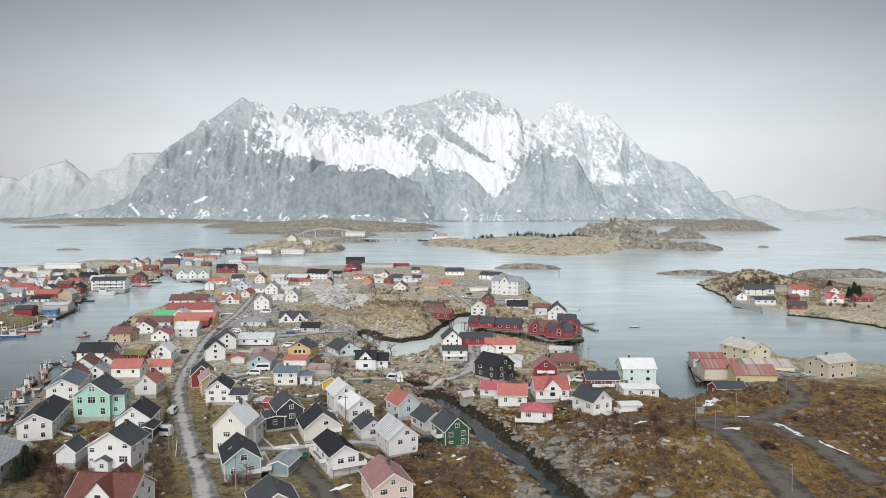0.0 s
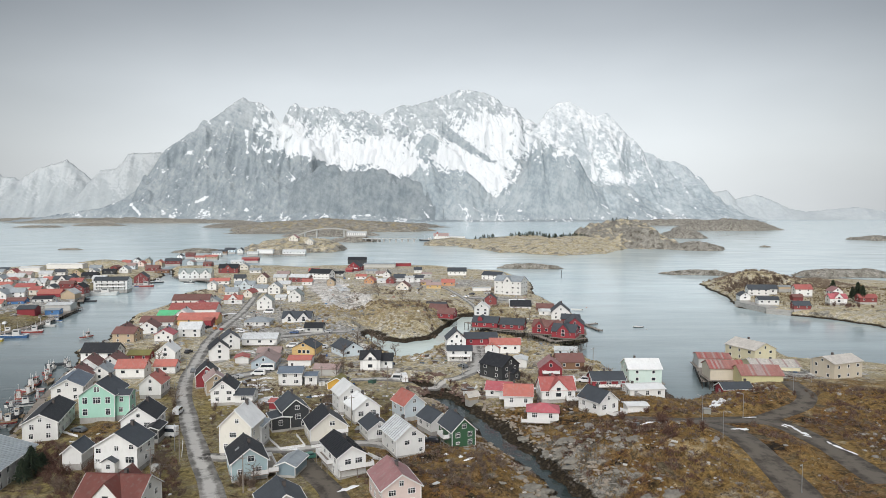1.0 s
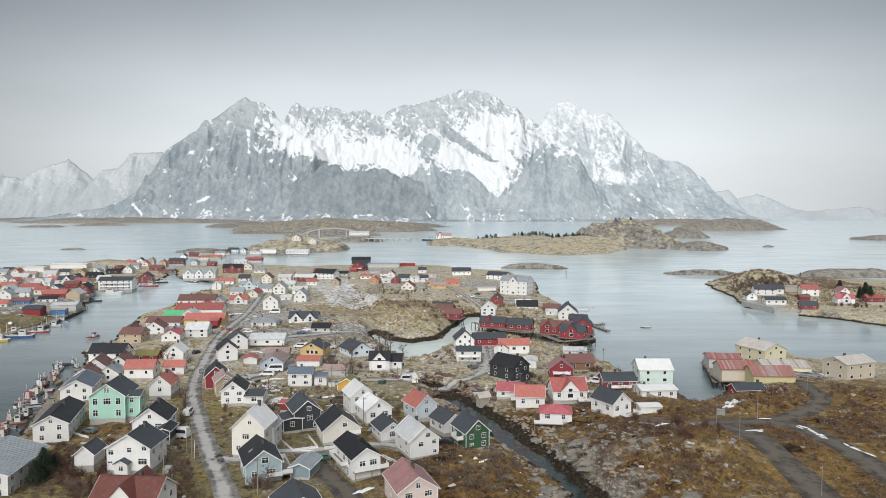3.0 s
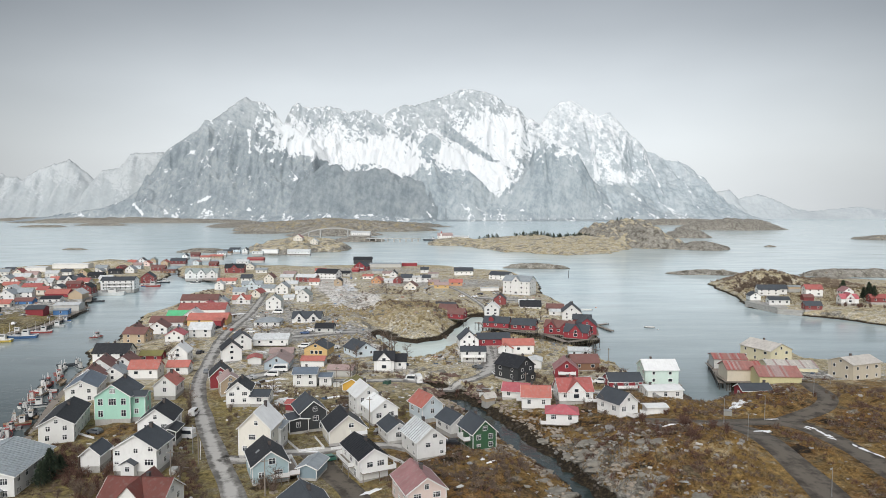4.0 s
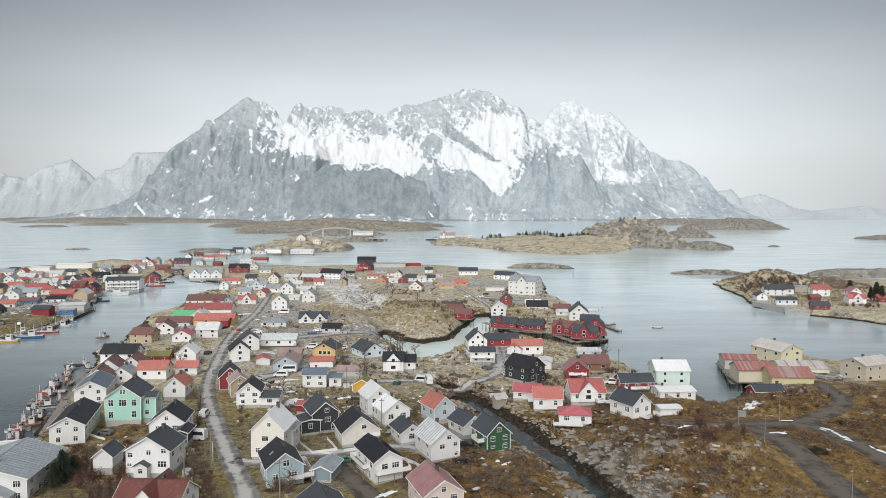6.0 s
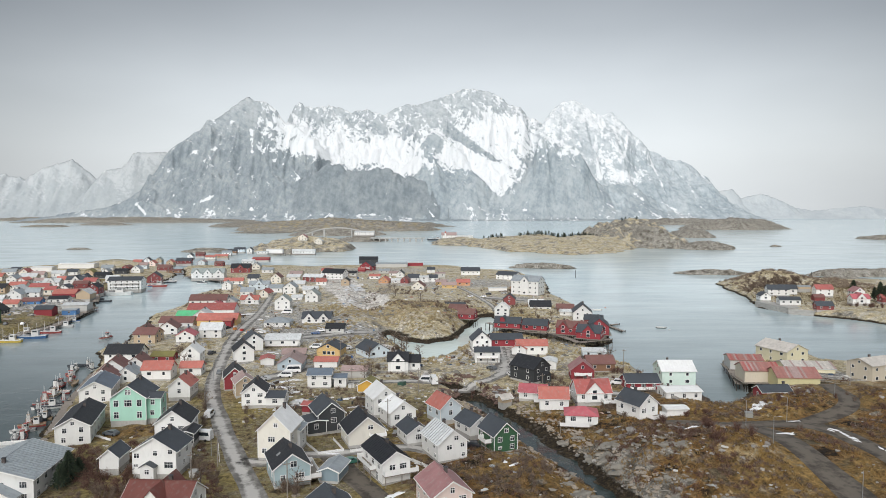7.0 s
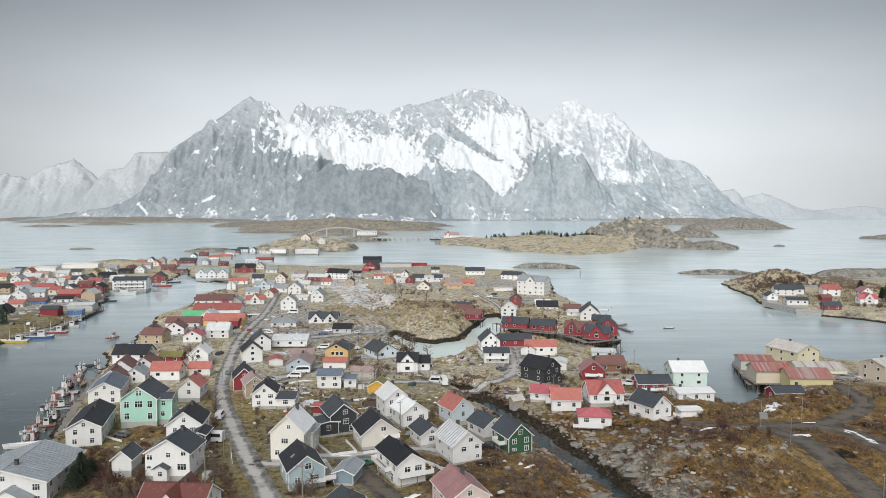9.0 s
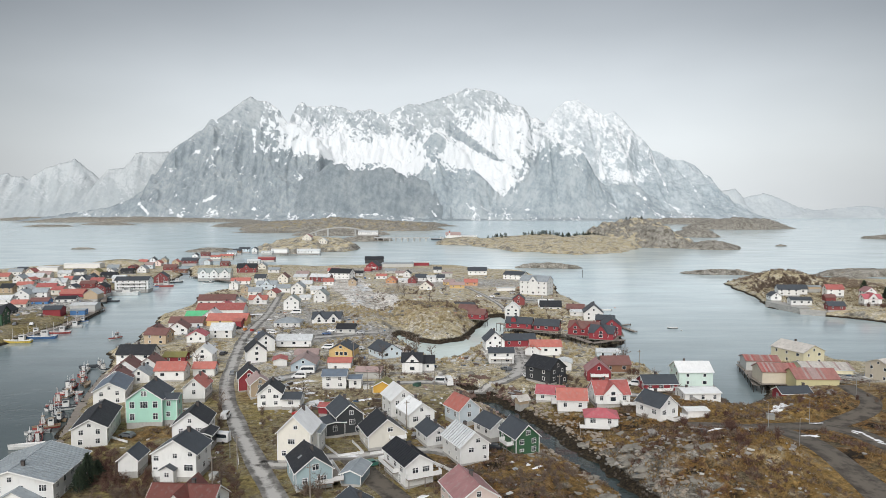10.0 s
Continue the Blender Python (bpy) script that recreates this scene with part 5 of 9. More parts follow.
house(-30.1, 201.1, 5.0, 24, 7.2, 8.5, 5.4, "white", "whiteroof", 38)
house(-24.7, 191.7, 5.0, 26, 7.4, 8.5, 4.2, "white", "whiteroof", 34, chim=0.1)
house(-24.6, 153.9, 5.0, 27, 6.4, 12.2, 5.0, "white", "black", 32, chim=0.0, balcony=(("f", -3.2, 4.7, 1.5, 2.5), ("l", -6.1, 2.5, 1.4, 2.5)), ribs=0.9, wins=(("f", -0.9, 3.7, 1.3, 1.1), ("f", 1.6, 3.7, 1.5, 1.1), ("l", -4.0, 3.7, 1.2, 1.1), ("l", -0.5, 3.7, 1.2, 1.1), ("l", 3.5, 3.7, 1.2, 1.1), ("l", -3.0, 1.3, 1.0, 1.8), ("l", 2.0, 1.3, 0.8, 0.8)))
house(-19.6, 176.9, 5.0, 24, 6.0, 8.0, 3.0, "white", "slate", 32, chim=-0.1)
house(-11.6, 166.0, 5.0, 25, 7.3, 10.0, 4.6, "white", "palegrey", 38, chim=0.1, storey=2.4, ribs=1.0, wins=(("f", 0.9, 5.5, 1.0, 0.9), ("f", -0.9, 3.5, 1.2, 1.0), ("f", 2.5, 3.7, 0.9, 0.9), ("f", 2.7, 1.4, 0.8, 0.8), ("l", -2.5, 3.5, 1.0, 1.1), ("l", 2.5, 3.5, 1.0, 1.1), ("l", -3.0, 1.4, 0.8, 0.9), ("l", 1.0, 1.4, 0.8, 0.9)))
house(-11.6, 136.8, 5.0, 20, 8.0, 10.5, 4.6, "pinkwhite", "pinkroof", 33, chim=0.0)
house(-32.0, 125.7, 5.0, 24, 8.2, 9.0, 5.0, "grey", "slate", 32, chim=0.0)
house(-35.9, 152.0, 5.0, -10, 4.4, 7.0, 2.6, "steel", "greyroof", 22, chim=None, name="shed")
house(-11.8, 195.4, 5.0, 30, 6.6, 8.0, 4.0, "paleblue", "coral", 40)
house(-36.5, 225.9, 4.5, -6, 6.4, 6.0, 2.6, "mustard", "moss", 28, chim=None, name="shed")
house(-53.6, 232.0, 4.5, 92, 7.0, 7.8, 4.6, "white", "bluegrey", 22, chim=0.0, storey=2.3)
house(-46.8, 232.3, 4.5, 92, 6.0, 4.0, 3.4, "white", "bluegrey", 10, chim=None, name="house_wing", attic=False, extra="flat-roofed annexe")
house(-4.0, 182.9, 5.0, 30, 6.4, 8.0, 3.0, "white", "slate", 34)
house(1.8, 171.0, 5.0, 23, 6.3, 8.5, 4.6, "green", "slate", 42, chim=0.2, styl="cross", balcony=("l", -1.5, 2.5, 1.6, 2.4), wins=(("f", 0.1, 5.6, 1.0, 1.0), ("f", -1.6, 3.5, 1.0, 1.1), ("f", 1.7, 3.5, 1.0, 1.1), ("f", -1.6, 1.5, 0.9, 0.5), ("f", 1.7, 1.5, 1.0, 1.1), ("l", -2.6, 3.2, 0.9, 1.0), ("l", 2.8, 3.2, 0.9, 1.0)))
house(18.4, 241.8, 4.5, 43, 8.8, 10.7, 5.1, "charcoal", "black", 36, chim=-0.3, porch=("f", 1.0, 3.4, 2.0, 2.6))
house(36.6, 242.6, 4.5, -4, 8.0, 8.0, 3.9, "red", "pinkroof", 38, balcony=("f", -3, 3, 1.8, 2.4))
house(17.0, 221.1, 3.5, 76, 6.5, 8.5, 2.6, "white", "crimson", 30)
house(21.7, 210.0, 3.5, 84, 7.5, 8.6, 4.0, "white", "coral", 34, balcony=("b", -4, -1, 1.6, 1.4))
house(27.1, 194.6, 4.0, 82, 7.0, 8.8, 3.0, "white", "crimson", 30, hip=True, balcony=("l", -6.0, 2.0, 2.4, 0.5))
house(33.8, 213.5, 5.0, 94, 8.0, 10.5, 3.4, "white", "redroof", 38, gables=1, balcony=("l", 2.0, 7.2, 3.2, 0.9))
house(43.8, 198.1, 5.0, 30, 7.0, 9.0, 4.2, "white", "slate", 38, chim=0.1, balcony=("f", -1, 4.5, 3.0, 0.8))
house(53.6, 229.7, 4.5, 93, 7.5, 11.0, 2.8, "red", "slate", 28, chim=0.05, balcony=("l", -4.5, 3.5, 1.4, 0.8))
house(69.3, 242.5, 3.0, 90, 10.0, 11.6, 5.4, "palemint", "whiteroof", 28, chim=0.2, piles=True, base=0.4, name="boathouse", storey=3.2)
house(63.5, 220.3, 3.0, 95, 7.5, 11.4, 3.8, "white", "whiteroof", 10, chim=0.3, piles=True, base=0.9, name="boathouse")
house(91.8, 217.1, 4.0, 96, 5.4, 9.6, 3.4, "red", "slate", 28, chim=-0.4)
house(108.4, 237.4, 3.0, 87, 10.0, 14.0, 4.4, "ochre", "rust", 26, chim=None, win=False, name="warehouse", sheets=("rust", "mauve", "rust", "mauve", "rust"))
house(99.8, 245.2, 3.4, 87, 9.0, 12.0, 4.4, "beige", "rust", 24, chim=None, name="warehouse", storey=2.4, piles=True, base=0.3, sheets=("rust", "rust", "redroof", "rust", "mauve"))
house(104.6, 267.7, 2.5, 82, 9.0, 12.0, 4.0, "grey", "rust", 16, chim=None, name="warehouse", piles=True, base=0.3, sheets=("rust", "redroof", "rust", "rust", "mauve", "redroof"))
house(123.5, 276.2, 3.0, 22, 11.2, 15.2, 5.8, "paleyellow", "tanroof", 24, chim=0.1, name="fish_factory", storey=2.7)
house(122.3, 256.0, 3.0, 84, 11.0, 17.0, 3.2, "paleyellow", "palegrey", 16, chim=None, win=False, name="warehouse", sheets=("tanroof", "mauve", "tanroof", "tanroof"))
house(138.9, 242.0, 4.0, 112, 9.6, 13.9, 6.7, "beige", "tanroof", 20, chim=0.1, name="fish_factory", storey=2.6, extra="and small windows")

# middle of the village
house(-135.9, 266.8, 4.0, 91, 8.0, 13.4, 5.0, "white", "black", 36, chim=0.0)
house(-146.2, 310.2, 3.5, 86, 8.0, 10.0, 5.0, "tan", "brownroof", 30)
house(-123.5, 272.7, 3.5, 92, 5.5, 8.5, 3.0, "red", "moss", 26, chim=None, name="boathouse")
house(-109.4, 265.0, 4.5, 8, 7.2, 8.5, 5.0, "white", "whiteroof", 40)
house(-146.0, 332.9, 3.0, 10, 9.0, 10.0, 4.4, "white", "brownroof", 34)
house(-128.8, 310.3, 4.5, 8, 8.0, 8.0, 3.4, "white", "crimson", 30)
house(-121.3, 322.4, 4.0, 94, 8.0, 10.0, 4.4, "white", "palegrey", 34)
house(-149.9, 354.2, 3.0, 93, 9.0, 17.0, 3.6, "white", "brownroof", 28, chim=None)
house(-129.9, 357.5, 3.5, 94, 11.0, 20.0, 4.0, "yellow", "coral", 26, chim=None, name="warehouse", win=False)
house(-122.3, 349.3, 3.5, 94, 8.0, 4.0, 4.6, "red", "coral", 12, chim=None, win=False, name="garage")
house(-145.0, 392.5, 3.0, 94, 12.0, 26.0, 4.8, "white", "redroof", 26, chim=None, name="warehouse")
house(-150.3, 371.7, 3.0, 94, 9.0, 13.0, 4.0, "tan", "greenroof", 28, chim=None)
house(-156.4, 419.7, 3.0, 94, 10.0, 22.0, 6.4, "white", "brownroof", 30, chim=0.2)
house(-148.8, 409.7, 4.0, 6, 8.0, 8.0, 3.4, "white", "crimson", 30)
house(-144.2, 421.9, 4.0, 6, 7.0, 9.0, 4.2, "grey", "greyroof", 34)
house(-91.5, 270.8, 4.5, 22, 7.4, 9.0, 5.0, "white", "black", 40)
house(-93.8, 292.4, 4.5, 22, 7.4, 9.5, 5.0, "white", "slate", 36)
house(-82.7, 302.0, 4.5, 92, 9.0, 15.0, 3.2, "white", "palegrey", 22, balcony=("l", -7, 7, 1.8, 0.8))
house(-97.8, 354.1, 4.0, 90, 10.0, 13.0, 2.8, "white", "greyroof", 26, hip=True)
house(-69.3, 258.6, 4.5, 4, 9.0, 12.0, 3.0, "greyblue", "mauve", 30)
house(-80.0, 263.8, 4.5, 12, 5.0, 6.0, 2.8, "white", "redroof", 16, chim=None, name="garage", attic=False)
house(-58.2, 280.9, 4.5, -8, 9.6, 9.5, 3.4, "yellow", "slate", 27, wins=(("f", -1.5, 2.0, 1.2, 1.3), ("f", 0.3, 2.0, 1.2, 1.3), ("f", 2.1, 2.0, 1.2, 1.3), ("f", 0.0, 4.6, 1.0, 0.9), ("l", 0.0, 2.0, 1.0, 1.1)))
house(-56.4, 260.4, 4.5, 90, 6.5, 8.6, 2.8, "white", "coral", 18, chim=None, name="garage", attic=False)
house(-41.4, 280.0, 4.5, 32, 9.0, 12.0, 3.2, "paleblue", "slate", 32)
house(-28.9, 254.4, 4.5, 92, 7.0, 7.4, 4.4, "white", "black", 36, gables=1, chim=0.2)
house(-23.4, 257.1, 4.5, 92, 7.0, 5.0, 3.4, "white", "black", 30, chim=None, name="house_wing", extra="beside the gabled house")
house(-79.7, 364.1, 4.0, 92, 9.0, 15.0, 3.0, "white", "slate", 34, gables=2)
house(-65.2, 334.9, 4.0, 90, 6.5, 8.8, 2.8, "grey", "black", 30, chim=None)
house(14.9, 301.7, 4.5, 94, 8.0, 14.0, 3.4, "red", "slate", 26, chim=None)
house(3.6, 295.0, 4.5, 6, 8.0, 9.0, 4.4, "white", "slate", 42)
house(4.8, 269.8, 4.5, 90, 8.0, 9.6, 4.6, "white", "slate", 16, balcony=("l", -4, 4, 1.5, 2.4))
house(24.0, 283.9, 4.5, 90, 7.0, 12.5, 4.2, "white", "coral", 28)
house(19.7, 283.7, 4.5, -20, 6.0, 7.0, 3.0, "white", "coral", 30, chim=None, name="house_wing", extra="beside the long white house")
house(45.7, 256.0, 4.5, 92, 8.0, 10.0, 3.2, "brown", "brownroof", 30, chim=None)
house(48.8, 279.6, 4.5, 84, 7.0, 9.0, 2.6, "paleblue", "palegrey", 14, chim=None)
house(27.8, 258.1, 4.5, -10, 5.0, 7.0, 3.2, "white", "palegrey", 14, chim=None, name="garage", attic=False)

# red fishing cabins on piles round the bay
house(20.4, 348.5, 4.2, 74, 7.5, 13.0, 3.0, "red", "slate", 34, name="rorbu", piles=True, base=0.5, chim=None, dormer=(0.2,))
house(33.5, 342.0, 4.2, 72, 7.5, 12.0, 3.0, "red", "slate", 34, name="rorbu", piles=True, base=0.5, chim=None)
house(49.5, 329.9, 4.2, 66, 8.0, 14.0, 3.8, "red", "brownroof", 34, name="rorbu", piles=True, base=0.5, chim=0.3, gables=2)
house(56.0, 320.2, 4.2, 66, 8.5, 11.0, 3.4, "red", "slate", 34, name="rorbu", piles=True, base=0.5, chim=None, gables=1)
house(62.8, 333.2, 4.2, -10, 9.0, 14.0, 4.6, "red", "slate", 38, name="rorbu", piles=True, base=0.5, chim=None)
house(64.2, 351.2, 4.2, 74, 6.0, 9.0, 4.2, "maroon", "slate", 34, name="rorbu", piles=True, base=0.5, chim=None)
house(-4.3, 392.7, 4.2, 70, 7.0, 10.0, 3.2, "red", "brownroof", 36, name="rorbu", piles=True, base=0.5, chim=None)
house(0.5, 376.6, 4.2, 70, 7.0, 9.0, 3.2, "red", "brownroof", 36, name="rorbu", piles=True, base=0.5, chim=None)
house(-5.8, 416.1, 3.0, 80, 7.0, 12.0, 3.0, "white", "slate", 30, chim=None)

# north shore
house(20.7, 390.2, 4.0, -10, 8.2, 7.5, 4.4, "white", "whiteroof", 40)
house(28.7, 433.7, 4.0, -8, 7.4, 7.5, 4.2, "maroon", "slate", 38)
house(44.4, 405.6, 4.0, 86, 8.2, 12.0, 3.5, "white", "black", 36)
house(43.4, 417.0, 4.0, 86, 8.2, 9.0, 3.5, "white", "whiteroof", 26, chim=None)
house(58.6, 402.6, 4.0, 80, 6.6, 9.8, 2.8, "maroon", "brownroof", 32)
house(63.4, 377.3, 4.0, -8, 10.0, 13.0, 4.6, "white", "slate", 40)
house(58.5, 389.4, 4.0, 82, 5.7, 10.5, 2.6, "white", "palegrey", 20, chim=None)
house(47.1, 490.9, 3.5, 62, 12.8, 20.4, 10.2, "white", "greyroof", 28, name="hotel", storey=3.1, extra="and many windows", chim=None, gables=1)
house(42.4, 596.0, 3.5, 62, 11.5, 18.0, 4.4, "white", "slate", 24, chim=None, name="hotel_wing")
house(26.9, 511.7, 3.5, 96, 5.7, 13.5, 2.6, "white", "palegrey", 8, chim=None, attic=False, name="shed")
house(10.9, 635.8, 3.5, 92, 8.2, 17.2, 4.2, "white", "slate", 36, gables=0)
house(2.1, 546.1, 3.5, 90, 6.6, 10.5, 3.2, "orange", "coral", 34)
house(-9.1, 526.7, 3.5, 90, 6.6, 11.2, 3.2, "yellow", "mauve", 30)
house(-32.3, 520.4, 3.5, -8, 9.8, 9.0, 3.0, "cream", "brownroof", 36)
house(-29.9, 571.7, 3.5, 90, 7.4, 7.5, 4.8, "white", "palegrey", 12, attic=False)
house(-38.9, 580.6, 3.5, 84, 7.4, 9.8, 3.5, "white", "slate", 36)
house(-45.0, 563.4, 3.5, -10, 6.6, 8.2, 3.2, "maroon", "brownroof", 38)
house(-62.2, 563.8, 3.5, -8, 8.2, 9.0, 3.0, "orange", "coral", 36)
house(-16.9, 614.3, 3.5, 90, 7.4, 9.0, 3.9, "grey", "mauve", 10, attic=False)
house(-26.2, 657.9, 3.5, 90, 7.4, 7.5, 3.5, "white", "slate", 30)
house(-109.0, 600.7, 3.5, 70, 10.7, 20.2, 5.6, "white", "black", 32, chim=None, name="fish_factory", storey=3.2)
house(-122.5, 576.8, 3.5, 78, 9.0, 17.2, 4.4, "maroon", "palegrey", 26, chim=0.4)
house(-89.9, 684.7, 3.5, -14, 12.3, 12.8, 4.8, "red", "slate", 36, balcony=("f", -4.5, 4.5, 1.5, 2.6))
house(-93.8, 668.5, 3.5, 76, 4.9, 6.8, 2.6, "red", "redroof", 30, chim=None, name="shed")
house(-98.8, 768.2, 3.5, 90, 9.8, 20.2, 5.3, "charcoal", "black", 30, chim=None, name="warehouse")
house(-69.0, 724.2, 3.5, 90, 11.5, 33.0, 4.0, "grey", "greyroof", 8, chim=None, attic=False, name="warehouse")
house(-44.9, 736.9, 3.5, 92, 8.2, 16.5, 3.9, "red", "palegrey", 12, chim=None, attic=False, name="warehouse")
house(-97.0, 440.5, 3.5, -4, 8.2, 9.0, 6.2, "white", "greengrey", 42)
house(-123.5, 493.3, 3.5, 0, 9.0, 9.8, 5.3, "white", "greyroof", 38)
house(-109.5, 412.6, 4.0, 4, 9.0, 9.0, 5.8, "white", "greengrey", 38)
house(-152.1, 568.5, 3.5, 0, 8.2, 9.8, 4.8, "cream", "brownroof", 40)
house(-153.0, 520.0, 3.5, 94, 8.2, 15.0, 4.4, "paleblue", "greyroof", 30, gables=1)
house(-137.2, 439.6, 3.5, 96, 7.4, 11.2, 3.5, "white", "coral", 32, gables=1)
house(-151.3, 482.4, 3.5, 94, 7.4, 9.0, 3.5, "white", "greyroof", 34)
house(-184.8, 558.7, 3.5, 96, 7.4, 15.0, 3.0, "white", "coral", 30)
house(-177.9, 519.6, 3.5, 6, 6.6, 7.5, 4.4, "white", "palegrey", 36)
house(-225.3, 615.8, 2.5, 95, 10.7, 28.5, 5.3, "white", "greengrey", 36, gables=3, chim=None, name="quay_house", extra="on a timber quay")
house(-209.2, 659.2, 3.5, 94, 9.8, 18.0, 5.3, "maroon", "black", 36, gables=1)
house(-124.4, 527.0, 3.5, 90, 7.4, 9.0, 4.0, "cream", "palegrey", 30)
house(-147.0, 619.5, 3.5, 90, 7.4, 11.2, 3.2, "grey", "mauve", 28)
house(-233.1, 818.5, 3.5, 90, 8.2, 19.5, 2.6, "red", "redroof", 20, chim=None, name="warehouse")
house(-251.4, 956.1, 3.5, 90, 8.2, 22.5, 5.3, "white", "whiteroof", 8, chim=None, attic=False, name="warehouse")
house(-265.4, 943.1, 3.5, 90, 6.6, 15.0, 3.0, "white", "palegrey", 14, chim=None)
house(-308.2, 981.2, 3.5, 90, 7.4, 15.0, 4.4, "paleblue", "slate", 34)
house(-289.8, 969.1, 3.5, 0, 7.4, 9.0, 4.4, "white", "slate", 38)
house(-293.1, 855.7, 3.5, 90, 6.6, 16.5, 3.0, "tan", "coral", 30)
house(-310.7, 955.4, 3.5, 90, 6.6, 12.0, 3.5, "brown", "slate", 30)
house(-306.1, 767.6, 3.5, 94, 8.2, 16.5, 4.0, "maroon", "slate", 34)
house(-311.9, 744.9, 3.5, 4, 7.4, 9.0, 3.9, "tan", "coral", 36)
house(-292.8, 682.3, 3.5, 96, 7.4, 12.8, 3.5, "maroon", "brownroof", 34)
house(-328.3, 737.5, 3.5, 4, 7.4, 9.0, 3.5, "pinkwhite", "coral", 36)
house(-279.8, 673.3, 2.0, 94, 5.7, 13.5, 2.6, "brown", "brownroof", 20, piles=True, chim=None, name="boathouse")

# west side of the harbour
house(-259.3, 530.0, 2.5, 96, 11.5, 24.8, 7.6, "white", "slate", 22, name="hotel", storey=2.8, extra="on the harbour quay", balcony=(("l", -9, 11, 1.6, 2.7), ("l", -9, 11, 1.6, 5.3)))
house(-258.2, 579.0, 2.5, 14, 10.7, 12.8, 5.3, "maroon", "slate", 36)
house(-394.6, 710.9, 3.5, 94, 12.3, 36.0, 4.8, "white", "whiteroof", 6, chim=None, attic=False, name="warehouse")
house(-407.8, 672.0, 3.5, 94, 11.5, 19.5, 4.4, "white", "whiteroof", 8, chim=None, attic=False, name="warehouse")
house(-315.4, 604.7, 3.5, 94, 8.2, 12.8, 3.5, "charcoal", "black", 28)
house(-318.8, 646.5, 3.5, 94, 7.4, 11.2, 3.5, "charcoal", "black", 24)
house(-309.9, 659.2, 3.5, 6, 8.2, 9.8, 4.0, "white", "greyroof", 38)
house(-350.9, 751.3, 3.5, 94, 6.6, 9.0, 3.5, "pinkwhite", "coral", 36)
house(-373.3, 751.3, 3.5, 94, 6.6, 10.5, 3.2, "cream", "coral", 32)
house(-353.9, 783.6, 3.5, 4, 6.6, 7.5, 3.5, "white", "slate", 38)
house(-340.9, 783.6, 3.5, 4, 6.6, 7.5, 3.5, "tan", "greengrey", 38)
house(-269.4, 501.5, 2.5, 6, 8.2, 10.5, 5.3, "maroon", "black", 34)
house(-313.4, 559.0, 3.5, 96, 8.2, 15.0, 4.0, "white", "slate", 34, gables=1)
house(-323.5, 558.6, 3.5, 96, 7.4, 11.2, 4.0, "white", "coral", 32)
house(-319.6, 534.9, 3.5, 96, 8.2, 12.0, 4.4, "white", "palegrey", 34, gables=1)
house(-368.6, 585.1, 3.5, 96, 7.4, 13.5, 3.9, "cream", "palegrey", 34)
house(-371.7, 568.7, 3.5, 6, 8.2, 10.5, 3.9, "white", "greyroof", 36)
house(-336.5, 519.5, 3.5, 96, 7.4, 12.0, 3.9, "white", "coral", 30)
house(-315.8, 512.3, 3.5, 96, 7.4, 13.5, 3.5, "cream", "redroof", 30)
house(-276.3, 476.4, 2.5, 98, 10.7, 15.0, 3.9, "red", "coral", 26, chim=None, name="warehouse")
house(-261.5, 474.0, 2.5, 8, 9.0, 12.0, 4.0, "tan", "palegrey", 34, chim=None, name="warehouse")
house(-302.5, 462.8, 3.5, 8, 9.8, 10.5, 4.0, "white", "greyroof", 34)
house(-277.0, 438.8, 2.5, 98, 7.4, 11.2, 3.5, "blue", "brownroof", 26, chim=None)
house(-239.9, 423.0, 2.2, 100, 10.7, 14.2, 3.7, "grey", "palegrey", 10, chim=None, attic=False, name="warehouse")
house(-232.9, 402.6, 2.2, 100, 5.7, 7.9, 3.2, "blue", "greyroof", 10, chim=None, attic=False, name="boathouse")
house(-243.2, 395.3, 2.2, 98, 8.0, 9.5, 5.0, "red", "slate", 22, chim=None, name="warehouse")
house(-267.2, 452.0, 2.5, 98, 7.4, 12.0, 3.2, "white", "black", 24, chim=None)
house(-282.4, 426.4, 2.5, 98, 7.4, 9.0, 3.5, "cream", "coral", 30)
house(-302.8, 439.8, 3.5, 98, 8.2, 13.5, 3.5, "white", "palegrey", 30)
house(-254.8, 357.3, 2.5, 100, 10.0, 15.0, 8.0, "green", "black", 34)
house(-271.4, 395.9, 2.5, 8, 8.2, 9.0, 4.0, "charcoal", "black", 36)

# more of the far village
house(-141.7, 585.2, 3.5, 90, 7.4, 11.2, 3.5, "cream", "palegrey", 30)
house(-52.9, 566.1, 3.5, 86, 4.9, 7.5, 2.6, "white", "palegrey", 26, chim=None)
house(-73.9, 598.6, 3.5, 90, 5.7, 9.0, 3.0, "white", "coral", 28)
house(-59.1, 629.1, 3.5, 90, 5.7, 9.8, 2.6, "white", "mauve", 28)
house(-70.6, 651.8, 3.5, 90, 6.6, 9.8, 3.0, "grey", "greyroof", 24, chim=None)
house(-98.3, 624.2, 3.5, 82, 6.6, 11.2, 3.2, "white", "black", 28, chim=None)
house(-22.9, 575.8, 3.5, 90, 6.6, 8.2, 3.9, "white", "slate", 34)
house(-15.4, 550.1, 3.5, 90, 6.6, 9.0, 3.0, "yellow", "mauve", 24)
house(-52.5, 614.7, 3.5, -4, 6.6, 8.2, 3.7, "white", "slate", 38)
house(-396.8, 625.8, 3.5, 6, 8.2, 9.8, 3.9, "cream", "redroof", 38)
house(-372.4, 604.2, 3.5, 96, 7.4, 11.2, 3.9, "white", "mauve", 34)
house(-359.7, 614.3, 3.5, 96, 7.4, 11.2, 3.9, "white", "palegrey", 32)
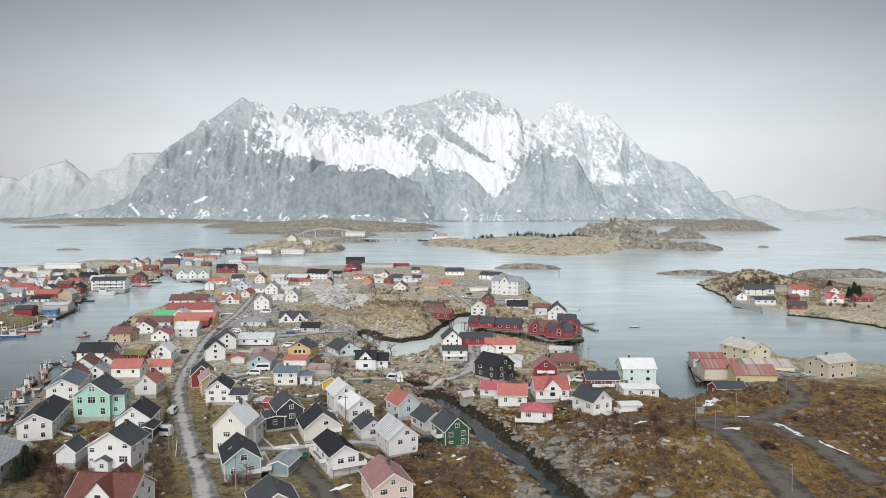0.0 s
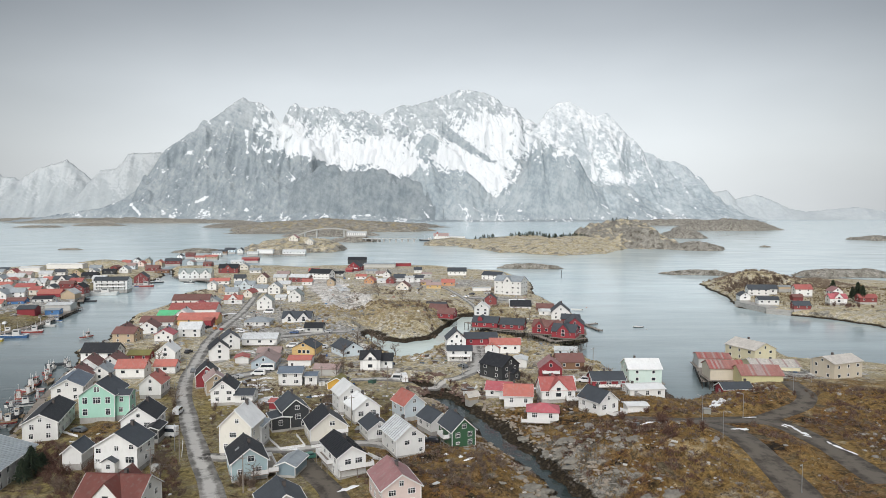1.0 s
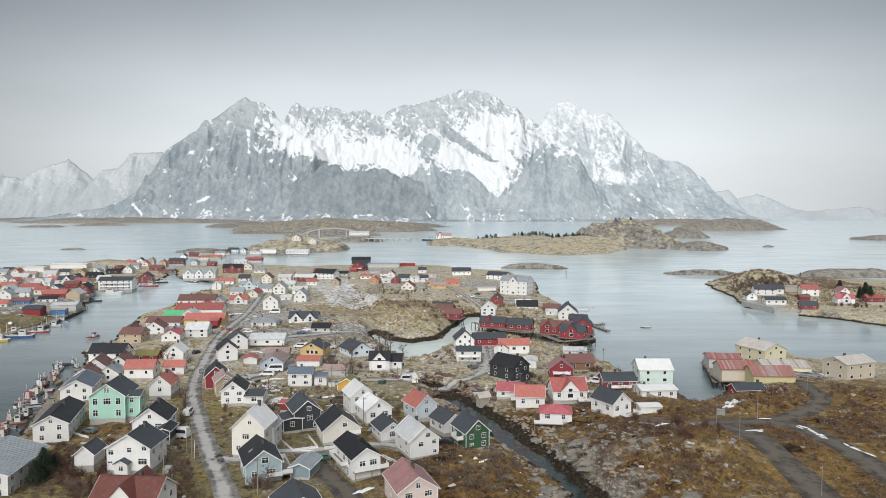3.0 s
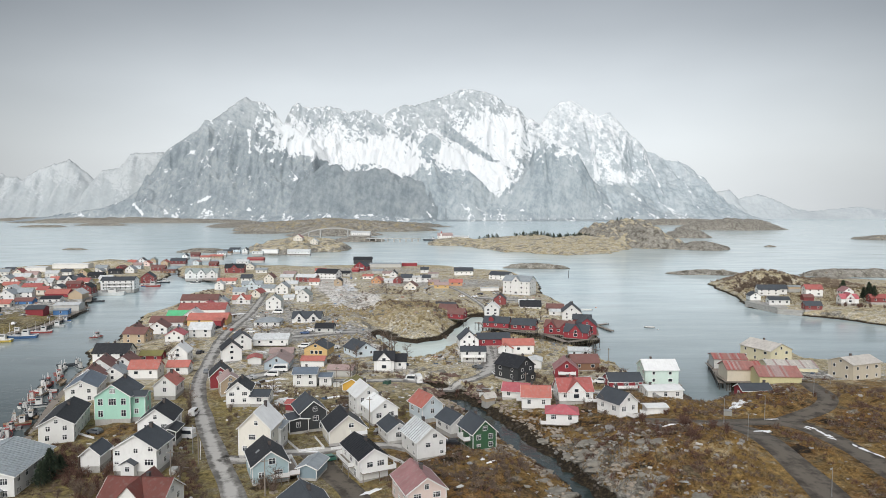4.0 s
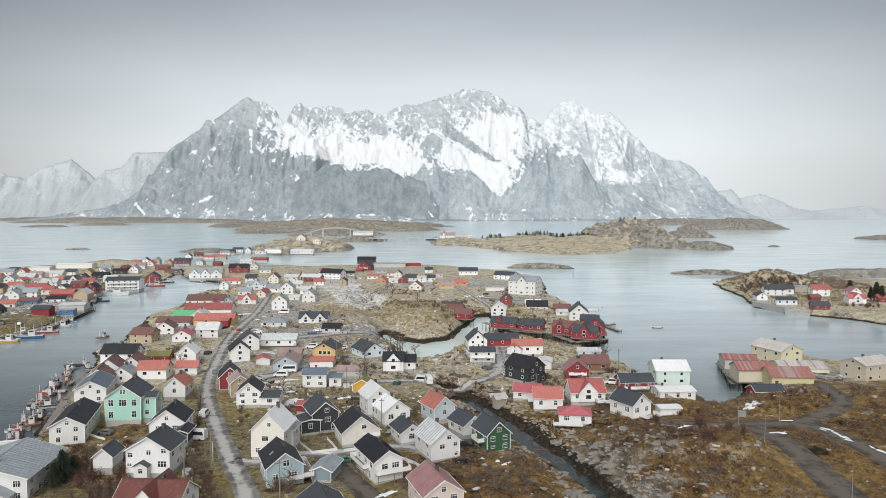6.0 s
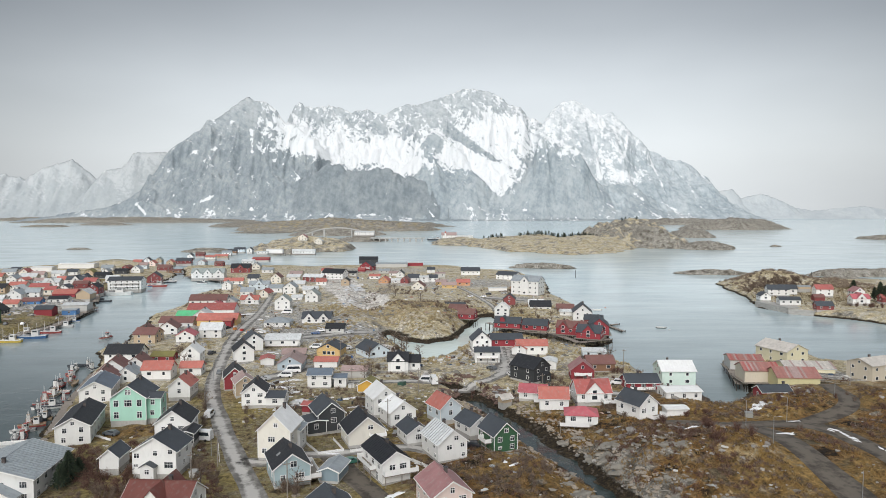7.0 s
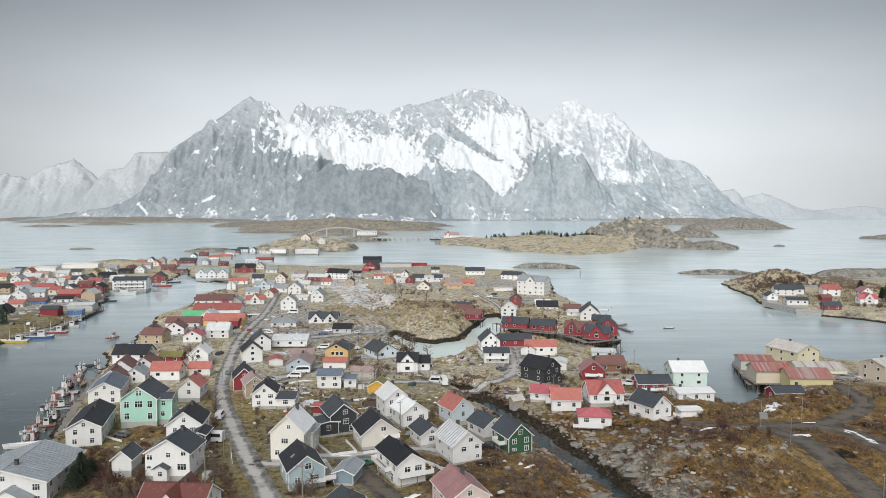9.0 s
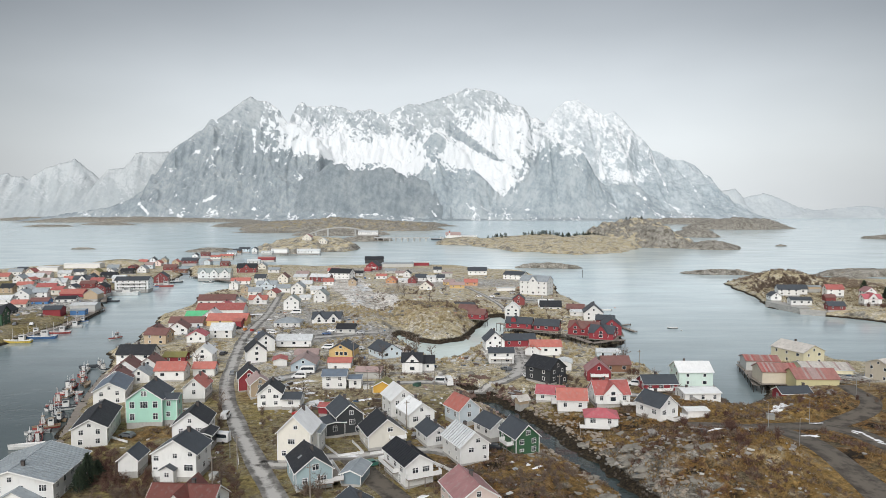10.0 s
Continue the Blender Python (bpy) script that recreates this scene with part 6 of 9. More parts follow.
house(-340.2, 631.2, 3.5, 6, 7.4, 9.8, 3.7, "tan", "moss", 36)
house(-349.6, 682.3, 3.5, 94, 7.4, 11.2, 3.3, "white", "greyroof", 34)
house(-316.4, 576.8, 3.5, 6, 7.4, 9.0, 3.9, "white", "slate", 38)
house(-414.1, 630.0, 3.5, 96, 7.4, 12.0, 3.9, "white", "greyroof", 34)
house(-397.6, 585.5, 3.5, 96, 8.2, 12.8, 3.9, "cream", "coral", 34)
house(-358.7, 635.0, 3.5, 96, 6.6, 9.8, 3.5, "white", "slate", 34)
house(-330.8, 886.6, 3.5, 94, 6.6, 11.2, 3.5, "maroon", "brownroof", 34)
house(-300.0, 836.3, 3.5, 94, 6.6, 12.0, 3.2, "cream", "coral", 30)
house(-332.3, 856.9, 3.5, 4, 6.6, 9.0, 3.5, "white", "slate", 36)
house(-307.2, 920.1, 3.5, 94, 7.4, 12.0, 3.5, "white", "greyroof", 32)
house(-233.8, 767.2, 3.5, 94, 7.4, 13.5, 3.2, "white", "palegrey", 26, chim=None)
house(-204.6, 696.2, 3.5, 4, 8.2, 9.8, 3.9, "cream", "greyroof", 36)
house(-183.0, 657.6, 3.5, 92, 6.6, 10.5, 3.2, "white", "greyroof", 30)
house(-162.8, 498.7, 3.5, 6, 6.6, 7.5, 3.5, "tan", "greyroof", 36)
house(-110.1, 455.0, 3.5, 90, 5.7, 6.8, 2.8, "white", "palegrey", 26, chim=None)
house(-141.8, 367.6, 4.0, 4, 8.0, 9.0, 4.2, "white", "palegrey", 36)
house(-155.7, 328.1, 3.0, 6, 8.0, 9.0, 3.4, "tan", "brownroof", 36)
house(-125.7, 254.9, 3.5, 8, 8.0, 9.0, 3.8, "white", "brownroof", 38)
house(-123.2, 241.4, 3.5, 10, 7.0, 8.0, 3.4, "white", "greyroof", 36)
house(-71.7, 273.7, 4.5, 94, 6.0, 9.0, 2.8, "grey", "mauve", 28, chim=None)
house(-43.7, 246.2, 4.5, 86, 6.0, 9.0, 2.6, "grey", "mauve", 20, chim=None, name="shed")
house(38.9, 229.1, 4.5, 100, 5.0, 7.0, 2.4, "white", "palegrey", 20, chim=None, name="garage")
house(55.0, 198.9, 4.5, 94, 4.0, 6.0, 2.6, "white", "whiteroof", 8, chim=None, name="garage", attic=False)
house(7.6, 218.6, 2.9, 120, 2.6, 3.6, 1.5, "tan", "tanroof", 38, chim=None, name="shed", base=0.1)

# infill between the far houses
house(-316.2, 487.0, 3.5, 2, 7.1, 10.4, 4.5, "white", "palegrey", 38, chim=None)
house(-295.1, 469.3, 3.5, 100, 6.0, 9.4, 4.5, "white", "greyroof", 38, chim=None)
house(-293.6, 488.7, 3.5, 85, 7.4, 8.3, 3.9, "cream", "redroof", 31, chim=None)
house(-295.4, 509.9, 3.5, 6, 6.8, 9.7, 3.2, "white", "slate", 31, chim=None)
house(-292.5, 526.4, 3.5, 97, 6.4, 10.7, 4.3, "maroon", "brownroof", 30, chim=None)
house(-343.2, 558.0, 3.5, 86, 6.2, 9.9, 3.4, "paleblue", "mauve", 28, chim=None)
house(-351.6, 550.9, 3.5, -6, 6.3, 8.6, 4.6, "white", "coral", 30, chim=None)
house(-336.1, 498.0, 3.5, 93, 6.5, 8.6, 4.4, "tan", "black", 38, chim=None)
house(-292.1, 575.5, 3.5, 90, 6.3, 10.9, 3.5, "white", "palegrey", 34, chim=None)
house(-328.1, 636.3, 3.5, 3, 6.0, 9.2, 4.5, "white", "greyroof", 32, chim=None)
house(-295.2, 545.9, 3.5, 86, 6.5, 10.5, 4.0, "cream", "redroof", 37, chim=None)
house(-425.5, 657.4, 3.5, 94, 6.1, 9.1, 3.6, "white", "slate", 33, chim=None)
house(-333.7, 690.0, 3.5, -1, 6.7, 10.1, 3.3, "maroon", "brownroof", 28, chim=None)
house(-322.3, 701.6, 3.5, 95, 7.3, 8.1, 4.3, "paleblue", "mauve", 33, chim=None)
house(-111.8, 550.2, 3.5, 96, 6.9, 8.0, 3.3, "white", "coral", 30, chim=None)
house(-91.8, 547.1, 3.5, 0, 6.2, 8.7, 4.3, "tan", "black", 35, chim=None)
house(-108.8, 491.8, 3.5, 95, 6.8, 10.7, 3.6, "white", "palegrey", 35, chim=None)
house(-136.0, 501.8, 3.5, 87, 6.9, 10.3, 3.7, "white", "greyroof", 32, chim=None)
house(-136.5, 475.0, 3.5, -5, 6.6, 10.9, 3.5, "cream", "redroof", 36, chim=None)
house(-171.1, 567.3, 3.5, 95, 7.4, 9.0, 4.5, "white", "slate", 36, chim=None)
house(-255.9, 736.2, 3.5, 86, 6.5, 9.0, 3.4, "maroon", "brownroof", 29, chim=None)
house(-279.7, 752.4, 3.5, -2, 7.1, 8.9, 3.9, "paleblue", "mauve", 28, chim=None)
house(-123.1, 640.9, 3.5, 86, 7.5, 9.6, 3.8, "white", "coral", 31, chim=None)
house(-103.6, 614.2, 3.5, 95, 7.2, 9.4, 3.8, "tan", "black", 28, chim=None)

# east isle
house(218.9, 478.0, 4.5, 82, 7.4, 14.0, 4.6, "white", "slate", 36, gables=0)
house(229.0, 484.3, 4.5, 82, 7.4, 11.2, 4.2, "white", "slate", 34, chim=None)
house(201.1, 459.5, 3.5, -6, 6.7, 8.4, 3.4, "white", "slate", 34)
house(206.6, 437.1, 3.5, 84, 6.7, 12.6, 3.6, "white", "slate", 26, chim=None)
house(246.5, 470.7, 5.0, 86, 6.7, 11.2, 5.1, "white", "redroof", 38)
house(231.0, 447.7, 4.5, 86, 5.2, 6.3, 2.9, "maroon", "brownroof", 30, chim=None, name="shed")
house(218.3, 418.2, 3.0, 84, 5.9, 9.8, 3.1, "maroon", "slate", 36)
house(247.8, 431.6, 5.0, 86, 6.7, 10.5, 3.7, "white", "crimson", 36, gables=1)
house(255.1, 446.4, 6.0, -4, 6.7, 8.4, 5.4, "white", "pinkroof", 38)
house(269.9, 436.8, 5.0, 84, 6.7, 10.5, 3.4, "maroon", "redroof", 30)
house(244.5, 492.2, 7.0, 86, 4.4, 8.4, 2.2, "tan", "greyroof", 16, chim=None, name="shed")

# the islands to the north
house(-237.0, 1076.1, 4.0, 0, 14.0, 14.0, 5.0, "cream", "pinkroof", 36, fine=False)
house(-212.2, 1076.0, 4.0, 0, 12.0, 14.0, 5.0, "cream", "palegrey", 36, fine=False)
house(-222.3, 967.4, 2.0, 90, 9.0, 14.0, 4.0, "white", "palegrey", 30, fine=False)
house(-206.3, 967.4, 2.0, 90, 9.0, 18.0, 4.0, "white", "palegrey", 30, fine=False)
house(-6.6, 1378.4, 4.0, 90, 16.0, 30.0, 9.0, "white", "mauve", 34, fine=False, extra="beside the harbour light")
house(22.3, 1402.5, 4.0, 90, 12.0, 40.0, 6.0, "white", "palegrey", 16, fine=False)
house(-180.1, 1404.6, 4.0, 90, 14.0, 40.0, 6.0, "white", "palegrey", 20, fine=False)


# ---- roads ----
def street_mat(name, stops, scale, pale):
    m = bpy.data.materials.new(name)
    m.use_nodes = True
    nt = m.node_tree
    geo, n = nt.nodes.new("ShaderNodeNewGeometry"), nt.nodes.new("ShaderNodeTexNoise")
    n.inputs["Scale"].default_value, n.inputs["Detail"].default_value, n.inputs["Roughness"].default_value = scale, 12, 0.72
    nt.links.new(geo.outputs["Position"], n.inputs["Vector"])
    cr = ramp_node(nt, stops)
    nt.links.new(n.outputs[0], cr.inputs[0])
    b = nt.nodes["Principled BSDF"]
    # wheel-worn, paler strip along the way
    at, ad, rg, mx = nt.nodes.new("ShaderNodeAttribute"), nt.nodes.new("ShaderNodeMath"), nt.nodes.new("ShaderNodeMapRange"), nt.nodes.new("ShaderNodeMix")
    at.attribute_name = "worn"
    ad.operation = "ADD"
    nt.links.new(at.outputs["Fac"], ad.inputs[0])
    nt.links.new(n.outputs[0], ad.inputs[1])
    rg.inputs["From Min"].default_value, rg.inputs["From Max"].default_value = 0.92, 1.12
    nt.links.new(ad.outputs[0], rg.inputs["Value"])
    mx.data_type = "RGBA"
    nt.links.new(rg.outputs[0], mx.inputs["Factor"])
    nt.links.new(cr.outputs[0], mx.inputs["A"])
    mx.inputs["B"].default_value = (*pale, 1)
    nt.links.new(mx.outputs["Result"], b.inputs["Base Color"])
    b.inputs["Roughness"].default_value = 0.75
    bp = nt.nodes.new("ShaderNodeBump")
    bp.inputs["Strength"].default_value, bp.inputs["Distance"].default_value = 0.3, 0.1
    nt.links.new(n.outputs[0], bp.inputs["Height"])
    nt.links.new(bp.outputs[0], b.inputs["Normal"])
    return m


M_ASPHALT = street_mat("worn_asphalt", [(0.392, (0.10, 0.094, 0.086)), (0.470, (0.15, 0.142, 0.13)), (0.530, (0.21, 0.20, 0.184)), (0.632, (0.30, 0.288, 0.268))], 0.28, (0.47, 0.455, 0.43))
M_GRAVEL = street_mat("gravel", [(0.392, (0.040, 0.032, 0.024)), (0.470, (0.068, 0.056, 0.044)), (0.53, (0.10, 0.085, 0.068)), (0.632, (0.16, 0.137, 0.11))], 0.3, (0.135, 0.115, 0.092))
M_SNOW = mat("old_snow", (0.78, 0.79, 0.80), 0.8, 0.06, 1.0, 0.4, dirt=0.15, dirt_color=(0.4, 0.38, 0.35))


def along(line, step):
    """Points every step metres along a polyline rounded at its corners."""
    P = np.array(line, float).reshape(-1, 2)
    for _ in range(2):
        Q = np.empty((2 * len(P) - 2, 2))
        Q[0::2], Q[1::2] = 0.75 * P[:-1] + 0.25 * P[1:], 0.25 * P[:-1] + 0.75 * P[1:]
        P = np.vstack([P[:1], Q, P[-1:]])
    s = np.r_[0, np.cumsum(np.hypot(*np.diff(P, axis=0).T))]
    u = np.arange(0, s[-1], step)
    return np.stack([np.interp(u, s, P[:, 0]), np.interp(u, s, P[:, 1])], 1)


def road(name, line, width, material, label, lift=0.09):
    C = along(line, 1.5)
    T = np.gradient(C, axis=0)
    T /= np.linalg.norm(T, axis=1)[:, None] + 1e-9
    N = np.stack([-T[:, 1], T[:, 0]], 1)
    rows = []
    for k in np.linspace(-1, 1, 13):
        wob = width / 2 * k * (1 + 0.07 * np.sin(np.arange(len(C)) * 0.31 + k) * abs(k))
        rows.append(C + N * wob[:, None])
    P = np.stack(rows, 0)
    Z = ground_z(P[..., 0].ravel(), P[..., 1].ravel(), True).reshape(P.shape[:2]) + lift
    Z[0] -= 0.35
    Z[-1] -= 0.35
    worn = np.interp(np.linspace(-1, 1, 13), (-1, -0.55, -0.1, 0.35, 0.75, 1), (0.1, 0.35, 0.66, 0.62, 0.3, 0.1))
    ob = sheet(name, P[..., 0], P[..., 1], Z, material, dict(worn=np.repeat(worn[:, None], P.shape[1], 1)))
    return tagged(ob, label, "road", kind="structure")


for key, (width, line) in ROADS.items():
    gravel = key.startswith("gravel") or key == "drive"
    road("road", line, width, M_GRAVEL if gravel else M_ASPHALT, "rough gravel track over the heath" if gravel else "worn grey asphalt village street", 0.09 if gravel else 0.12)


# ---- vehicles ----
CAR_PAINT = {}


def car_paint(c):
    if c not in CAR_PAINT:
        m = bpy.data.materials.new("car_paint")
        m.use_nodes = True
        b = m.node_tree.nodes["Principled BSDF"]
        b.inputs["Base Color"].default_value, b.inputs["Roughness"].default_value = (*c, 1), 0.3
        b.inputs["Coat Weight"].default_value = 0.5
        CAR_PAINT[c] = m
    return CAR_PAINT[c]


def lofted(profile, half, taper, tuck):
    """A body from its side outline (y, z), narrowed towards the top."""
    top = max(z for _, z in profile)
    V = []
    for s in (-1, 1):
        for y, z in profile:
            V.append((s * half * (1 - taper * max(0, z - tuck) / max(top - tuck, 0.01)), y, z))
    n = len(profile)
    Fc = [tuple(range(n)), tuple(range(2 * n - 1, n - 1, -1))] + [((i + 1) % n, i, n + i, n + (i + 1) % n) for i in range(n)]
    return V, Fc


VEHICLES = {
    "car": ([(-2.1, 0.3), (2.1, 0.3), (2.15, 0.75), (1.95, 0.92), (1.0, 1.0), (-1.2, 1.02), (-2.05, 0.98), (-2.15, 0.6)], [(1.05, 0.98), (0.35, 1.46), (-1.25, 1.48), (-1.9, 1.0)], 0.88, (-1.3, 1.3), "parked car on bare ground"),
    "van": ([(-2.6, 0.35), (2.5, 0.35), (2.55, 0.9), (2.2, 1.15), (1.7, 1.25), (-2.6, 1.25)], [(1.75, 1.24), (1.1, 2.0), (-2.58, 2.05), (-2.6, 1.24)], 0.98, (-1.7, 1.6), "parked panel van on bare ground"),
    "camper_van": ([(-3.2, 0.4), (3.0, 0.4), (3.1, 0.95), (2.6, 1.3), (2.1, 1.45), (-3.2, 1.45)], [(2.2, 1.44), (1.9, 2.5), (1.2, 2.8), (-3.15, 2.8), (-3.2, 1.44)], 1.1, (-1.9, 2.0), "white camper van parked by the houses"),
}


def vehicle(kind, x, y, turn, color, words, z=None):
    lower, upper, half, axles, rest = VEHICLES[kind]
    e = empty(kind, x, y, (gz(x, y) if z is None else z) + 0.04, turn)
    tagged(e, f"{words} {rest}", kind.replace("_", " "), "parked vehicles")
    p = car_paint(color)
    part("body", lofted(lower, half, 0.06, 0.6), p, e)
    cabin = part("cabin", lofted(upper, half * 0.95, 0.18, 1.0), p, e)
    z0, z1 = upper[0][1] + 0.08, upper[1][1] - 0.12
    y0, y1 = upper[-1][0] + 0.35, upper[0][0] - 0.35
    for s in (-1, 1):
        xs = half * 0.9
        v = [(s * xs * 0.985, y0, z0), (s * xs * 0.985, y1, z0), (s * xs * 0.90, y1 - 0.45, z1), (s * xs * 0.90, y0 + 0.25, z1)]
        v += [(a + s * 0.06, b, c) for a, b, c in v]
        part("side_window", (v, [(0, 1, 2, 3), (7, 6, 5, 4), (0, 4, 5, 1), (1, 5, 6, 2), (2, 6, 7, 3), (3, 7, 4, 0)]), M_GLASS, cabin)
    a, b = upper[0], upper[1]
    v = [(sx * half * 0.78, a[0] - 0.02, a[1] + 0.06) for sx in (-1, 1)] + [(sx * half * 0.70, b[0] + 0.02, b[1] - 0.06) for sx in (1, -1)]
    v += [(p0, p1 + 0.05, p2 + 0.03) for p0, p1, p2 in v]
    part("windscreen", (v, [(3, 2, 1, 0), (4, 5, 6, 7), (0, 1, 5, 4), (1, 2, 6, 5), (2, 3, 7, 6), (3, 0, 4, 7)]), M_GLASS, cabin)
    for s in (-1, 1):
        for ay in axles:
            part("wheel", tube_vf((s * (half - 0.14), ay, 0.32), (s * (half + 0.04), ay, 0.32), 0.33, 0.33, 12), M_TYRE, e)
        part("headlight", box_vf(*sorted((s * half * 0.55, s * half * 0.85)), lower[2][0] - 0.12, lower[2][0] + 0.02, lower[2][1] - 0.12, lower[2][1] + 0.06), M_STEEL, e)
    return e


WHITE_P, BLACK_P, GREY_P, RED_P, GREEN_P, BLUE_P, SILVER_P = (0.80, 0.80, 0.80), (0.02, 0.02, 0.025), (0.12, 0.13, 0.14), (0.45, 0.03, 0.03), (0.05, 0.17, 0.13), (0.05, 0.10, 0.22), (0.50, 0.51, 0.52)
vehicle("car", -33.2, 160.7, -62, GREEN_P, "dark green")
vehicle("car", -4.6, 171.2, 80, BLACK_P, "black")
vehicle("car", -100.8, 183.0, 75, GREY_P, "dark grey")
vehicle("camper_van", -75.1, 178.3, 82, WHITE_P, "large")
vehicle("camper_van", -18.5, 249.2, 84, WHITE_P, "long")
vehicle("camper_van", -15.5, 238.5, 10, WHITE_P, "short")
vehicle("van", -68.5, 244.0, 88, WHITE_P, "white")
vehicle("camper_van", -67.5, 250.8, 95, WHITE_P, "cream-white")
vehicle("van", 47.3, 233.2, 70, WHITE_P, "white")
vehicle("car", -93.7, 249.0, 12, GREY_P, "grey")
vehicle("car", -108.0, 282.3, -8, BLACK_P, "dark")
vehicle("van", -79.8, 198.7, 4, WHITE_P, "white")
vehicle("car", -125.1, 361.9, -20, SILVER_P, "silver")
vehicle("car", -121.2, 342.9, -20, BLACK_P, "black")
vehicle("car", 12.1, 246.7, 15, WHITE_P, "white")
vehicle("car", 5.8, 256.4, 40, GREY_P, "grey")
vehicle("camper_van", -103.0, 393.6, 86, WHITE_P, "white")
vehicle("car", -100.1, 330.3, 80, WHITE_P, "white")
vehicle("car", -103.8, 324.4, 76, SILVER_P, "silver")
vehicle("car", -72.5, 335.0, 84, WHITE_P, "white")
vehicle("car", -73.7, 327.4, 84, BLUE_P, "dark blue")
vehicle("car", -57.9, 330.4, 70, SILVER_P, "silver")
vehicle("van", -67.5, 295.1, 86, WHITE_P, "white")
vehicle("car", -53.6, 292.8, 80, WHITE_P, "white")
vehicle("car", -85.3, 249.9, 30, WHITE_P, "white")
vehicle("car", -74.6, 239.9, 60, SILVER_P, "silver")
vehicle("car", -58.8, 200.4, 70, RED_P, "red")
vehicle("car", -30.8, 514.8, 80, WHITE_P, "white")
vehicle("car", 14.1, 471.1, 70, WHITE_P, "white")
vehicle("car", 18.8, 487.0, 70, BLACK_P, "black")
vehicle("car", 30.0, 490.3, 80, SILVER_P, "silver")
vehicle("car", 5.1, 471.1, 60, WHITE_P, "white")
for k in range(9):
    vehicle("car", -98 + k * 4.6, 590 + k * 1.2 + (k % 3) * 3.5, 4 + k % 5, (WHITE_P, SILVER_P, BLUE_P, WHITE_P, GREY_P)[k % 5], ("white", "silver", "dark blue", "white", "grey")[k % 5])
for k in range(5):
    vehicle("car", -262 + k * 6.5, 346 + k * 4, 20, (GREY_P, WHITE_P, SILVER_P)[k % 3], ("grey", "white", "silver")[k % 3])


# ---- boats ----
def hull_vf(l, b, h, deck=0.75):
    """Pointed bow (+y), round stern, flared sides."""
    st = [(-0.5, 0.72, 0.9), (-0.35, 0.92, 0.82), (-0.05, 1.0, 0.8), (0.2, 0.86, 0.86), (0.38, 0.5, 0.95), (0.5, 0.04, 1.08)]
    V = []
    for y, k, z in st:
        V += [(-b / 2 * k, y * l, h * z), (-b / 2 * k * 0.8, y * l * 0.96, 0.1), (0, y * l * 0.9, -0.5), (b / 2 * k * 0.8, y * l * 0.96, 0.1), (b / 2 * k, y * l, h * z)]
    Fc = []
    for i in range(len(st) - 1):
        for j in range(4):
            a = i * 5 + j
            Fc.append((a, a + 5, a + 6, a + 1))
        Fc.append((i * 5 + 4, i * 5 + 9, i * 5 + 5, i * 5))
    Fc.append((0, 1, 2, 3, 4))
    return V, Fc


def gunwale_vf(l, b, h):
    st = [(-0.5, 0.72, 0.9), (-0.35, 0.92, 0.82), (-0.05, 1.0, 0.8), (0.2, 0.86, 0.86), (0.38, 0.5, 0.95), (0.5, 0.04, 1.08)]
    V, Fc = [], []
    ring = [(-b / 2 * k, y * l, h * z) for y, k, z in st] + [(b / 2 * k, y * l, h * z) for y, k, z in st[::-1]]
    n = len(ring)
    for dx, dz in ((1.04, -0.10), (1.04, 0.32), (0.93, 0.32), (0.93, -0.02)):
        V += [(x * dx, y * (1 if dx > 1 else 0.985), z + dz) for x, y, z in ring]
    for i in range(n):
        for j in range(4):
            a, c = j * n, (j + 1) % 4 * n
            Fc.append((a + i, a + (i + 1) % n, c + (i + 1) % n, c + i))
    return V, Fc


HULLS = {k: mat("hull_" + k, c, 0.4, 0.06, 1.0, 0.05, dirt=0.25, dirt_color=(0.2, 0.12, 0.08)) for k, c in
         {"white": (0.66, 0.66, 0.645), "red": (0.34, 0.07, 0.06), "blue": (0.06, 0.14, 0.30), "yellow": (0.62, 0.46, 0.09), "dark": (0.05, 0.06, 0.07), "green": (0.05, 0.20, 0.14), "orange": (0.52, 0.20, 0.11), "grey": (0.30, 0.31, 0.31), "wood": (0.33, 0.25, 0.17)}.items()}


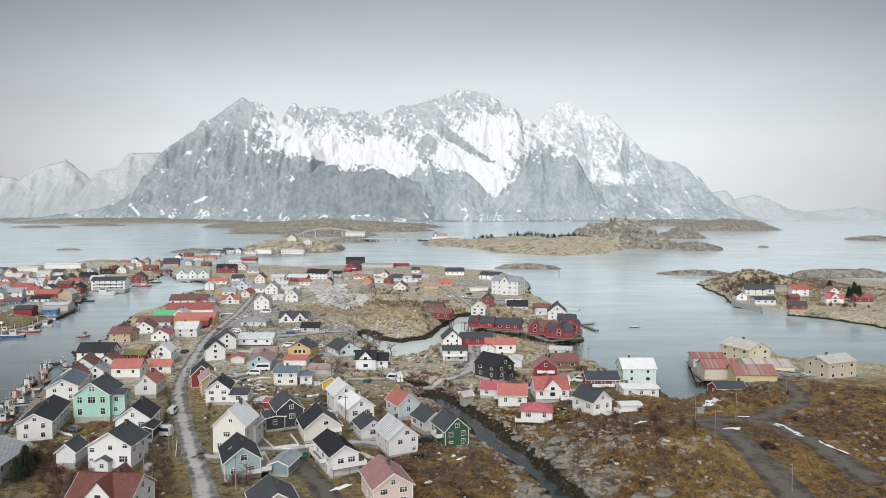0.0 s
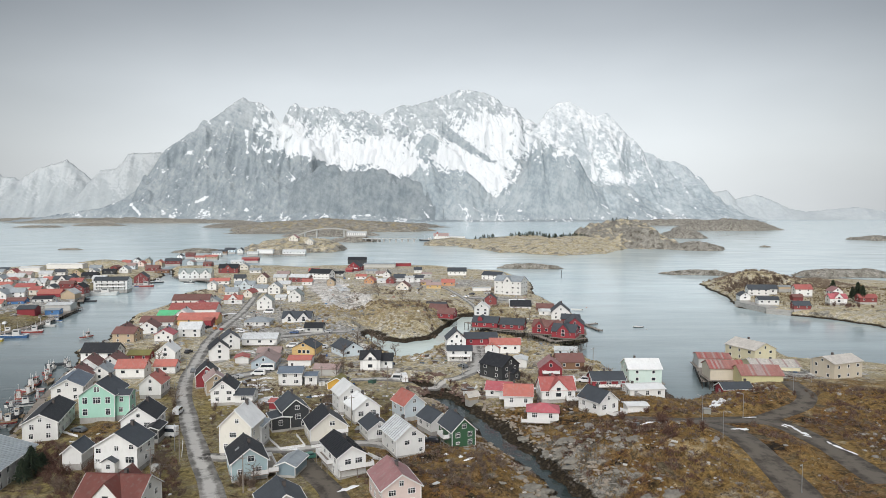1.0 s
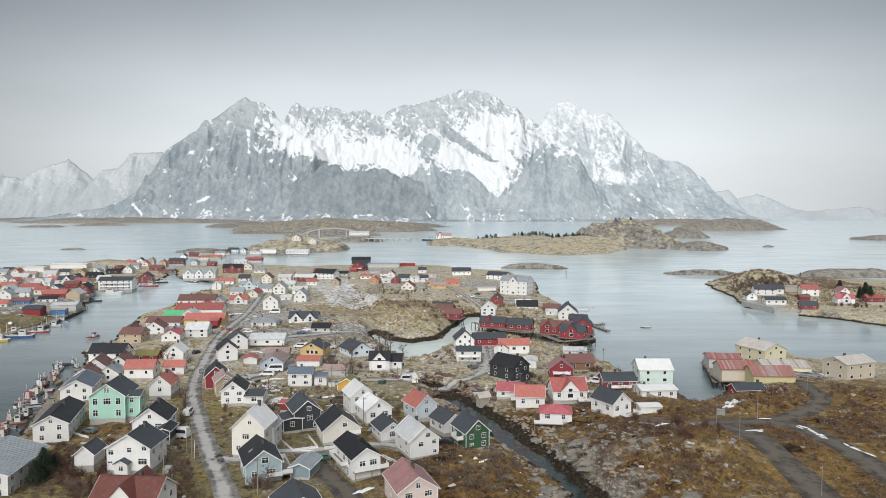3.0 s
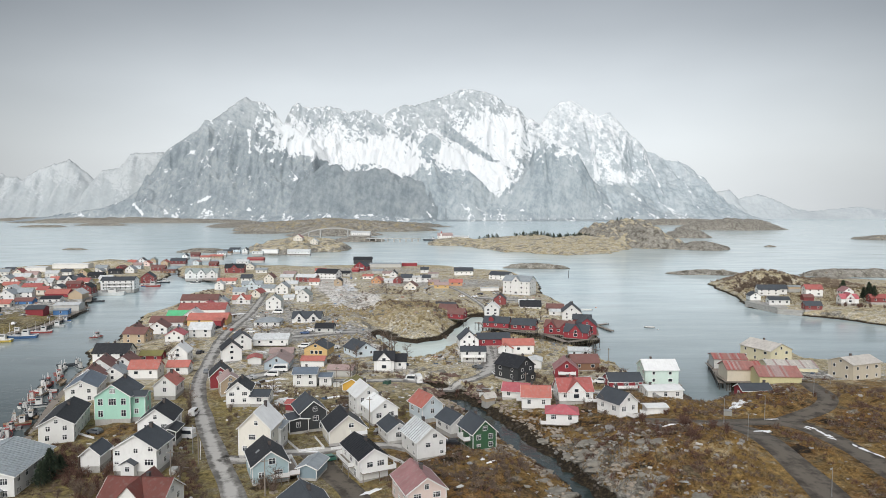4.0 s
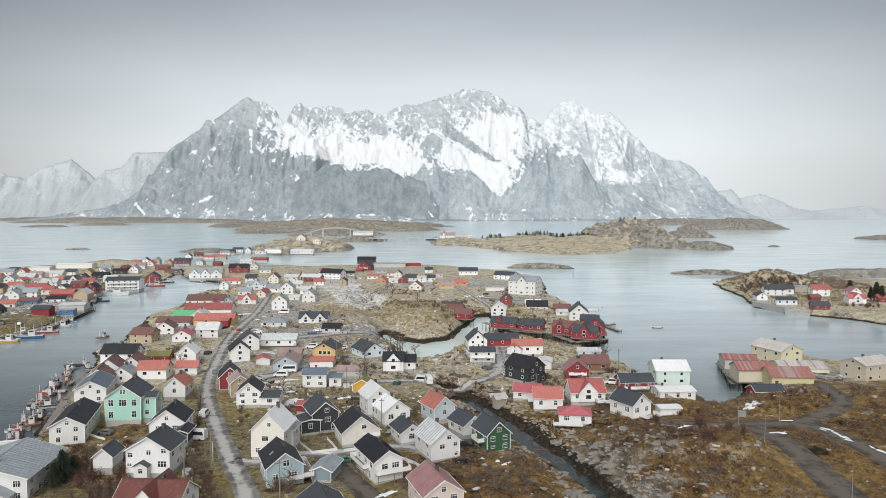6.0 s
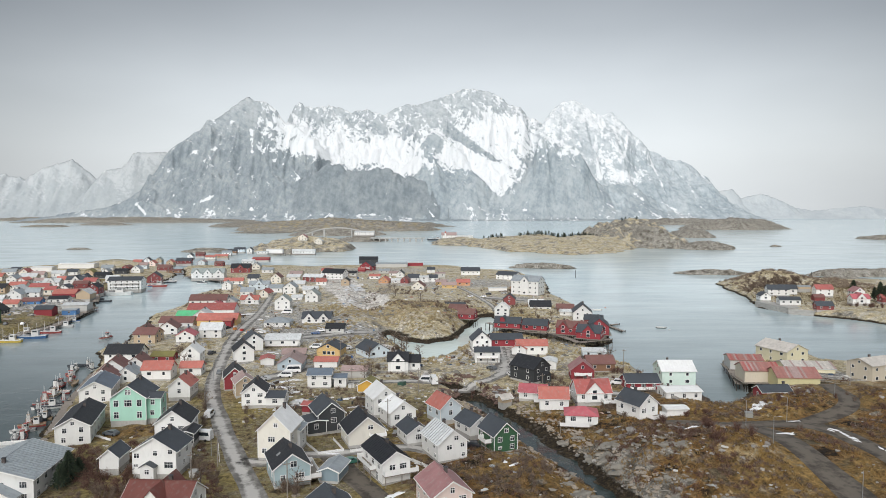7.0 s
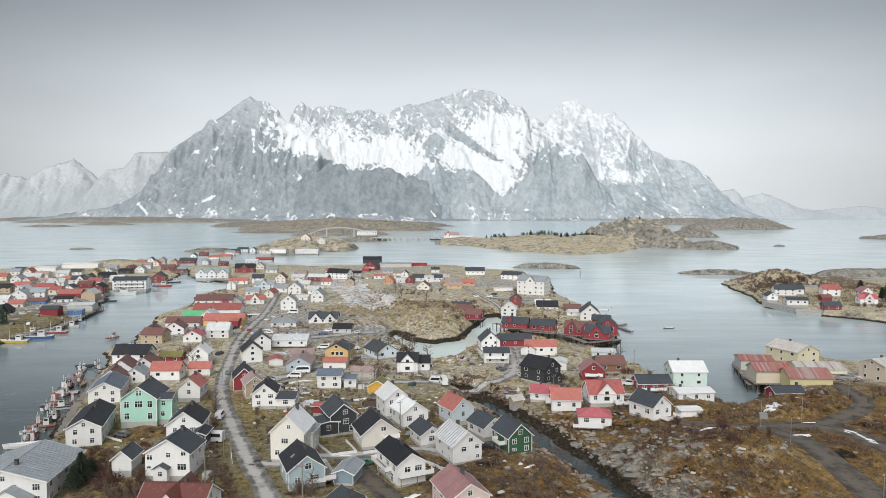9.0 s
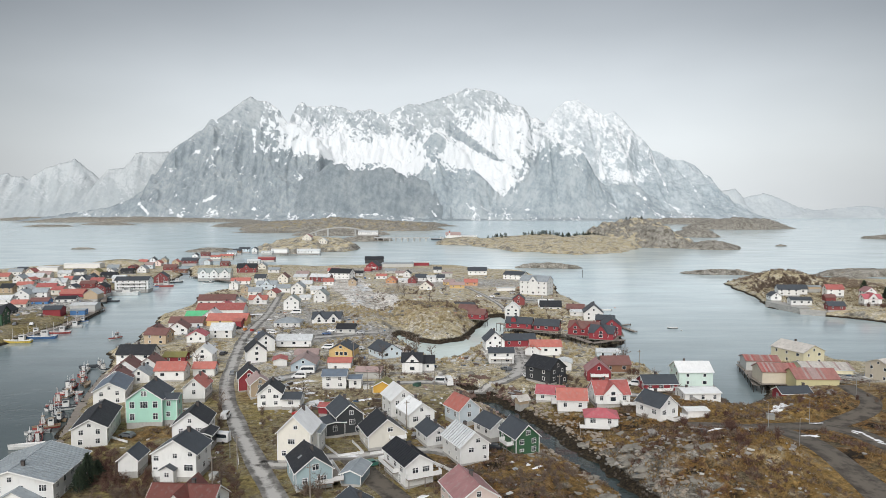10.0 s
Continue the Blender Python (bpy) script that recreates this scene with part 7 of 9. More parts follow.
def boat(x, y, turn, l, hull="white", rail="white", kind="fishing_boat", z=0.0):
    e = empty(kind, x, y, z, turn)
    b, h = l * 0.27, max(0.6, l * 0.11)
    afloat = "moored on calm water" if z < 0.3 else "lying ashore"
    tagged(e, f"{hull} {'wooden fishing boat with a wheelhouse' if kind == 'fishing_boat' else kind.replace('_', ' ')} {afloat}", "boat", "boats of the village")
    part("hull", hull_vf(l, b, h), HULLS[hull], e)
    part("gunwale", gunwale_vf(l, b, h), HULLS[rail], e)
    if kind == "fishing_boat":
        ww, wl, wh = b * 0.5, l * 0.2, 1.9 + l * 0.03
        y0 = -l * 0.26
        house_ = part("wheelhouse", lofted([(y0, h * 0.7), (y0 + wl, h * 0.7), (y0 + wl * 1.05, h + wh * 0.6), (y0 + wl * 0.92, h + wh), (y0, h + wh)], ww / 2, 0.1, h), HULLS["white"], e)
        part("roof", box_vf(-ww * 0.56, ww * 0.56, y0 - 0.15, y0 + wl * 1.02, h + wh, h + wh + 0.1), HULLS[rail], house_)
        part("window", box_vf(-ww * 0.4, ww * 0.4, y0 + wl * 0.97, y0 + wl * 1.06, h + wh * 0.62, h + wh * 0.9), M_GLASS, house_)
        for s in (-1, 1):
            part("window", box_vf(*sorted((s * ww * 0.44, s * ww * 0.5)), y0 + wl * 0.2, y0 + wl * 0.85, h + wh * 0.62, h + wh * 0.88), M_GLASS, house_)
        part("mast", tube_vf((0, l * 0.18, h * 0.6), (0, l * 0.17, h + l * 0.42), 0.09, 0.05, 6), M_TRIM, e)
        part("mast", tube_vf((0, y0 + wl * 0.3, h + wh), (0, y0 + wl * 0.3, h + wh + l * 0.22), 0.06, 0.03, 6), M_TRIM, e)
        part("boom", tube_vf((0, l * 0.18, h + l * 0.10), (0, -l * 0.1, h + l * 0.24), 0.05, 0.04, 5), M_TRIM, e)
        part("hatch", box_vf(-b * 0.2, b * 0.2, l * 0.0, l * 0.13, h * 0.7, h * 1.15), HULLS["orange" if rail == "red" else "grey"], e)
        for yy, top, lean in ((l * 0.02, 0.30, 0.06), (-l * 0.38, 0.26, -0.05)):
            part("stay", tube_vf((0, yy, h * 0.7), (l * lean, yy, h + l * top), 0.045, 0.03, 5), M_DARK, e)
        part("winch", tube_vf((-0.4, l * 0.26, h * 1.05), (0.4, l * 0.26, h * 1.05), 0.22, 0.22, 8), M_DARK, e)
    else:
        part("thwart", box_vf(-b * 0.4, b * 0.4, -0.12, 0.12, h * 0.6, h * 0.68), M_WOOD, e)
        part("engine", box_vf(-0.2, 0.2, -l * 0.55, -l * 0.49, h * 0.3, h * 1.35), M_DARK, e)
    return e


boat(-223.6, 330.5, 96, 13, "yellow")
boat(-219.2, 340.7, 100, 16, "blue")
boat(-217.9, 354.8, 104, 12, "red")
boat(-220.6, 372.0, 106, 11, "white")
boat(-225.1, 388.9, 106, 9, "white", "blue")
boat(-229.5, 351.6, 100, 11, "dark")
boat(-180.8, 339.3, 160, 8, "white", "red")
boat(-261.0, 512.9, 96, 26, "white")
boat(-264.3, 549.3, 120, 13, "white")
boat(-259.2, 557.3, 120, 14, "white", "blue")
boat(-253.9, 569.6, 100, 18, "red")
boat(-256.3, 600.6, 110, 14, "dark")
boat(-249.4, 475.0, 104, 9, "dark", "dark", "motor_boat")
boat(-259.6, 487.0, 100, 7, "dark", "dark", "motor_boat")
boat(-233.9, 427.7, 120, 6, "white", "dark", "motor_boat")
random.seed(11)
for k in range(30):  # the fleet tied up along the village quay
    u = (k + random.random()) / 30
    qx, qy = -127.5 - 30.0 * u + random.uniform(-5.0, 1.5), 184 + 98 * u
    boat(qx, qy, random.choice((20, 35, 60, 110, 200)) + random.uniform(-15, 15), random.uniform(6.0, 9.5), random.choice(("white", "white", "grey", "dark", "red", "wood")), random.choice(("wood", "white", "grey", "dark", "red")), "fishing_boat" if k % 4 else "motor_boat")
boat(104.8, 370.8, 84, 5.5, "dark", "white", "motor_boat")
boat(83.8, 435.3, 80, 7, "white", "white", "motor_boat")
boat(-224.7, 595.9, 96, 9, "white", "dark")
boat(45.9, 173.9, 110, 6, "white", "white", "motor_boat", 6.3)
boat(125.2, 248.0, 60, 8, "white", "dark", "motor_boat", 3.9)
boat(7.4, 225.7, 80, 5, "white", "white", "motor_boat", 2.6)
boat(-25.0, 257.5, 86, 9, "white", "blue", "motor_boat", 5.0)
boat(-57.2, 192.8, 60, 5, "white", "white", "motor_boat", 5.2)
boat(-36, 1435, 100, 34, "dark", "white")
boat(-120.5, 684.1, 80, 9, "white", "white", "motor_boat", 4.0)


# ---- quays and piers ----
def pier(x0, y0, x1, y1, width, top=1.9, label="grey timber pier on dark piles"):
    e = empty("pier", x0, y0, 0, math.degrees(math.atan2(y1 - y0, x1 - x0)))
    tagged(e, label, "pier", "quays")
    l = math.hypot(x1 - x0, y1 - y0)
    n = max(2, int(l / 0.9))
    nplank = min(n, 24)
    me = None
    for i in range(nplank):
        a, b = l * i / nplank, l * (i + 1) / nplank - 0.04
        if me is None:
            o = part("plank", box_vf(0, b - a, -width / 2, width / 2, top - 0.08, top), M_WOOD, e)
            me = o.data
        else:
            put("plank", me, e, pose(a, 0, 0))
    part("beam", box_vf(0.1, l - 0.1, -width * 0.3, -width * 0.3 + 0.25, top - 0.36, top - 0.083), M_PILE, e)
    part("beam", box_vf(0.1, l - 0.1, width * 0.3, width * 0.3 + 0.25, top - 0.36, top - 0.083), M_PILE, e)
    for i in range(max(2, int(l / 3.5)) + 1):
        for s in (-1, 1):
            xx = 0.3 + (l - 0.6) * i / max(2, int(l / 3.5))
            part("stilt", tube_vf((xx, s * width * 0.42, -4), (xx, s * width * 0.42, top + (0.5 if i % 2 else -0.1)), 0.15, 0.13), M_PILE, e)
    return e


pier(-121.1, 189.5, -134.2, 223.3, 3.0)
pier(-134.2, 224.6, -145.6, 260.4, 3.0)
pier(-121.5, 177.8, -120.0, 186.7, 3.0)
pier(-226.9, 334.3, -222.4, 368.7, 5.0)
pier(-222.4, 368.7, -236.7, 437.1, 5.0)
pier(-227.8, 401.0, -234.0, 430.6, 3.0, 0.8, "floating grey timber jetty in the harbour")
pier(-249.9, 464.0, -281.2, 529.0, 4.0)
pier(-274.1, 525.3, -254.8, 591.2, 5.0)
pier(-256.1, 641.4, -199.4, 591.2, 7.0)
pier(76.9, 377.6, 81.5, 358.1, 2.6, 0.7, "floating grey timber jetty beside the red cabins")
pier(75.3, 375.8, 84.7, 381.4, 2.2, 0.7, "floating grey timber jetty beside the red cabins")
pier(10.7, 365.1, 24.8, 339.6, 3.0, 4.1, "timber deck on tall stilts beside red cabins")
pier(24.8, 339.6, 38.0, 333.4, 3.0, 4.1, "timber deck on tall stilts beside red cabins")
pier(40.8, 333.4, 49.0, 310.6, 3.2, 4.1, "timber deck on tall stilts beside red cabins")
pier(49.0, 310.6, 65.3, 318.8, 3.2, 4.1, "timber deck on tall stilts beside red cabins")
pier(103.5, 280.2, 93.1, 242.2, 4.0, 2.6, "old timber quay on black weathered piles")


def stone_quay(x0, y0, x1, y1, width, top):
    """A quay of squared blocks with a concrete deck, seaward face along the line."""
    e = empty("stone_quay", x0, y0, 0, math.degrees(math.atan2(y1 - y0, x1 - x0)))
    tagged(e, "grey stone quay wall with a concrete deck by the sea", "quay", "quays")
    l = math.hypot(x1 - x0, y1 - y0)
    part("deck", box_vf(-0.2, l + 0.2, -0.2, width, top - 0.3, top), M_CONC, e)
    part("core", box_vf(0.1, l - 0.1, 0.25, width - 0.1, -3, top - 0.31), M_STONE, e)
    n, h = max(3, int(l / 1.6)), (top - 0.3 + 1.0) / 4
    block = part("block", box_vf(0.03, l / n - 0.03, 0, 0.24, 0.03, h - 0.03), M_STONE, e)
    block.matrix_local = pose(0, 0, -1)
    for r in range(4):
        for c in range(n):
            if r or c:
                put("block", block.data, e, pose(l / n * c, random.uniform(-0.06, 0.06), -1 + h * r))
    return e


stone_quay(192.7, 453.3, 199.6, 423.6, 10.0, 3.6)
stone_quay(198.8, 421.3, 209.4, 412.4, 7.0, 2.6)
pier(-252, 954, -194, 942, 10.0, 2.6)
pier(30.1, 302.6, 45.9, 300.3, 3.0, 2.6)
pier(-209, 763, -150, 748, 5.0, 2.0)


def bridge(x0, x1, y, z):
    """The low road causeway between the islands."""
    e = empty("bridge", x0, y, 0)
    tagged(e, "low concrete road bridge between the islands", "bridge")
    part("deck", box_vf(0, x1 - x0, -4, 4, z - 1.0, z), M_CONC, e)
    for k in range(9):
        xx = (x1 - x0) * (k + 0.5) / 9
        part("pier", box_vf(xx - 1.2, xx + 1.2, -3, 3, -6, z - 1.0), M_CONC, e)
    for s in (-1, 1):
        part("railing", box_vf(0, x1 - x0, *sorted((s * 3.7, s * 3.9)), z + 0.002, z + 1.1), M_STEEL, e)


bridge(-165, -55, 1380, 7)
arch = empty("bridge", -250, 1500, 0)
tagged(arch, "arched concrete bridge over the far sound", "bridge")
av, af = [], []
for k in range(21):
    u = k / 20 * 2 - 1
    zt = 26 - 16 * u * u
    av += [(u * 75, -4, zt), (u * 75, 4, zt), (u * 75, 4, zt - 2.5), (u * 75, -4, zt - 2.5)]
for k in range(20):
    for j in range(4):
        af.append((k * 4 + j, k * 4 + (j + 1) % 4, k * 4 + 4 + (j + 1) % 4, k * 4 + 4 + j))
part("arch", (av, af), M_CONC, arch)
for u in (-0.75, -0.4, 0.4, 0.75):
    part("pier", box_vf(u * 75 - 1.5, u * 75 + 1.5, -3, 3, -6, 26 - 16 * u * u - 2), M_CONC, arch)


# ---- shrubs and trees ----
def island_mat(name, stops, rough=0.9):
    m = bpy.data.materials.new(name)
    m.use_nodes = True
    nt = m.node_tree
    geo = nt.nodes.new("ShaderNodeNewGeometry")
    cr = ramp_node(nt, stops)
    nt.links.new(geo.outputs["Random Per Island"], cr.inputs[0])
    nt.links.new(cr.outputs[0], nt.nodes["Principled BSDF"].inputs["Base Color"])
    nt.nodes["Principled BSDF"].inputs["Roughness"].default_value = rough
    return m


M_TWIG = island_mat("bare_twigs", [(0, (0.07, 0.047, 0.036)), (0.5, (0.155, 0.110, 0.082)), (1, (0.28, 0.215, 0.16))])
M_TWIG_RED = island_mat("reddish_twigs", [(0, (0.05, 0.024, 0.018)), (0.5, (0.12, 0.062, 0.046)), (1, (0.22, 0.135, 0.10))])
M_BARK = mat("bark", (0.11, 0.085, 0.07), 0.9, 0.25, 3, 0.6)
M_NEEDLE = island_mat("needles", [(0, (0.012, 0.022, 0.014)), (0.6, (0.030, 0.048, 0.028)), (1, (0.055, 0.070, 0.035))])
M_TUFT = island_mat("dry_grass", [(0, (0.05, 0.036, 0.020)), (0.3, (0.12, 0.078, 0.030)), (0.6, (0.22, 0.145, 0.055)), (0.85, (0.14, 0.11, 0.05)), (1, (0.30, 0.24, 0.14))])


M_GOLD = island_mat("golden_grass", [(0, (0.085, 0.050, 0.018)), (0.4, (0.215, 0.125, 0.038)), (0.75, (0.30, 0.185, 0.060)), (1, (0.38, 0.27, 0.12))])
M_HEATHER = island_mat("dark_heather", [(0, (0.022, 0.015, 0.010)), (0.5, (0.075, 0.046, 0.026)), (0.85, (0.12, 0.075, 0.04)), (1, (0.22, 0.16, 0.09))])
M_BRUSH = island_mat("pale_brush", [(0, (0.11, 0.078, 0.058)), (0.5, (0.23, 0.175, 0.13)), (1, (0.37, 0.30, 0.23))])
M_STRAW = island_mat("bleached_grass", [(0, (0.17, 0.13, 0.07)), (0.3, (0.34, 0.265, 0.135)), (0.6, (0.48, 0.39, 0.215)), (0.85, (0.39, 0.335, 0.20)), (1, (0.56, 0.49, 0.35))])


def spikes(rng, n, base, tip, thick):
    """n thin tapered blades from base(i) to tip(i): three-sided slivers."""
    B, T = base, tip
    d = T - B
    side = np.cross(d, rng.normal(size=(n, 3)))
    side /= np.linalg.norm(side, axis=1)[:, None] + 1e-9
    up = np.cross(d, side)
    up /= np.linalg.norm(up, axis=1)[:, None] + 1e-9
    th = np.asarray(thick).reshape(-1, 1)
    V = np.stack([B + side * th, B - side * th * 0.5 + up * th * 0.87, B - side * th * 0.5 - up * th * 0.87, T], 1).reshape(-1, 3)
    i = np.arange(n)[:, None] * 4
    Fc = np.concatenate([i + [0, 1, 3], i + [1, 2, 3], i + [2, 0, 3]])
    return V, Fc


def shrub_mesh(seed, height, spread, material, n=260):
    rng = np.random.RandomState(seed)
    k = 14
    root = rng.normal(size=(k, 3)) * [0.25 * spread, 0.25 * spread, 0] 
    top = np.stack([rng.normal(size=k) * spread * 0.55, rng.normal(size=k) * spread * 0.55, height * rng.uniform(0.6, 1.0, k)], 1)
    V1, F1 = spikes(rng, k, root, top, np.full(k, 0.05))
    which = rng.randint(0, k, n)
    u = rng.uniform(0.25, 0.95, n)[:, None]
    B = root[which] * (1 - u) + top[which] * u
    dirs = rng.normal(size=(n, 3)) * [1, 1, 0.5] + [0, 0, 0.9]
    dirs /= np.linalg.norm(dirs, axis=1)[:, None]
    T = B + dirs * rng.uniform(0.3, 0.8, n)[:, None] * height * 0.55
    V2, F2 = spikes(rng, n, B, T, rng.uniform(0.016, 0.03, n))
    me = bpy.data.meshes.new("shrub")
    me.from_pydata(np.vstack([V1, V2]).tolist(), [], np.vstack([F1, F2 + len(V1)]).tolist())
    me.materials.append(material)
    return me


SHRUBS = [shrub_mesh(i, 2.0, 1.0, (M_TWIG, M_TWIG_RED)[i % 2], 300) for i in range(6)]


def shrub(x, y, size, red=False, z=None):
    i = random.randrange(3) * 2 + (1 if red else 0)
    e = new("shrub", SHRUBS[i])
    e.matrix_basis = pose(x, y, gz(x, y) - 0.1 if z is None else z, 0, 0, random.uniform(0, 360)) @ Matrix.Diagonal((size, size, size * random.uniform(0.8, 1.15), 1))
    return tagged(e, "leafless reddish-brown shrub on rough ground" if red else "leafless grey-brown shrub among the houses", "shrub", "shrubs")


def tree_meshes(seed, height):
    rng = np.random.RandomState(seed)
    trunk = [np.array([0, 0, 0.0])]
    for k in range(5):
        trunk.append(trunk[-1] + np.array([rng.normal() * 0.15, rng.normal() * 0.15, height * 0.16]))
    V, Fc = [], []
    for k in range(5):
        v, f = tube_vf(trunk[k], trunk[k + 1], 0.16 * (1 - k / 6), 0.16 * (1 - (k + 1) / 6), 6, len(V))
        V += v
        Fc += f
    tm = bpy.data.meshes.new("tree_trunk")
    tm.from_pydata([tuple(map(float, p)) for p in V], [], Fc)
    tm.materials.append(M_BARK)
    P = np.array(trunk)
    n1 = 26
    u = rng.uniform(1.2, 5, n1)
    B = np.stack([np.interp(u, range(6), P[:, i]) for i in range(3)], 1)
    d = rng.normal(size=(n1, 3)) * [1, 1, 0.2] + [0, 0, 0.7]
    d /= np.linalg.norm(d, axis=1)[:, None]
    L = height * 0.38 * rng.uniform(0.6, 1.1, n1)
    T = B + d * L[:, None]
    V1, F1 = spikes(rng, n1, B, T, np.full(n1, 0.055))
    n2 = 420
    w = rng.randint(0, n1, n2)
    t = rng.uniform(0.3, 1, n2)[:, None]
    B2 = B[w] * (1 - t) + T[w] * t
    d2 = d[w] + rng.normal(size=(n2, 3)) * 0.7 + [0, 0, 0.3]
    d2 /= np.linalg.norm(d2, axis=1)[:, None]
    V2, F2 = spikes(rng, n2, B2, B2 + d2 * height * 0.13 * rng.uniform(0.5, 1.3, (n2, 1)), np.full(n2, 0.018))
    cm = bpy.data.meshes.new("tree_crown")
    cm.from_pydata(np.vstack([V1, V2]).tolist(), [], np.vstack([F1, F2 + len(V1)]).tolist())
    cm.materials.append(M_TWIG)
    return tm, cm


TREES = [tree_meshes(40 + i, 6.0) for i in range(3)]


def bare_tree(x, y, size=1.0):
    e = empty("tree", x, y, gz(x, y) - 0.1, random.uniform(0, 360))
    tagged(e, "small leafless garden tree with fine twigs", "tree", "garden trees")
    e.scale = (size,) * 3
    tm, cm = random.choice(TREES)
    put("trunk", tm, e)
    put("crown", cm, e)


def conifer_meshes(seed, height, spread, n):
    rng = np.random.RandomState(seed)
    v, f = tube_vf((0, 0, 0), (0, 0, height * 0.95), 0.03 * height, 0.01 * height, 6)
    tm = bpy.data.meshes.new("conifer_trunk")
    tm.from_pydata(v, [], f)
    tm.materials.append(M_BARK)
    u = rng.uniform(0.08, 1, n) ** 0.85
    a = rng.uniform(0, 2 * math.pi, n)
    r = spread * (1 - u) ** 0.8 * rng.uniform(0.35, 1.0, n) * (1 + 0.25 * np.sin(a * 3 + seed))
    P = np.stack([r * np.cos(a), r * np.sin(a), u * height], 1)
    d = np.stack([np.cos(a), np.sin(a), -0.15 + 0.5 * rng.normal(size=n)], 1)
    V, Fc = spikes(rng, n, P - d * 0.05 * height, P + d * height * 0.09, np.full(n, height * 0.018))
    cm = bpy.data.meshes.new("conifer_crown")
    cm.from_pydata(V.tolist(), [], Fc.tolist())
    cm.materials.append(M_NEEDLE)
    return tm, cm


CONIFERS = [conifer_meshes(60 + i, 6.0, 1.9 + 0.3 * i, 900) for i in range(3)]
FIRS = [conifer_meshes(70 + i, 6.0, 2.9, 260) for i in range(2)]


def conifer(x, y, z, size, far=False):
    e = empty("conifer", x, y, z, random.uniform(0, 360))
    tagged(e, "dark green spruce in the planted shelter belt" if far else "dark evergreen tree beside the houses", "tree", "shelter belt" if far else "evergreens")
    e.scale = (size,) * 3
    tm, cm = random.choice(FIRS if far else CONIFERS)
    put("trunk", tm, e)
    put("crown", cm, e)


random.seed(5)
conifer(-94.6, 151.5, 4.0, 1.15)
conifer(-94.4, 147.8, 4.0, 0.9)
conifer(-93.7, 154.1, 4.0, 0.75)
conifer(276.0, 484.8, 6.0, 1.4)
conifer(269.6, 445.0, 5.5, 1.9)
conifer(267.7, 436.7, 5.5, 1.7)
conifer(269.5, 450.7, 5.5, 1.3)
def shelter_tree(x, y, lo, hi):
    conifer(x, y, isle_z(x, y) - 0.4, random.uniform(lo, hi), True)


for k in range(60):
    u = k / 59
    shelter_tree(125 + u * 135 + random.uniform(-4, 4), 1262 + random.uniform(-20, 20) + 20 * u, 0.9, 1.6)
for k in range(9):
    shelter_tree(62 + k * 4 + random.uniform(-3, 3), 1290 + random.uniform(-15, 15), 1.1, 1.8)
for k in range(5):
    shelter_tree(318 + k * 7, 1290, 1.0, 1.5)


def shrub_row(n, x0, y0, x1, y1, jitter, lo, hi, red=False):
    for k in range(n):
        u = (k + 0.5) / n
        shrub(x0 + (x1 - x0) * u + random.uniform(-jitter, jitter), y0 + (y1 - y0) * u + random.uniform(-jitter, jitter), random.uniform(lo, hi), red)


shrub_row(9, 48.7, 168.1, 60.3, 164.2, 3.5, 0.8, 1.5, True)
shrub_row(6, 52.7, 175.7, 56.5, 172.2, 2.0, 0.9, 1.5, True)
shrub_row(5, 42.7, 184.1, 50.0, 193.1, 2.5, 0.7, 1.2, True)
shrub_row(8, 38.0, 211.8, 40.8, 194.7, 2.5, 0.8, 1.5)
shrub_row(6, 56.2, 197.4, 67.2, 198.5, 2.0, 0.6, 1.1, True)
shrub_row(8, 83.1, 203.0, 104.7, 208.9, 2.5, 0.6, 1.2, True)
shrub_row(10, 3.7, 151.8, 10.4, 155.1, 4, 0.6, 1.2)
shrub_row(22, -98.7, 163.5, -84.1, 148.4, 5, 0.9, 1.7, True)
shrub_row(8, -87.1, 142.5, -78.8, 142.5, 3, 0.8, 1.5)
shrub_row(6, -99.4, 221.1, -88.0, 217.8, 2, 0.8, 1.4)
shrub_row(6, -79.0, 186.9, -84.5, 211.5, 1.5, 0.8, 1.4)
shrub_row(7, -68.1, 158.2, -60.7, 148.5, 2, 0.7, 1.3)
shrub_row(7, -48.1, 145.5, -42.0, 142.6, 1.5, 0.9, 1.5)
shrub_row(6, -63.3, 183.8, -69.7, 205.0, 2, 0.6, 1.1)
shrub_row(12, -51.6, 265.9, -36.8, 252.1, 4, 0.9, 1.6)
shrub_row(8, -38.4, 286.1, -28.9, 303.8, 2.5, 0.9, 1.6)
shrub_row(22, -43.4, 394.7, -12.6, 418.2, 16, 0.5, 1.2)
shrub_row(18, -62.4, 474.9, -24.8, 526.6, 18, 0.5, 1.3)
shrub_row(12, -14.3, 413.1, -7.5, 338.8, 6, 0.8, 1.6)
shrub_row(14, 28.3, 392.9, 46.8, 363.9, 6, 0.5, 1.2)
shrub_row(10, 52.7, 403.7, 27.3, 419.7, 6, 0.5, 1.1)
shrub_row(10, 46.6, 261.4, 51.0, 248.0, 3, 0.8, 1.5, True)
shrub_row(12, 22.7, 243.8, 30.3, 228.4, 3, 0.8, 1.4)
shrub_row(6, -14.2, 159.3, -10.8, 154.1, 2, 0.8, 1.4)
shrub_row(6, -39.6, 214.4, -35.3, 196.6, 2, 0.8, 1.3)
shrub_row(6, -61.7, 203.9, -53.9, 199.3, 2, 0.7, 1.2)
shrub_row(8, -5.6, 232.1, 4.4, 239.7, 3, 0.5, 1.0, True)
shrub_row(46, 219.8, 520.8, 262.7, 520.9, 13, 1.2, 2.3)
shrub_row(30, 231.4, 535.4, 264.5, 535.4, 9, 1.2, 2.2)
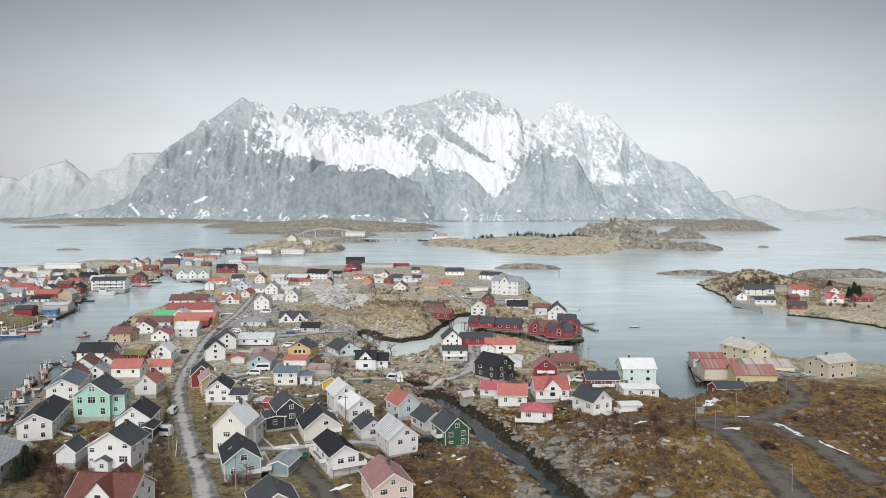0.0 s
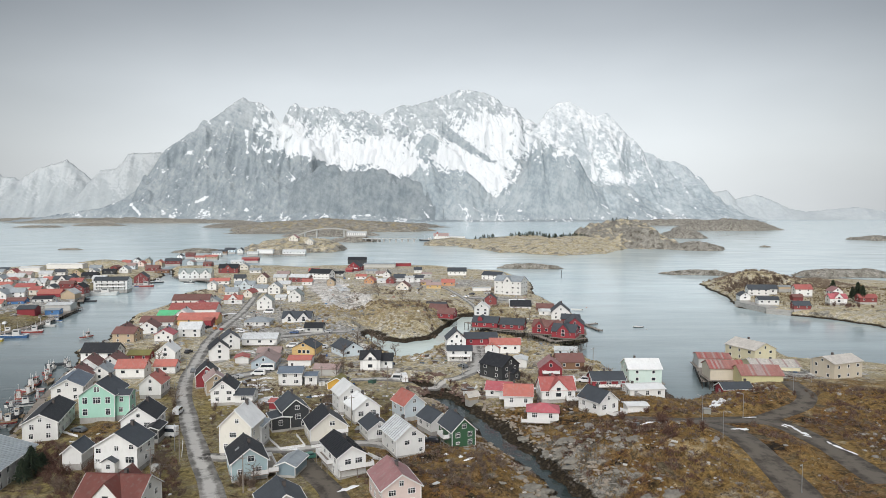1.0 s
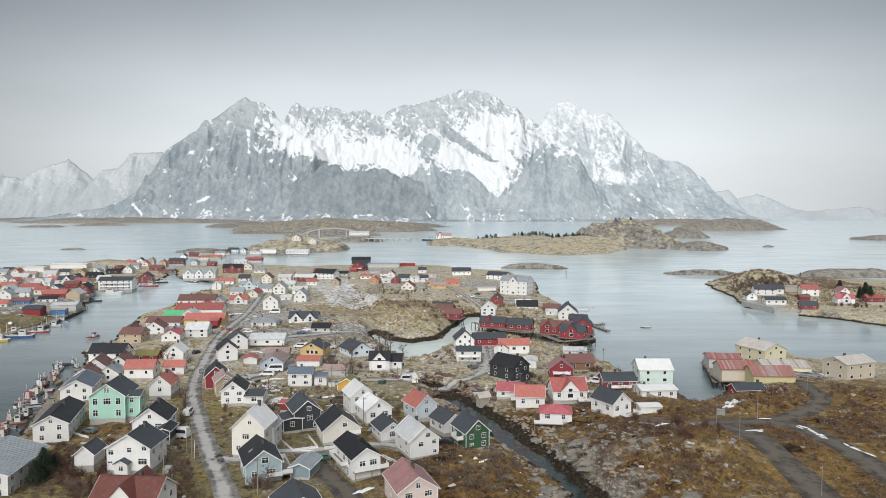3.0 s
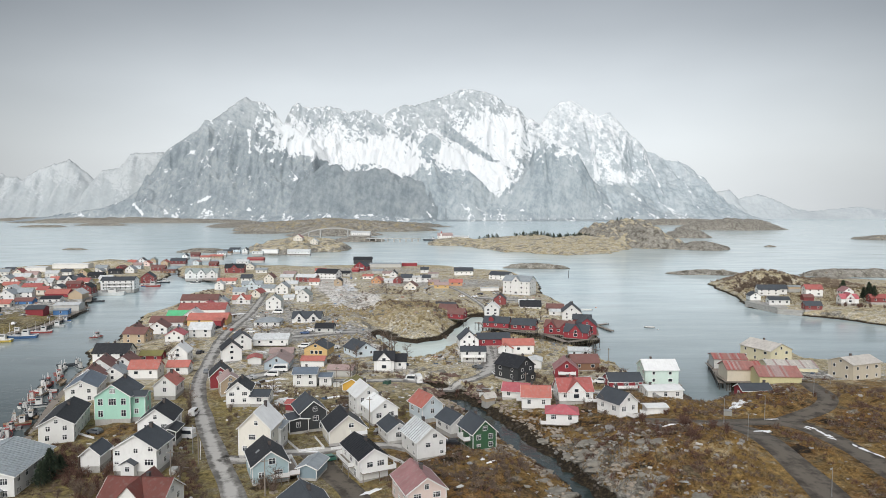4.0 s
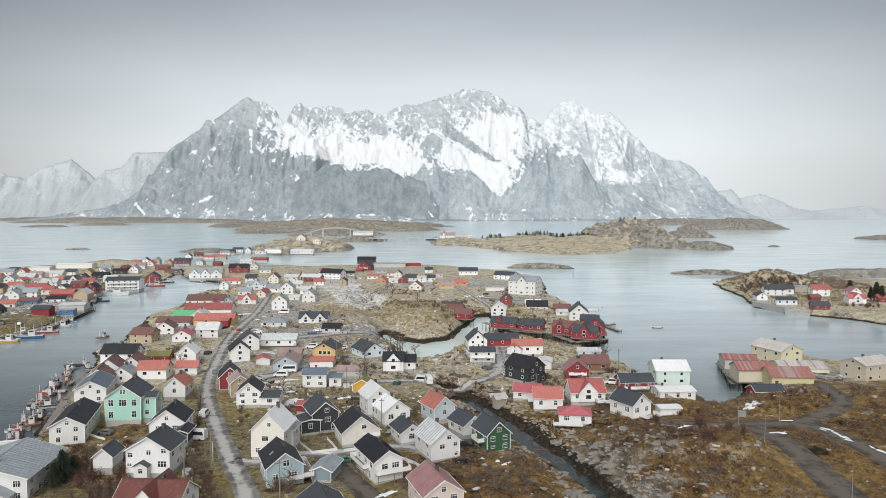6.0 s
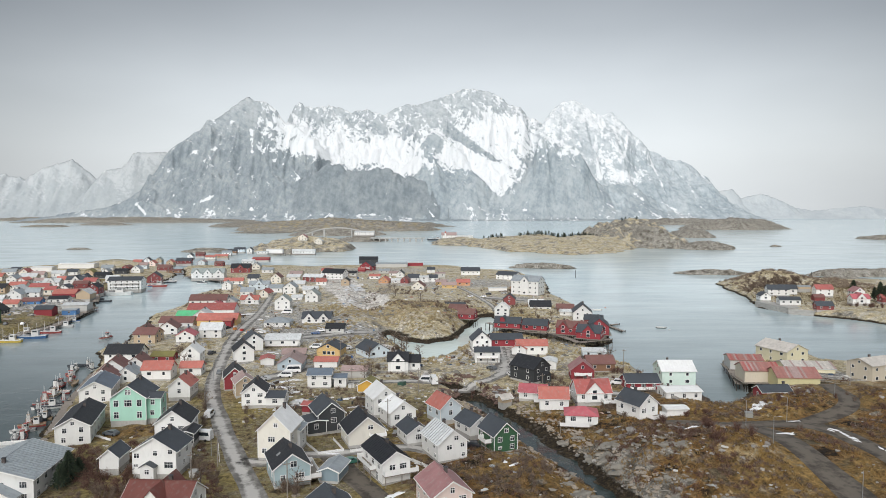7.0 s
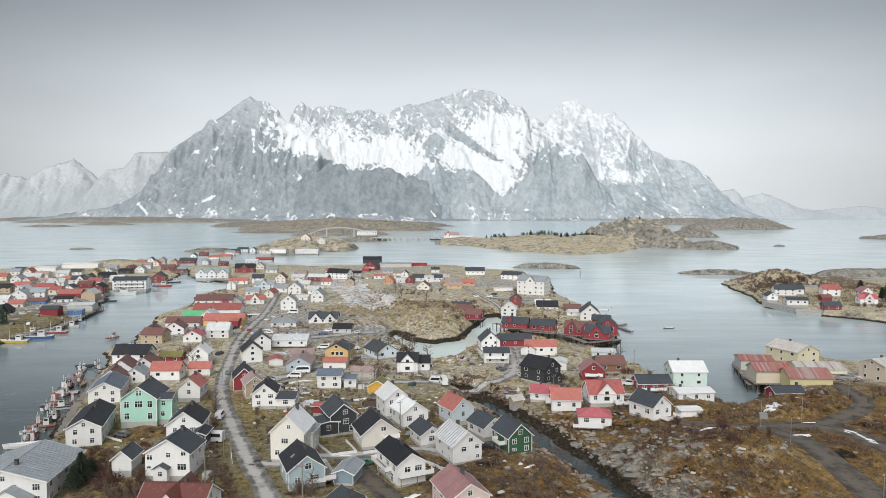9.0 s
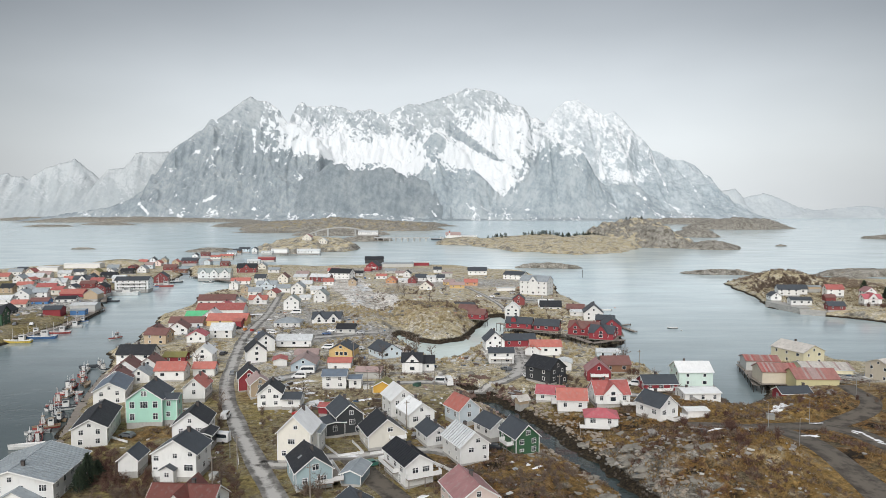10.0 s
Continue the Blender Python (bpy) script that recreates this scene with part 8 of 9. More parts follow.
shrub_row(12, 240.8, 438.7, 252.4, 408.6, 8, 0.8, 1.6, True)
shrub_row(14, -6.4, 146.2, 9.1, 144.2, 4, 0.5, 1.0)
shrub_row(10, 111.3, 205.5, 131.2, 218.1, 6, 0.6, 1.2)
for px_, py_, s in ((-12.6, 200.0, 1.3), (-15.0, 198.3, 1.1), (-35.0, 315.5, 1.3), (-92.9, 221.1, 1.2), (-90.9, 156.4, 1.2), (-117.4, 275.9, 1.2), (-39.7, 239.6, 1.1), (-45.6, 247.8, 1.2), (-42.3, 143.7, 1.0), (-64.6, 149.1, 1.1), (-38.1, 245.3, 1.1),
                    (40.4, 198.5, 1.0), (-11.7, 247.9, 0.9), (-40.1, 302.6, 1.2), (-44.2, 444.7, 1.5), (-83.5, 205.4, 1.2), (-104.2, 159.0, 1.0), (-29.4, 310.2, 1.2)):
    bare_tree(px_, py_, s)


random.seed(23)
TREE_PLACES = [(-31.6, 290.5, 1.2), (-52.6, 302.5, 0.9), (-22.4, 298.9, 1.2), (-109.7, 270.6, 1.4), (-107.9, 256.2, 1.1), (-60.8, 221.1, 0.9), (-47.9, 194.4, 0.7), (50.4, 205.9, 1.0), (52.0, 261.5, 1.4), (47.0, 258.5, 1.2), (-41.2, 270.9, 1.2), (-26.5, 420.0, 1.2),
               (-52.0, 490.8, 1.2), (-17.8, 508.1, 1.2), (39.0, 386.7, 0.9), (44.2, 367.2, 0.9), (51.8, 386.7, 0.8), (-95.8, 332.9, 0.9), (16.9, 420.1, 1.0), (-99.0, 470.0, 1.1)]
for px_, py_, s in TREE_PLACES:
    bare_tree(px_ + random.uniform(-1.5, 1.5), py_ + random.uniform(-1.5, 1.5), s * random.uniform(0.85, 1.2))


# ---- tufts, stones and snow on the ground ----
def scatter(n, x0, x1, y0, y1, seed, keep):
    rng = np.random.RandomState(seed)
    x, y = rng.uniform(x0, x1, n), rng.uniform(y0, y1, n)
    z = ground_z(x, y)
    h, r, g, s = masks(x, y)
    ok = keep(x, y, z, h, r, g) & (road_mask(x, y) < 0.3)
    return x[ok], y[ok], z[ok], rng


def tufts(n, x0, x1, y0, y1, seed, size, material=M_TUFT, lo=-9.0, hi=9.0):
    x, y, z, rng = scatter(n, x0, x1, y0, y1, seed, lambda x, y, z, h, r, g: (z > 2.0) & (h * 1.2 - r * 0.5 - g * 0.6 + fbm(x / 9, y / 9, 4, 2) * 1.4 > 0.35) & (fbm(x / 13, y / 13, 4, 66) > lo) & (fbm(x / 13, y / 13, 4, 66) < hi))
    k = 5
    X, Y, Z = (np.repeat(a, k) for a in (x, y, z))
    m = len(X)
    B = np.stack([X + rng.normal(size=m) * 0.12, Y + rng.normal(size=m) * 0.12, Z - 0.08], 1)
    T = B + np.stack([rng.normal(size=m) * 0.28, rng.normal(size=m) * 0.28, rng.uniform(0.25, 0.7, m)], 1) * size
    V, Fc = spikes(rng, m, B, T, np.full(m, 0.07 * size))
    me = bpy.data.meshes.new("grass_tufts")
    me.from_pydata(V.tolist(), [], Fc.tolist())
    me.materials.append(material)
    return tagged(new("grass_tufts", me), "dry ochre grass and heather on the rocky heath", "grass", kind="stuff")


def clear_of_houses(x, y):
    H = np.array(FOOT)
    ok = np.ones(len(x), bool)
    for hx, hy, hr in H:
        ok &= (x - hx) ** 2 + (y - hy) ** 2 > hr * hr
    return ok


def scrub(n, x0, x1, y0, y1, seed, lo, hi, material, thick=1.0, dense=0.1):
    """Low leafless brush that fills the rough ground between the houses."""
    x, y, z, rng = scatter(n, x0, x1, y0, y1, seed, lambda x, y, z, h, r, g: (z > 2.0) & clear_of_houses(x, y) & (fbm(x / 16, y / 16, 4, seed) + 0.25 * h - 0.2 * r > dense))
    k = 26
    m = len(x) * k
    X, Y, Z = (np.repeat(a, k) for a in (x, y, z))
    S = np.repeat(rng.uniform(lo, hi, len(x)), k)
    a, q = rng.uniform(0, 2 * math.pi, m), np.sqrt(rng.uniform(0, 1, m))
    B = np.stack([X + np.cos(a) * q * S * 0.5, Y + np.sin(a) * q * S * 0.5, Z - 0.1 + S * rng.uniform(0, 0.35, m)], 1)
    T = B + np.stack([rng.normal(size=m) * 0.35 * S, rng.normal(size=m) * 0.35 * S, S * rng.uniform(0.25, 0.8, m)], 1)
    V, Fc = spikes(rng, m, B, T, rng.uniform(0.03, 0.06, m) * thick)
    me = bpy.data.meshes.new("scrub")
    me.from_pydata(V.tolist(), [], Fc.tolist())
    me.materials.append(material)
    return tagged(new("scrub", me), "low leafless brown scrub on rough ground between the houses", "scrub", kind="stuff")


scrub(5200, -95, 130, 100, 250, 31, 0.5, 1.6, M_TWIG, 1.2, 0.04)
scrub(2600, -60, 130, 110, 260, 32, 0.5, 1.4, M_TWIG_RED, 1.0, 0.16)
scrub(4200, -190, 120, 250, 520, 33, 0.9, 2.3, M_TWIG, 1.5, 0.12)
scrub(4200, -120, 120, 250, 420, 34, 0.6, 1.5, M_STRAW, 2.6, 0.02)
scrub(1100, 215, 330, 515, 610, 37, 1.0, 2.6, M_BRUSH, 2.4, -0.12)
scrub(1300, -108, -58, 118, 176, 38, 0.6, 1.8, M_TWIG_RED, 1.2, 0.02)
scrub(900, -60, 4, 112, 150, 39, 0.4, 1.2, M_TWIG, 1.1, 0.06)
scrub(1500, 20, 140, 96, 215, 35, 0.6, 1.9, M_TWIG_RED, 1.2, 0.12)


def loose_stones(n, x0, x1, y0, y1, seed, lo, hi, material, label, keep=None, flat=0.6):
    """Small angular stones lying about, one rough lump each."""
    x, y, z, rng = scatter(n, x0, x1, y0, y1, seed, lambda x, y, z, h, r, g: (z > (0.1 if material in (M_WEEDY, M_CLIFF) else 1.2)) & clear_of_houses(x, y) & ((fbm(x / 11, y / 11, 3, seed) + 0.5 * r > 0.05) if keep is None else keep(x, y)))
    base = np.array([(1, 0, 0.1), (0.3, 0.9, 0.15), (-0.8, 0.6, 0.05), (-0.8, -0.6, 0.2), (0.3, -0.9, 0.1), (0.1, 0.05, flat), (0, 0, -0.4)])
    tri = np.array([(0, 1, 5), (1, 2, 5), (2, 3, 5), (3, 4, 5), (4, 0, 5), (1, 0, 6), (2, 1, 6), (3, 2, 6), (4, 3, 6), (0, 4, 6)])
    m = len(x)
    s = rng.uniform(lo, hi, m)
    V = base[None] * (1 + rng.uniform(-0.35, 0.35, (m, 7, 3))) * s[:, None, None]
    a = rng.uniform(0, 6.28, m)
    c, q = np.cos(a)[:, None], np.sin(a)[:, None]
    V = np.stack([x[:, None] + V[..., 0] * c - V[..., 1] * q, y[:, None] + V[..., 0] * q + V[..., 1] * c, z[:, None] + V[..., 2]], -1).reshape(-1, 3)
    Fc = (np.arange(m)[:, None, None] * 7 + tri[None]).reshape(-1, 3)
    me = bpy.data.meshes.new("stones")
    me.from_pydata(V.tolist(), [], Fc.tolist())
    me.materials.append(material)
    return tagged(new("stones", me), label, "stones", kind="stuff")


tufts(26000, 5, 150, 95, 215, 1, 1.0, M_GOLD, 0.03)
tufts(22000, 5, 150, 95, 215, 5, 0.8, M_HEATHER, -9.0, -0.05)
tufts(9000, 5, 150, 95, 215, 6, 0.9, M_TUFT, -0.06, 0.04)
tufts(5000, -70, 5, 105, 200, 2, 0.8)
tufts(6000, -70, 40, 270, 420, 3, 1.3, M_STRAW)
tufts(5000, 190, 380, 420, 560, 4, 1.8)


def stone_mesh(seed, r):
    bm = bmesh.new()
    bmesh.ops.create_icosphere(bm, subdivisions=2, radius=r)
    for v in bm.verts:
        n = noise.fractal(v.co * (0.9 / r) + Vector((seed * 7.1, 0, 0)), 0.8, 2.0, 4)
        v.co *= 1 + 0.45 * n
        v.co.z *= 0.62
    me = bpy.data.meshes.new("boulder")
    bm.to_mesh(me)
    bm.free()
    return me


M_RUBBLE = mat("bed_rubble", (0.12, 0.075, 0.06), 0.85, 0.4, 1.5, 0.8, dirt=0.6, dirt_color=(0.26, 0.20, 0.16), tone=0.4)
M_SCREE = mat("bank_stones", (0.245, 0.21, 0.17), 0.9, 0.3, 1.2, 0.8, dirt=0.6, dirt_color=(0.11, 0.09, 0.065), tone=0.35)
M_CLIFF = mat("cliff_rock", (0.235, 0.22, 0.19), 0.92, 0.35, 0.45, 1.0, 6.0, dirt=0.8, dirt_color=(0.10, 0.088, 0.06), tone=0.25)
M_WEEDY = mat("weedy_rock", (0.05, 0.042, 0.034), 0.8, 0.4, 1.5, 0.7, dirt=0.5, dirt_color=(0.12, 0.075, 0.045), tone=0.3)
M_BOULDER = mat("boulder_rock", (0.29, 0.275, 0.255), 0.9, 0.25, 1.5, 0.7, dirt=0.5, dirt_color=(0.12, 0.10, 0.07), tone=0.25)
loose_stones(2600, -90, 130, 100, 260, 51, 0.12, 0.55, M_BOULDER, "loose grey stones lying between the houses")
loose_stones(2600, -190, 120, 260, 520, 52, 0.3, 1.1, M_BOULDER, "loose grey stones on the far village ground")
loose_stones(2600, -24, 12, 222, 250, 62, 0.25, 0.9, M_RUBBLE, "dark red-brown rubble in the dry bed of the channel", lambda x, y: line_gap(x, y, DRY_BED) < 9)
loose_stones(3600, -12, 40, 140, 245, 63, 0.25, 0.95, M_SCREE, "pale brown stones along the banks of the channel", lambda x, y: (line_gap(x, y, CHANNEL) > 4.6) & (line_gap(x, y, CHANNEL) < 10.5) & (fbm(x / 6, y / 6, 3, 64) > -0.08))
loose_stones(420, 100, 117, 211, 226, 67, 0.3, 1.0, M_BOULDER, "heap of rubble and stones beside the track", lambda x, y: np.hypot((x - 108.5) / 1.7, y - 218.5) < 4.2)
loose_stones(520, 64, 100, 205, 232, 59, 0.4, 1.3, M_WEEDY, "dark weed-covered rocks at the head of the inlet", lambda x, y: inside_depth(x, y, VILLAGE) < 7)
loose_stones(900, -300, 30, 330, 640, 60, 0.3, 1.2, M_SNOW, "small lumps of leftover snow in the far yards", lambda x, y: fbm(x / 12, y / 12, 3, 61) > 0.12, 0.3)
loose_stones(420, -90, 14, 125, 330, 53, 0.2, 0.7, M_SNOW, "small lumps of leftover snow in the yards")
M_LEDGE = mat("ledge_rock", (0.23, 0.215, 0.185), 0.9, 0.25, 0.7, 0.8, dirt=0.6, dirt_color=(0.11, 0.09, 0.055), tone=0.3)
loose_stones(900, -20, 60, 96, 175, 54, 0.3, 1.1, M_LEDGE, "angular grey ledges and blocks along the tidal channel", lambda x, y: (line_gap(x, y, CHANNEL) > 6.5) & (line_gap(x, y, CHANNEL) < 17) & (fbm(x / 7, y / 7, 3, 5) > -0.05), 0.32)
loose_stones(1500, 15, 140, 96, 225, 55, 0.10, 0.5, M_LEDGE, "small pale stones scattered over the heath", lambda x, y: fbm(x / 9, y / 9, 3, 15) > 0.02)
loose_stones(260, 20, 140, 96, 215, 56, 0.5, 1.3, M_LEDGE, "low rock outcrops in the heath", lambda x, y: fbm(x / 14, y / 14, 3, 25) > 0.14, 0.35)
loose_stones(1500, -60, 60, 250, 420, 57, 0.4, 1.6, M_LEDGE, "rock outcrops round the knoll and the shore", lambda x, y: fbm(x / 14, y / 14, 3, 27) > 0.08)
loose_stones(1500, 4, 84, 312, 384, 68, 0.5, 1.7, M_CLIFF, "pale shore rocks under the fishing cabins", lambda x, y: (line_gap(x, y, CABIN_SHORE) < 13) & (fbm(x / 8, y / 8, 3, 69) > -0.06), 0.7)
STONES = [stone_mesh(i, 1.0) for i in range(6)]
for m_ in STONES:
    m_.materials.append(M_BOULDER)
sx_, sy_, sz_, rng_ = scatter(900, 15, 130, 98, 235, 9, lambda x, y, z, h, r, g: (z > 0.8) & (r + fbm(x / 12, y / 12, 3, 6) * 0.8 > 0.25))
for i in range(min(170, len(sx_))):
    s = rng_.uniform(0.25, 0.8) * (1.9 if i % 17 == 0 else 1)
    e = new("boulder", STONES[i % 6])
    e.matrix_basis = pose(sx_[i], sy_[i], sz_[i] + s * 0.1, rng_.uniform(-15, 15), rng_.uniform(-15, 15), rng_.uniform(0, 360)) @ Matrix.Diagonal((s, s, s, 1))
    tagged(e, "lichen-grey boulder lying on the heath", "boulder", "boulders")
sx_, sy_, sz_, rng_ = scatter(5200, -60, 100, 100, 262, 19, lambda x, y, z, h, r, g: (z > 0.0) & (z < 2.2))
V_, F_ = [], []
base_v = [v.co.copy() for v in STONES[0].vertices]
base_f = [tuple(p.vertices) for p in STONES[0].polygons]
for i in range(min(1100, len(sx_))):
    s = rng_.uniform(0.15, 0.6)
    a = rng_.uniform(0, 6.28)
    o = len(V_)
    V_ += [(sx_[i] + s * (p.x * math.cos(a) - p.y * math.sin(a)), sy_[i] + s * (p.x * math.sin(a) + p.y * math.cos(a)), sz_[i] + s * p.z) for p in base_v]
    F_ += [tuple(o + j for j in f) for f in base_f]
def rock_steps(n, x0, x1, y0, y1, seed, lo, hi, keep):
    """Cracked bedrock standing out of the bank in tilted lumps that overlap."""
    x, y, z, rng = scatter(n, x0, x1, y0, y1, seed, lambda x, y, z, h, r, g: (z > 1.0) & clear_of_houses(x, y) & keep(x, y))
    V, Fc, total = [], [], 0
    for i in range(len(x)):
        me = STONES[i % 6]
        co = np.empty(len(me.vertices) * 3, np.float32)
        me.vertices.foreach_get("co", co)
        co = co.reshape(-1, 3) * rng.uniform(lo, hi) * np.array((rng.uniform(1.0, 2.2), rng.uniform(0.7, 1.1), rng.uniform(0.5, 0.85)))
        co = np.round(co / 0.35) * 0.35 * 0.5 + co * 0.5
        q = Matrix.Rotation(rng.uniform(0.2, 0.9), 3, "Z") @ Matrix.Rotation(rng.uniform(-0.35, 0.35), 3, "X")
        V.append(co @ np.array(q).T + (x[i], y[i], z[i] - 0.15))
        Fc += [tuple(total + j for j in p.vertices) for p in me.polygons]
        total += len(co)
    return tagged(obj("rock_steps", np.vstack(V).tolist(), Fc, M_CLIFF), "cracked grey bedrock standing out of the channel bank", "rock", kind="stuff")


rock_steps(1500, 14, 60, 98, 186, 71, 0.5, 1.7, lambda x, y: (line_gap(x, y, CHANNEL) > 5.5) & (line_gap(x, y, CHANNEL) < 19) & (fbm(x / 9, y / 9, 3, 6) > 0.03))
rock_steps(500, -10, 26, 120, 166, 72, 0.4, 1.0, lambda x, y: (line_gap(x, y, CHANNEL) > 5.0) & (line_gap(x, y, CHANNEL) < 11) & (fbm(x / 7, y / 7, 3, 9) > 0.06))
M_WEEDSTONE = mat("weedy_stone", (0.07, 0.058, 0.045), 0.8, 0.4, 1.5, 0.7, dirt=0.5, dirt_color=(0.16, 0.09, 0.05), tone=0.3)
tagged(obj("shore_stones", V_, F_, M_WEEDSTONE), "dark weed-covered stones of the tidal channel", "stones", kind="stuff")


def snow_patch(x, y, rx, ry, turn=0.0, seed=0):
    rng = np.random.RandomState(seed + int(abs(x) * 13))
    V, Fc, n = [], [], 20
    a = radians(turn)
    for ring, k in enumerate((0.0, 0.55, 1.0)):
        for i in range(n):
            t = 2 * math.pi * i / n
            q = k * (1 + 0.35 * math.sin(2 * t + seed) + 0.25 * math.sin(5 * t + seed * 2.1) + rng.uniform(-0.12, 0.12))
            u, v = q * rx * math.cos(t), q * ry * math.sin(t)
            V.append((u * math.cos(a) - v * math.sin(a), u * math.sin(a) + v * math.cos(a)))
    P = np.array(V)
    Z = ground_z(P[:, 0] + x, P[:, 1] + y)
    Z = Z + np.repeat([0.22, 0.18, -0.06], n)
    for ring in (0, 1):
        for i in range(n):
            Fc.append((ring * n + i, ring * n + (i + 1) % n, (ring + 1) * n + (i + 1) % n, (ring + 1) * n + i))
    z0 = gz(x, y)
    o = obj("snow_patch", [(p[0], p[1], zz - z0) for p, zz in zip(V, Z)], Fc, M_SNOW)
    for p in o.data.polygons:
        p.use_smooth = True
    o.location = (x, y, z0)
    return tagged(o, "dirty leftover snow patch on brown ground", "snow", "snow patches")


rng_ = np.random.RandomState(4)
sa, sb = np.array((90.0, 180.8)), np.array((94.8, 158.4))
for k in range(15):
    if k in (3, 7, 8, 9, 13):
        continue
    q = sa + (sb - sa) * (k / 14) + rng_.uniform(-1.1, 1.1, 2)
    snow_patch(q[0], q[1], rng_.uniform(1.3, 2.3), rng_.uniform(0.35, 0.9), math.degrees(math.atan2(sb[1] - sa[1], sb[0] - sa[0])) + rng_.uniform(-14, 14), k)
snow_patch(74.7, 176.2, 1.6, 1.0, 30, 27)
snow_patch(76.8, 176.6, 2.0, 1.0, 0, 5)
snow_patch(80.4, 201.4, 2.2, 4.0, -30, 6)
snow_patch(-22.0, 142.1, 2.4, 1.2, 40, 8)
snow_patch(-36.4, 161.0, 2.2, 0.9, 20, 9)
snow_patch(-38.7, 166.7, 2.4, 0.6, 10, 10)
snow_patch(-56.5, 214.3, 3.0, 1.8, 50, 11)
snow_patch(-60.6, 224.5, 2.6, 1.4, 20, 12)
snow_patch(-61.7, 217.6, 2.0, 0.8, 0, 13)
snow_patch(-41.7, 216.3, 3.4, 1.4, 30, 14)
snow_patch(-38.3, 208.1, 2.6, 1.0, 40, 15)
snow_patch(-65.8, 230.2, 4.0, 1.4, 10, 16)
snow_patch(-67.1, 214.3, 1.6, 0.9, 0, 17)
snow_patch(-94.2, 208.6, 2.0, 0.6, 10, 18)
snow_patch(51.6, 175.2, 2.0, 0.6, 0, 19)
snow_patch(84.7, 189.1, 2.0, 0.4, 0, 20)
snow_patch(29.9, 226.1, 2.6, 0.9, 10, 21)
snow_patch(-98.4, 313.2, 6.0, 2.0, 10, 22)
snow_patch(-88.7, 316.0, 5.0, 1.8, 6, 23)
snow_patch(-124.6, 392.5, 7.0, 1.5, 12, 24)
for k, (qx, qy) in enumerate(((-113.0, 373.0), (-103.5, 341.0), (-107.0, 332.0), (-104.0, 310.0), (-100.0, 303.0), (-97.8, 296.0), (-64.0, 349.0), (-72.0, 345.0), (-52.0, 318.0), (-84.0, 286.0), (-76.0, 284.0), (-70.0, 236.0), (-64.0, 240.0), (-88.0, 246.0))):
    snow_patch(qx, qy, 2.2 + (k % 4) * 0.9, 0.9 + (k % 3) * 0.5, k * 37 % 60 - 20, 40 + k)
snow_patch(-17.3, 396.8, 3.0, 1.2, 10, 25)
snow_patch(4.6, 155.9, 1.2, 0.5, 20, 26)


# ---- poles, lamps, fences and yard things ----
def street_lamp(x, y, h=7.0, turn=0.0):
    e = empty("street_lamp", x, y, gz(x, y), turn)
    tagged(e, "grey steel street lamp beside the road", "street lamp", "street lamps")
    part("base_plate", tube_vf((0, 0, -0.5), (0, 0, 0.5), 0.14, 0.14, 8), M_STEEL, e)
    part("post", tube_vf((0, 0, 0.5), (0, 0, h), 0.08, 0.05, 8), M_STEEL, e)
    part("arm", tube_vf((0, 0, h - 0.05), (1.2, 0, h + 0.15), 0.04, 0.035, 6), M_STEEL, e)
    part("lamp_head", lofted([(-0.14, -0.06), (0.14, -0.06), (0.1, 0.08), (-0.1, 0.08)], 0.35, 0.2, 0.0), M_STEEL, e).matrix_local = pose(1.4, 0, h + 0.15)


for px_, py_, s in ((65.0, 160.3, 7.5), (82.2, 188.5, 7.0), (69.5, 185.0, 7.0), (105.5, 206.7, 7.0), (-68.2, 166.6, 7), (-84.4, 208.0, 7), (-92.0, 237.9, 7), (123.1, 228.7, 8), (5.3, 246.2, 7), (-102.9, 298.7, 7), (71.4, 136.6, 6)):
    street_lamp(px_, py_, s, random.uniform(0, 360))


def utility_pole(x, y, h=8.0, turn=0.0):
    e = empty("utility_pole", x, y, gz(x, y), turn)
    tagged(e, "weathered wooden utility pole with a crossarm", "pole", "utility poles")
    part("pole", tube_vf((0, 0, -0.6), (0, 0, h), 0.14, 0.10, 8), M_WOOD, e)
    part("crossarm", box_vf(-0.8, 0.8, -0.06, 0.06, h - 0.7, h - 0.55), M_WOOD, e)
    for s in (-0.7, 0, 0.7):
        part("insulator", tube_vf((s, 0, h - 0.55), (s, 0, h - 0.35), 0.05, 0.04, 6), M_TRIM, e)
    return Vector((x, y, gz(x, y) + h - 0.4))


tops = [utility_pole(px_, py_, s, 20) for px_, py_, s in ((-43.5, 140.3, 8), (-64.1, 159.1, 8), (-26.8, 184.9, 8.5), (-20.2, 224.6, 8.5), (-13.4, 211.7, 8), (-28.9, 287.1, 8), (-52.9, 270.9, 8), (-42.0, 224.5, 8), (19.9, 221.4, 7.5), (6.1, 283.8, 8), (-59.3, 247.7, 8), (-85.9, 305.1, 8), (-65.3, 146.0, 8), (55.2, 256.8, 8))]


def cable(a, b, sag):
    cu = bpy.data.curves.new("cable", "CURVE")
    cu.dimensions, cu.bevel_depth, cu.bevel_resolution = "3D", 0.018, 0
    sp = cu.splines.new("POLY")
    sp.points.add(12)
    for i in range(13):
        u = i / 12
        p = a.lerp(b, u)
        sp.points[i].co = (p.x, p.y, p.z - sag * 4 * u * (1 - u), 1)
    cu.materials.append(M_DARK)
    return tagged(new("cable", cu), "thin black overhead cable between wooden poles", "cable", "overhead cables")


for a, b in ((2, 3), (3, 4), (3, 7), (7, 6), (6, 5), (10, 6), (0, 12), (8, 9)):
    cable(tops[a], tops[b], 0.8)


